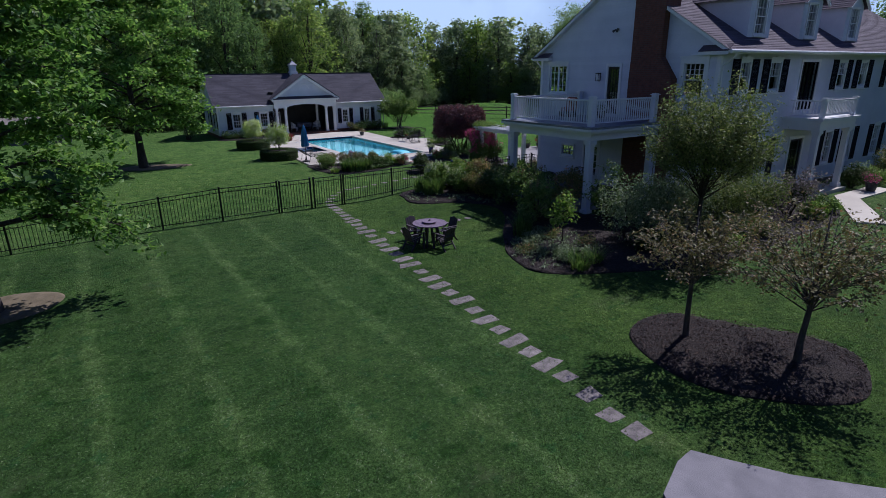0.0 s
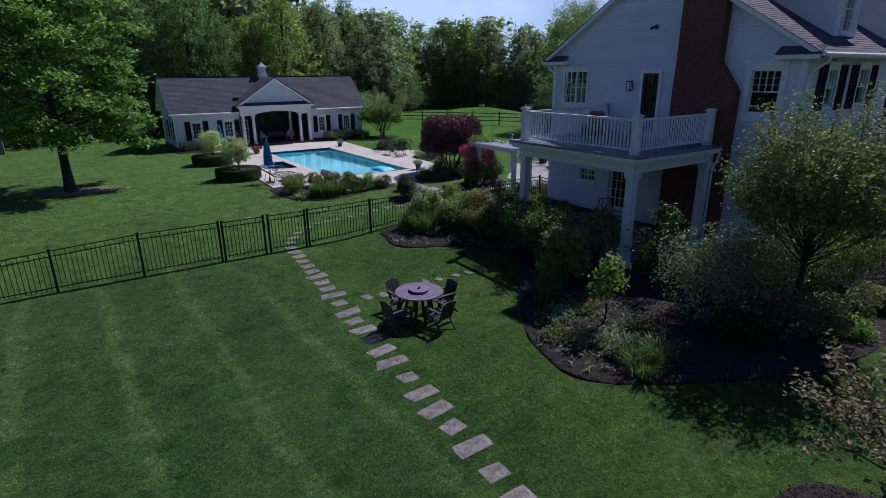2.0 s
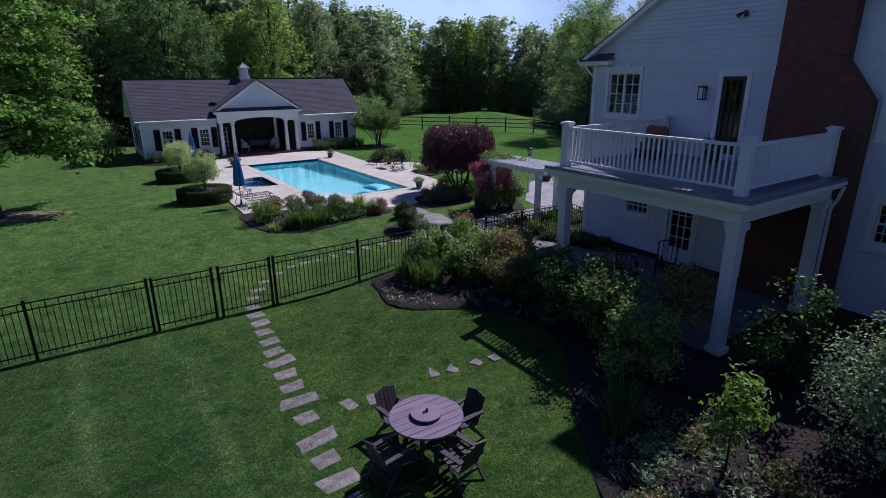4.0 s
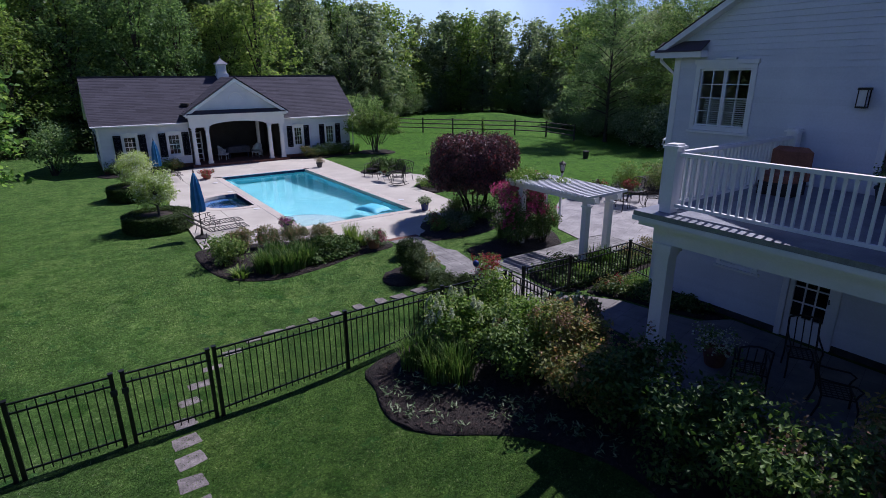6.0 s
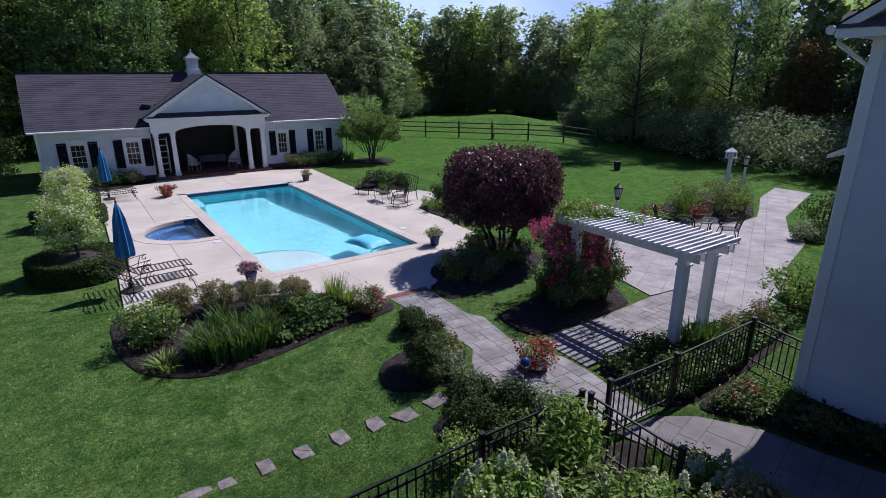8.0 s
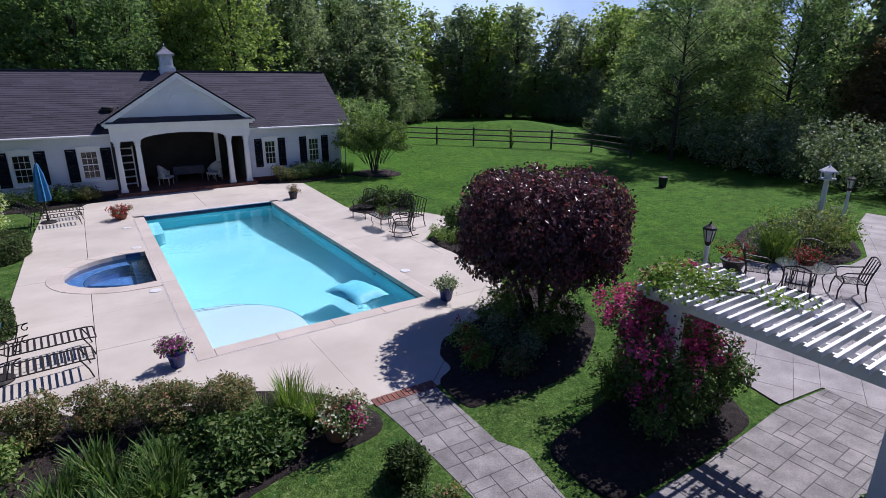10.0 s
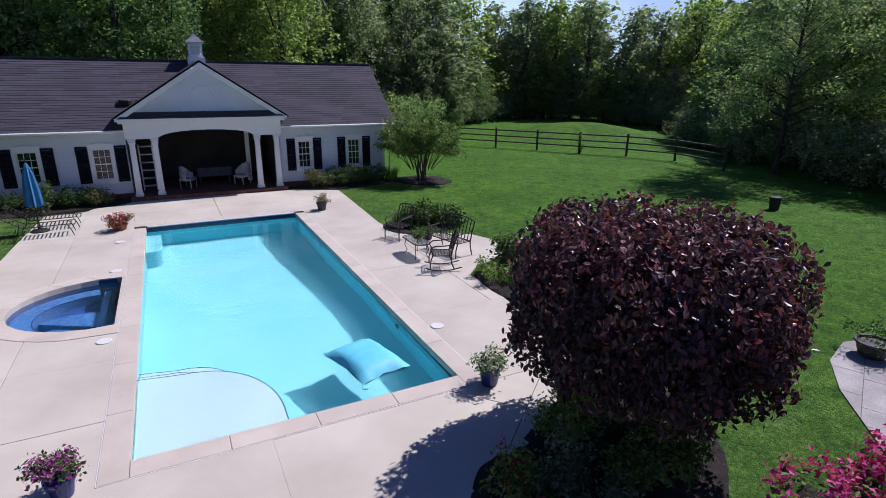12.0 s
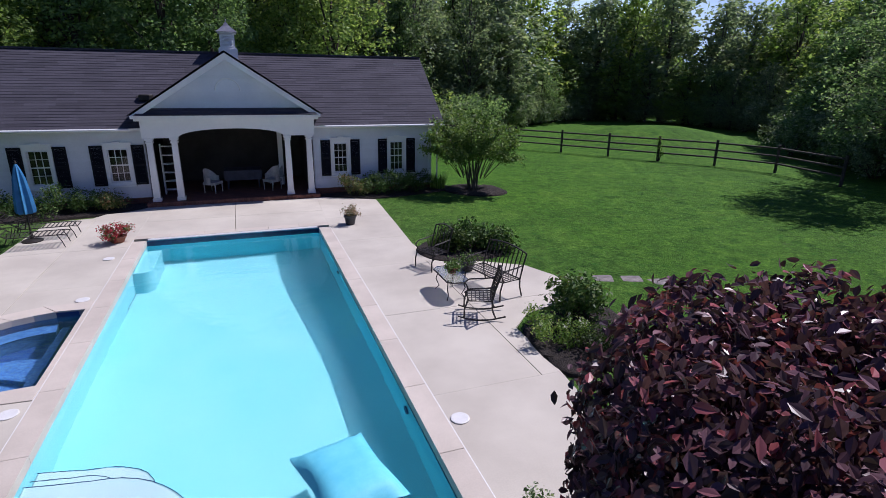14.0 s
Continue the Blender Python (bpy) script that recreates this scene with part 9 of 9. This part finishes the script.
tagged(part("ground_cover", silver_cover([(13.3, 24.4), (13.1, 23.5), (13.4, 22.8), (14.5, 21.8), (15.2, 20.2), (15.6, 20.4), (15.2, 22.2), (14.4, 23.4), (14.0, 24.6)], 900), L_SILVER, None, "low silvery leaf rosettes along the rim of the bed"), "", "ground cover", "", "stuff")

def flower_cones(ob, r, h, n, seed):
    """Dense upright cones of small petals at the ends of the upper shoots."""
    g = np.random.default_rng(seed)
    for k in range(n):
        a, e = g.uniform(0, 2 * np.pi), g.uniform(0.25, 1.0)
        tip = np.array((r * 0.95 * math.cos(a) * math.sqrt(1 - 0.8 * e * e), r * 0.95 * math.sin(a) * math.sqrt(1 - 0.8 * e * e), h * (0.55 + 0.47 * e)))
        t = g.uniform(0, 1, (90, 1))
        turn = g.uniform(0, 2 * np.pi, 90)
        c = tip + np.concatenate([np.cos(turn)[:, None] * 0.065 * (1 - 0.8 * t), np.sin(turn)[:, None] * 0.065 * (1 - 0.8 * t), 0.20 * t - 0.05], 1)
        part("flower_head", Shape().leaves(c, g.normal(size=c.shape) + np.array((0, 0, 0.4)), 0.045, 0.038, g), F_WHITE, ob, "white flower cone" if k == 0 else "")


# the house bed
for k, (x, y, r, h, leaf, fl_, n) in enumerate(((15.1, 24.55, 0.66, 1.2, L_LIGHT, F_WHITE, 26), (16.0, 24.25, 0.5, 0.85, L_POND, F_WHITE, 8), (16.3, 23.3, 0.75, 1.15, L_LIGHT, F_WHITE, 9), (15.5, 23.1, 0.7, 1.0, L_POND, F_DUSTY, 60), (17.5, 23.5, 0.4, 0.9, L_LIGHT, F_WHITE, 10), 
                                               (16.25, 22.45, 0.85, 1.6, L_TAN, F_DUSTY, 900), (17.1, 22.9, 0.6, 1.1, L_TAN, F_DUSTY, 600), (15.7, 21.7, 0.75, 1.15, L_TAN, F_DUSTY, 300), (16.0, 20.9, 0.9, 1.5, L_SHRUB, F_DUSTY, 200), (15.75, 19.5, 0.9, 1.6, L_SHRUB, F_DUSTY, 200), (15.35, 18.3, 0.9, 2.0, L_POND, F_DUSTY, 500), (14.9, 17.0, 0.75, 1.6, L_POND, F_DUSTY, 400), (17.0, 17.6, 0.7, 1.7, L_TAN, F_DUSTY, 500))):
    white = fl_ is F_WHITE
    hb = shrub("hydrangea_bush", x, y, lz(x, y), r, h, 310 + k, leaf, "large hydrangea bush with white flower cones beside the house" if white else "large hydrangea bush with fading flower heads beside the house", "shrub", 3800, 0.092, 15, "hydrangeas", None if white else fl_, 0 if white else n, 0.07)
    if white:
        flower_cones(hb, r, h, n, 700 + k)
for k, (x, y, r, h) in enumerate(((16.78, 25.12, 0.42, 1.2), (16.35, 25.15, 0.35, 0.95))):
    shrub("sweetshrub", x, y, lz(x, y), r, h, 325 + k, L_LIGHT, "loose drooping light green shrub behind the steel fence", "shrub", 1100, 0.13, 8, "fence shrubs", width=0.34)
for k, (x, y) in enumerate(((16.5, 24.5), (16.8, 24.3), (17.6, 24.2), (17.9, 24.5), (17.85, 23.7))):
    blades("fountain_grass", x, y, lz(x, y), 0.32, 0.55, 327 + k, L_BLADE, "thin tuft of grass beside the open gate", 90, 0.008)
for k, (x, y) in enumerate(((14.45, 24.4), (14.3, 23.9), (14.75, 24.0), (14.2, 24.65), (14.6, 23.6))):
    blades("daylily_clump", x, y, lz(x, y), 0.55, 1.05, 330 + k, L_BLADE, "arching clump of daylily leaves", 150, 0.011, "plant", "daylilies")
for k, (x, y) in enumerate(((13.5, 16.3), (13.9, 16.6), (13.2, 13.4), (12.9, 12.9), (13.6, 13.0))):
    blades("ornamental_grass", x, y, lz(x, y), 0.55, 1.0 if k < 2 else 0.55, 335 + k, L_BLADE, "tuft of arching green grass in the house bed", 150, 0.012)
shrub("viburnum_bush", 16.7, 15.3, lz(16.7, 15.3), 0.8, 2.3, 340, L_SHRUB, "tall loose shrub at the balcony column", "shrub", 1500, 0.11, 9)
tree("young_tree", 13.95, 14.75, lz(13.9, 14.7), 1.75, 0.5, 0.6, 341, L_LIGHT, "young yellow-green tree on a thin stem", 520, 0.13, BARK, 6, 0.02)
for k, (x, y, r, h, leaf) in enumerate(((13.1, 15.4, 0.45, 0.35, L_SILVER), (13.6, 15.6, 0.45, 0.35, L_SILVER), (12.8, 14.6, 0.4, 0.35, L_SILVER), (13.3, 14.2, 0.45, 0.35, L_SILVER), (14.2, 15.5, 0.4, 0.3, L_SPIREA), (12.6, 15.0, 0.35, 0.3, L_SPIREA), (14.4, 14.0, 0.5, 0.3, L_SPIREA), (13.0, 13.7, 0.35, 0.3, L_SILVER))):
    shrub("ground_cover_clump", x, y, lz(x, y), r, h, 350 + k, leaf, "low silvery clump in the dark mulch", "plant", 420, 0.07, 5, "ground cover clumps", stems=False, shell=0.3)
for k, (x, y, r, h, leaf) in enumerate(((15.6, 12.4, 0.7, 0.6, L_HEDGE), (16.6, 11.5, 0.8, 0.9, L_RUSSET), (18.2, 11.6, 0.8, 0.6, L_HEDGE), (23.1, 12.1, 1.2, 1.65, L_MAUVE), (24.6, 11.5, 0.5, 0.5, L_LIGHT), (17.4, 11.1, 0.5, 0.45, L_LIGHT), (19.4, 11.2, 0.6, 0.5, L_SPIREA), (23.4, 11.4, 0.5, 0.55, L_LIGHT), (24.4, 11.7, 0.55, 0.6, L_SHRUB), (25.0, 12.8, 0.6, 0.9, L_HEDGE), (23.3, 13.2, 0.7, 0.9, L_HEDGE), (30.6, 13.0, 0.7, 1.1, L_HEDGE), (32.2, 13.0, 0.9, 0.9, L_LIGHT), (34.0, 13.0, 0.9, 1.9, L_SPIREA))):
    shrub("house_shrub", x, y, lz(x, y), r, h, 370 + k, leaf, "dense shrub in the bed before the house", "shrub", 2400, 0.085, 9, "house shrubs")

# clipped hedge behind the dome tree
for k, (pts, h, leaf) in enumerate((([(15.5, 13.5), (16.4, 13.45), (17.3, 13.3), (18.1, 13.1)], 2.1, L_SILVER), ([(18.9, 12.9), (19.7, 12.75), (20.5, 12.6), (21.4, 12.4)], 1.85, L_WILLOW))):
    cx, cy = pts[0]
    hd = thing("clipped_hedge", cx, cy, lz(cx, cy), 0, "tall clipped hedge with silvery leaves before the house", "hedge", "clipped hedges")
    s, lb = Shape(), []
    for j, (x, y) in enumerate(pts):
        limb(s, (x - cx, y - cy, -0.05), (x - cx, y - cy, h * 0.7), 0.04, 0.012, random.Random(j), 0, 4)
        part("stem", s, BARK, hd)
        s = Shape()
        for z in (0.45, 0.62, 0.78):
            for u, v in ((-0.3, -0.42), (0.3, -0.42), (-0.3, 0.42), (0.3, 0.42)):
                lb.append((x - cx + u, y - cy + v, h * z, 0.46, 0.46, h * 0.23))
        lb.append((x - cx, y - cy, h * 0.45, 0.7, 0.8, h * 0.4))
    part("foliage", crown(lb, 15000, 0.075, 0.042, 480 + k, clump=6, shell=0.7), leaf, hd)

# ---- mulch chips and grass ----


ISLAND = smooth_outline([(10.3, 8.2), (10.8, 9.35), (11.75, 9.75), (12.6, 9.4), (13.1, 8.2), (13.75, 6.9), (13.6, 6.0), (12.9, 5.5), (12.2, 5.35), (11.5, 5.7), (10.9, 6.3), (10.35, 7.1)], 3)
HOUSE_BED = [(13.75, 25.35), (13.2, 24.4), (13.0, 23.5), (13.35, 22.7), (14.5, 21.6), (15.1, 20.0), (14.6, 18.6), (13.4, 17.2), (12.75, 16.3), (12.2, 15.5), (11.87, 14.5), (11.78, 13.8), (12.1, 13.2), (12.6, 12.7), (13.4, 12.05), (14.5, 11.25), (15.8, 10.6), (18.0, 10.4), (20.8, 10.5), (24.0, 10.8), (27, 12), (27, 25.3)]
POOL_BED = [(12.15, 34.4), (11.85, 33.2), (12.1, 31.8), (12.8, 31.1), (13.7, 30.85), (14.8, 31.0), (16.1, 31.25), (17.4, 31.3), (17.5, 31.95), (16.6, 32.7), (15.0, 33.6), (14.0, 34.0), (12.9, 34.2)]
WALKS = [[(17.65, 32.2), (17.7, 28.7), (17.0, 28.0), (16.9, 25.3), (24.5, 25.0), (24.4, 28.4), (22.9, 28.5), (23.9, 31.0), (23.7, 32.1), (21.9, 31.0), (20.0, 30.35), (18.95, 30.2), (18.9, 31.0), (20.4, 30.85), (22.1, 31.1), (23.9, 33.0), (23.8, 34.5), (20.5, 34.0)], [(11.9, 34.5), (19, 31.8), (23.4, 35), (23.6, 39), (25.8, 40.5), (25.8, 43), (23.5, 45), (23.6, 52), (12, 52)], [(23.5, 25.5), (40, 28), (40, 36), (26.5, 33.3)]]
nr = np.random.default_rng(77)
for name, poly, n in (("mulch_chips", ISLAND, 6000), ("mulch_chips", HOUSE_BED, 5200), ("mulch_chips", POOL_BED, 1600)):
    xs, ys = [p[0] for p in poly], [p[1] for p in poly]
    pts = nr.uniform((min(xs), min(ys)), (min(max(xs), 16.8), max(ys)), (n * 2, 2))
    pts = [p for p in pts if inside(poly, *p)][:n]
    rise = [0.12 * (1 - min(1.0, math.hypot(p[0] - 12.0, p[1] - 7.5) / 1.75) ** 2) if poly is ISLAND else 0.0 for p in pts]
    c = np.array([(p[0], p[1], lawn_z(p[0], p[1]) + 0.062 + r) for p, r in zip(pts, rise)])
    nn = nr.normal(size=(len(c), 3)) * 0.5
    nn[:, 2] += 1
    tagged(part(name, Shape().leaves(c, nn, *((0.05, 0.022) if poly is ISLAND else (0.07, 0.03)), nr), CHIP, None, "loose dark bark chips on the bed"), "", "bark mulch", "", "stuff")

# blades of grass where the camera passes near
blocked = [ISLAND, HOUSE_BED, POOL_BED] + WALKS
mask = {}


def open_lawn(x, y):
    key = (round(x * 4), round(y * 4))
    if key not in mask:
        mask[key] = not any(inside(p, x, y) for p in blocked)
    return mask[key]


def grass(x0, x1, y0, y1, n, h, w, seed):
    g = np.random.default_rng(seed)
    xy = g.uniform((x0, y0), (x1, y1), (n, 2))
    fade = g.uniform(0, 1, n)
    keep = np.array([open_lawn(*p) and f > 0.9 * max(ease(p[1], 29, 40), ease(-p[0], 0, 8)) for p, f in zip(xy, fade)])
    xy = xy[keep]
    z = np.array([lawn_z(*p) for p in xy])
    n = len(xy)
    patch = np.array([noise.noise((p[0] * 0.9, p[1] * 0.9, 4)) for p in xy])
    hh = h * g.uniform(0.5, 1.3, n) * (1 + 0.5 * patch)
    a = g.uniform(0, 2 * np.pi, n)
    lean = g.uniform(1.0, 2.6, n) * hh
    b = g.uniform(0, 2 * np.pi, n)
    p0 = np.stack([xy[:, 0] - np.cos(a) * w, xy[:, 1] - np.sin(a) * w, z - 0.01], 1)
    p1 = np.stack([xy[:, 0] + np.cos(a) * w, xy[:, 1] + np.sin(a) * w, z - 0.01], 1)
    p2 = np.stack([xy[:, 0] + np.cos(b) * lean, xy[:, 1] + np.sin(b) * lean, z + hh], 1)
    s = Shape()
    s.v = np.stack([p0, p1, p2], 1).reshape(-1, 3).tolist()
    s.f = np.arange(3 * n).reshape(-1, 3).tolist()
    tagged(part("grass", s, L_GRASS, None, "short mown lawn grass blades"), "", "grass", "", "stuff")


grass(-8, 16, 4, 27.0, 230000, 0.022, 0.011, 5)
grass(-6, 20, 27.0, 40, 130000, 0.022, 0.012, 6)
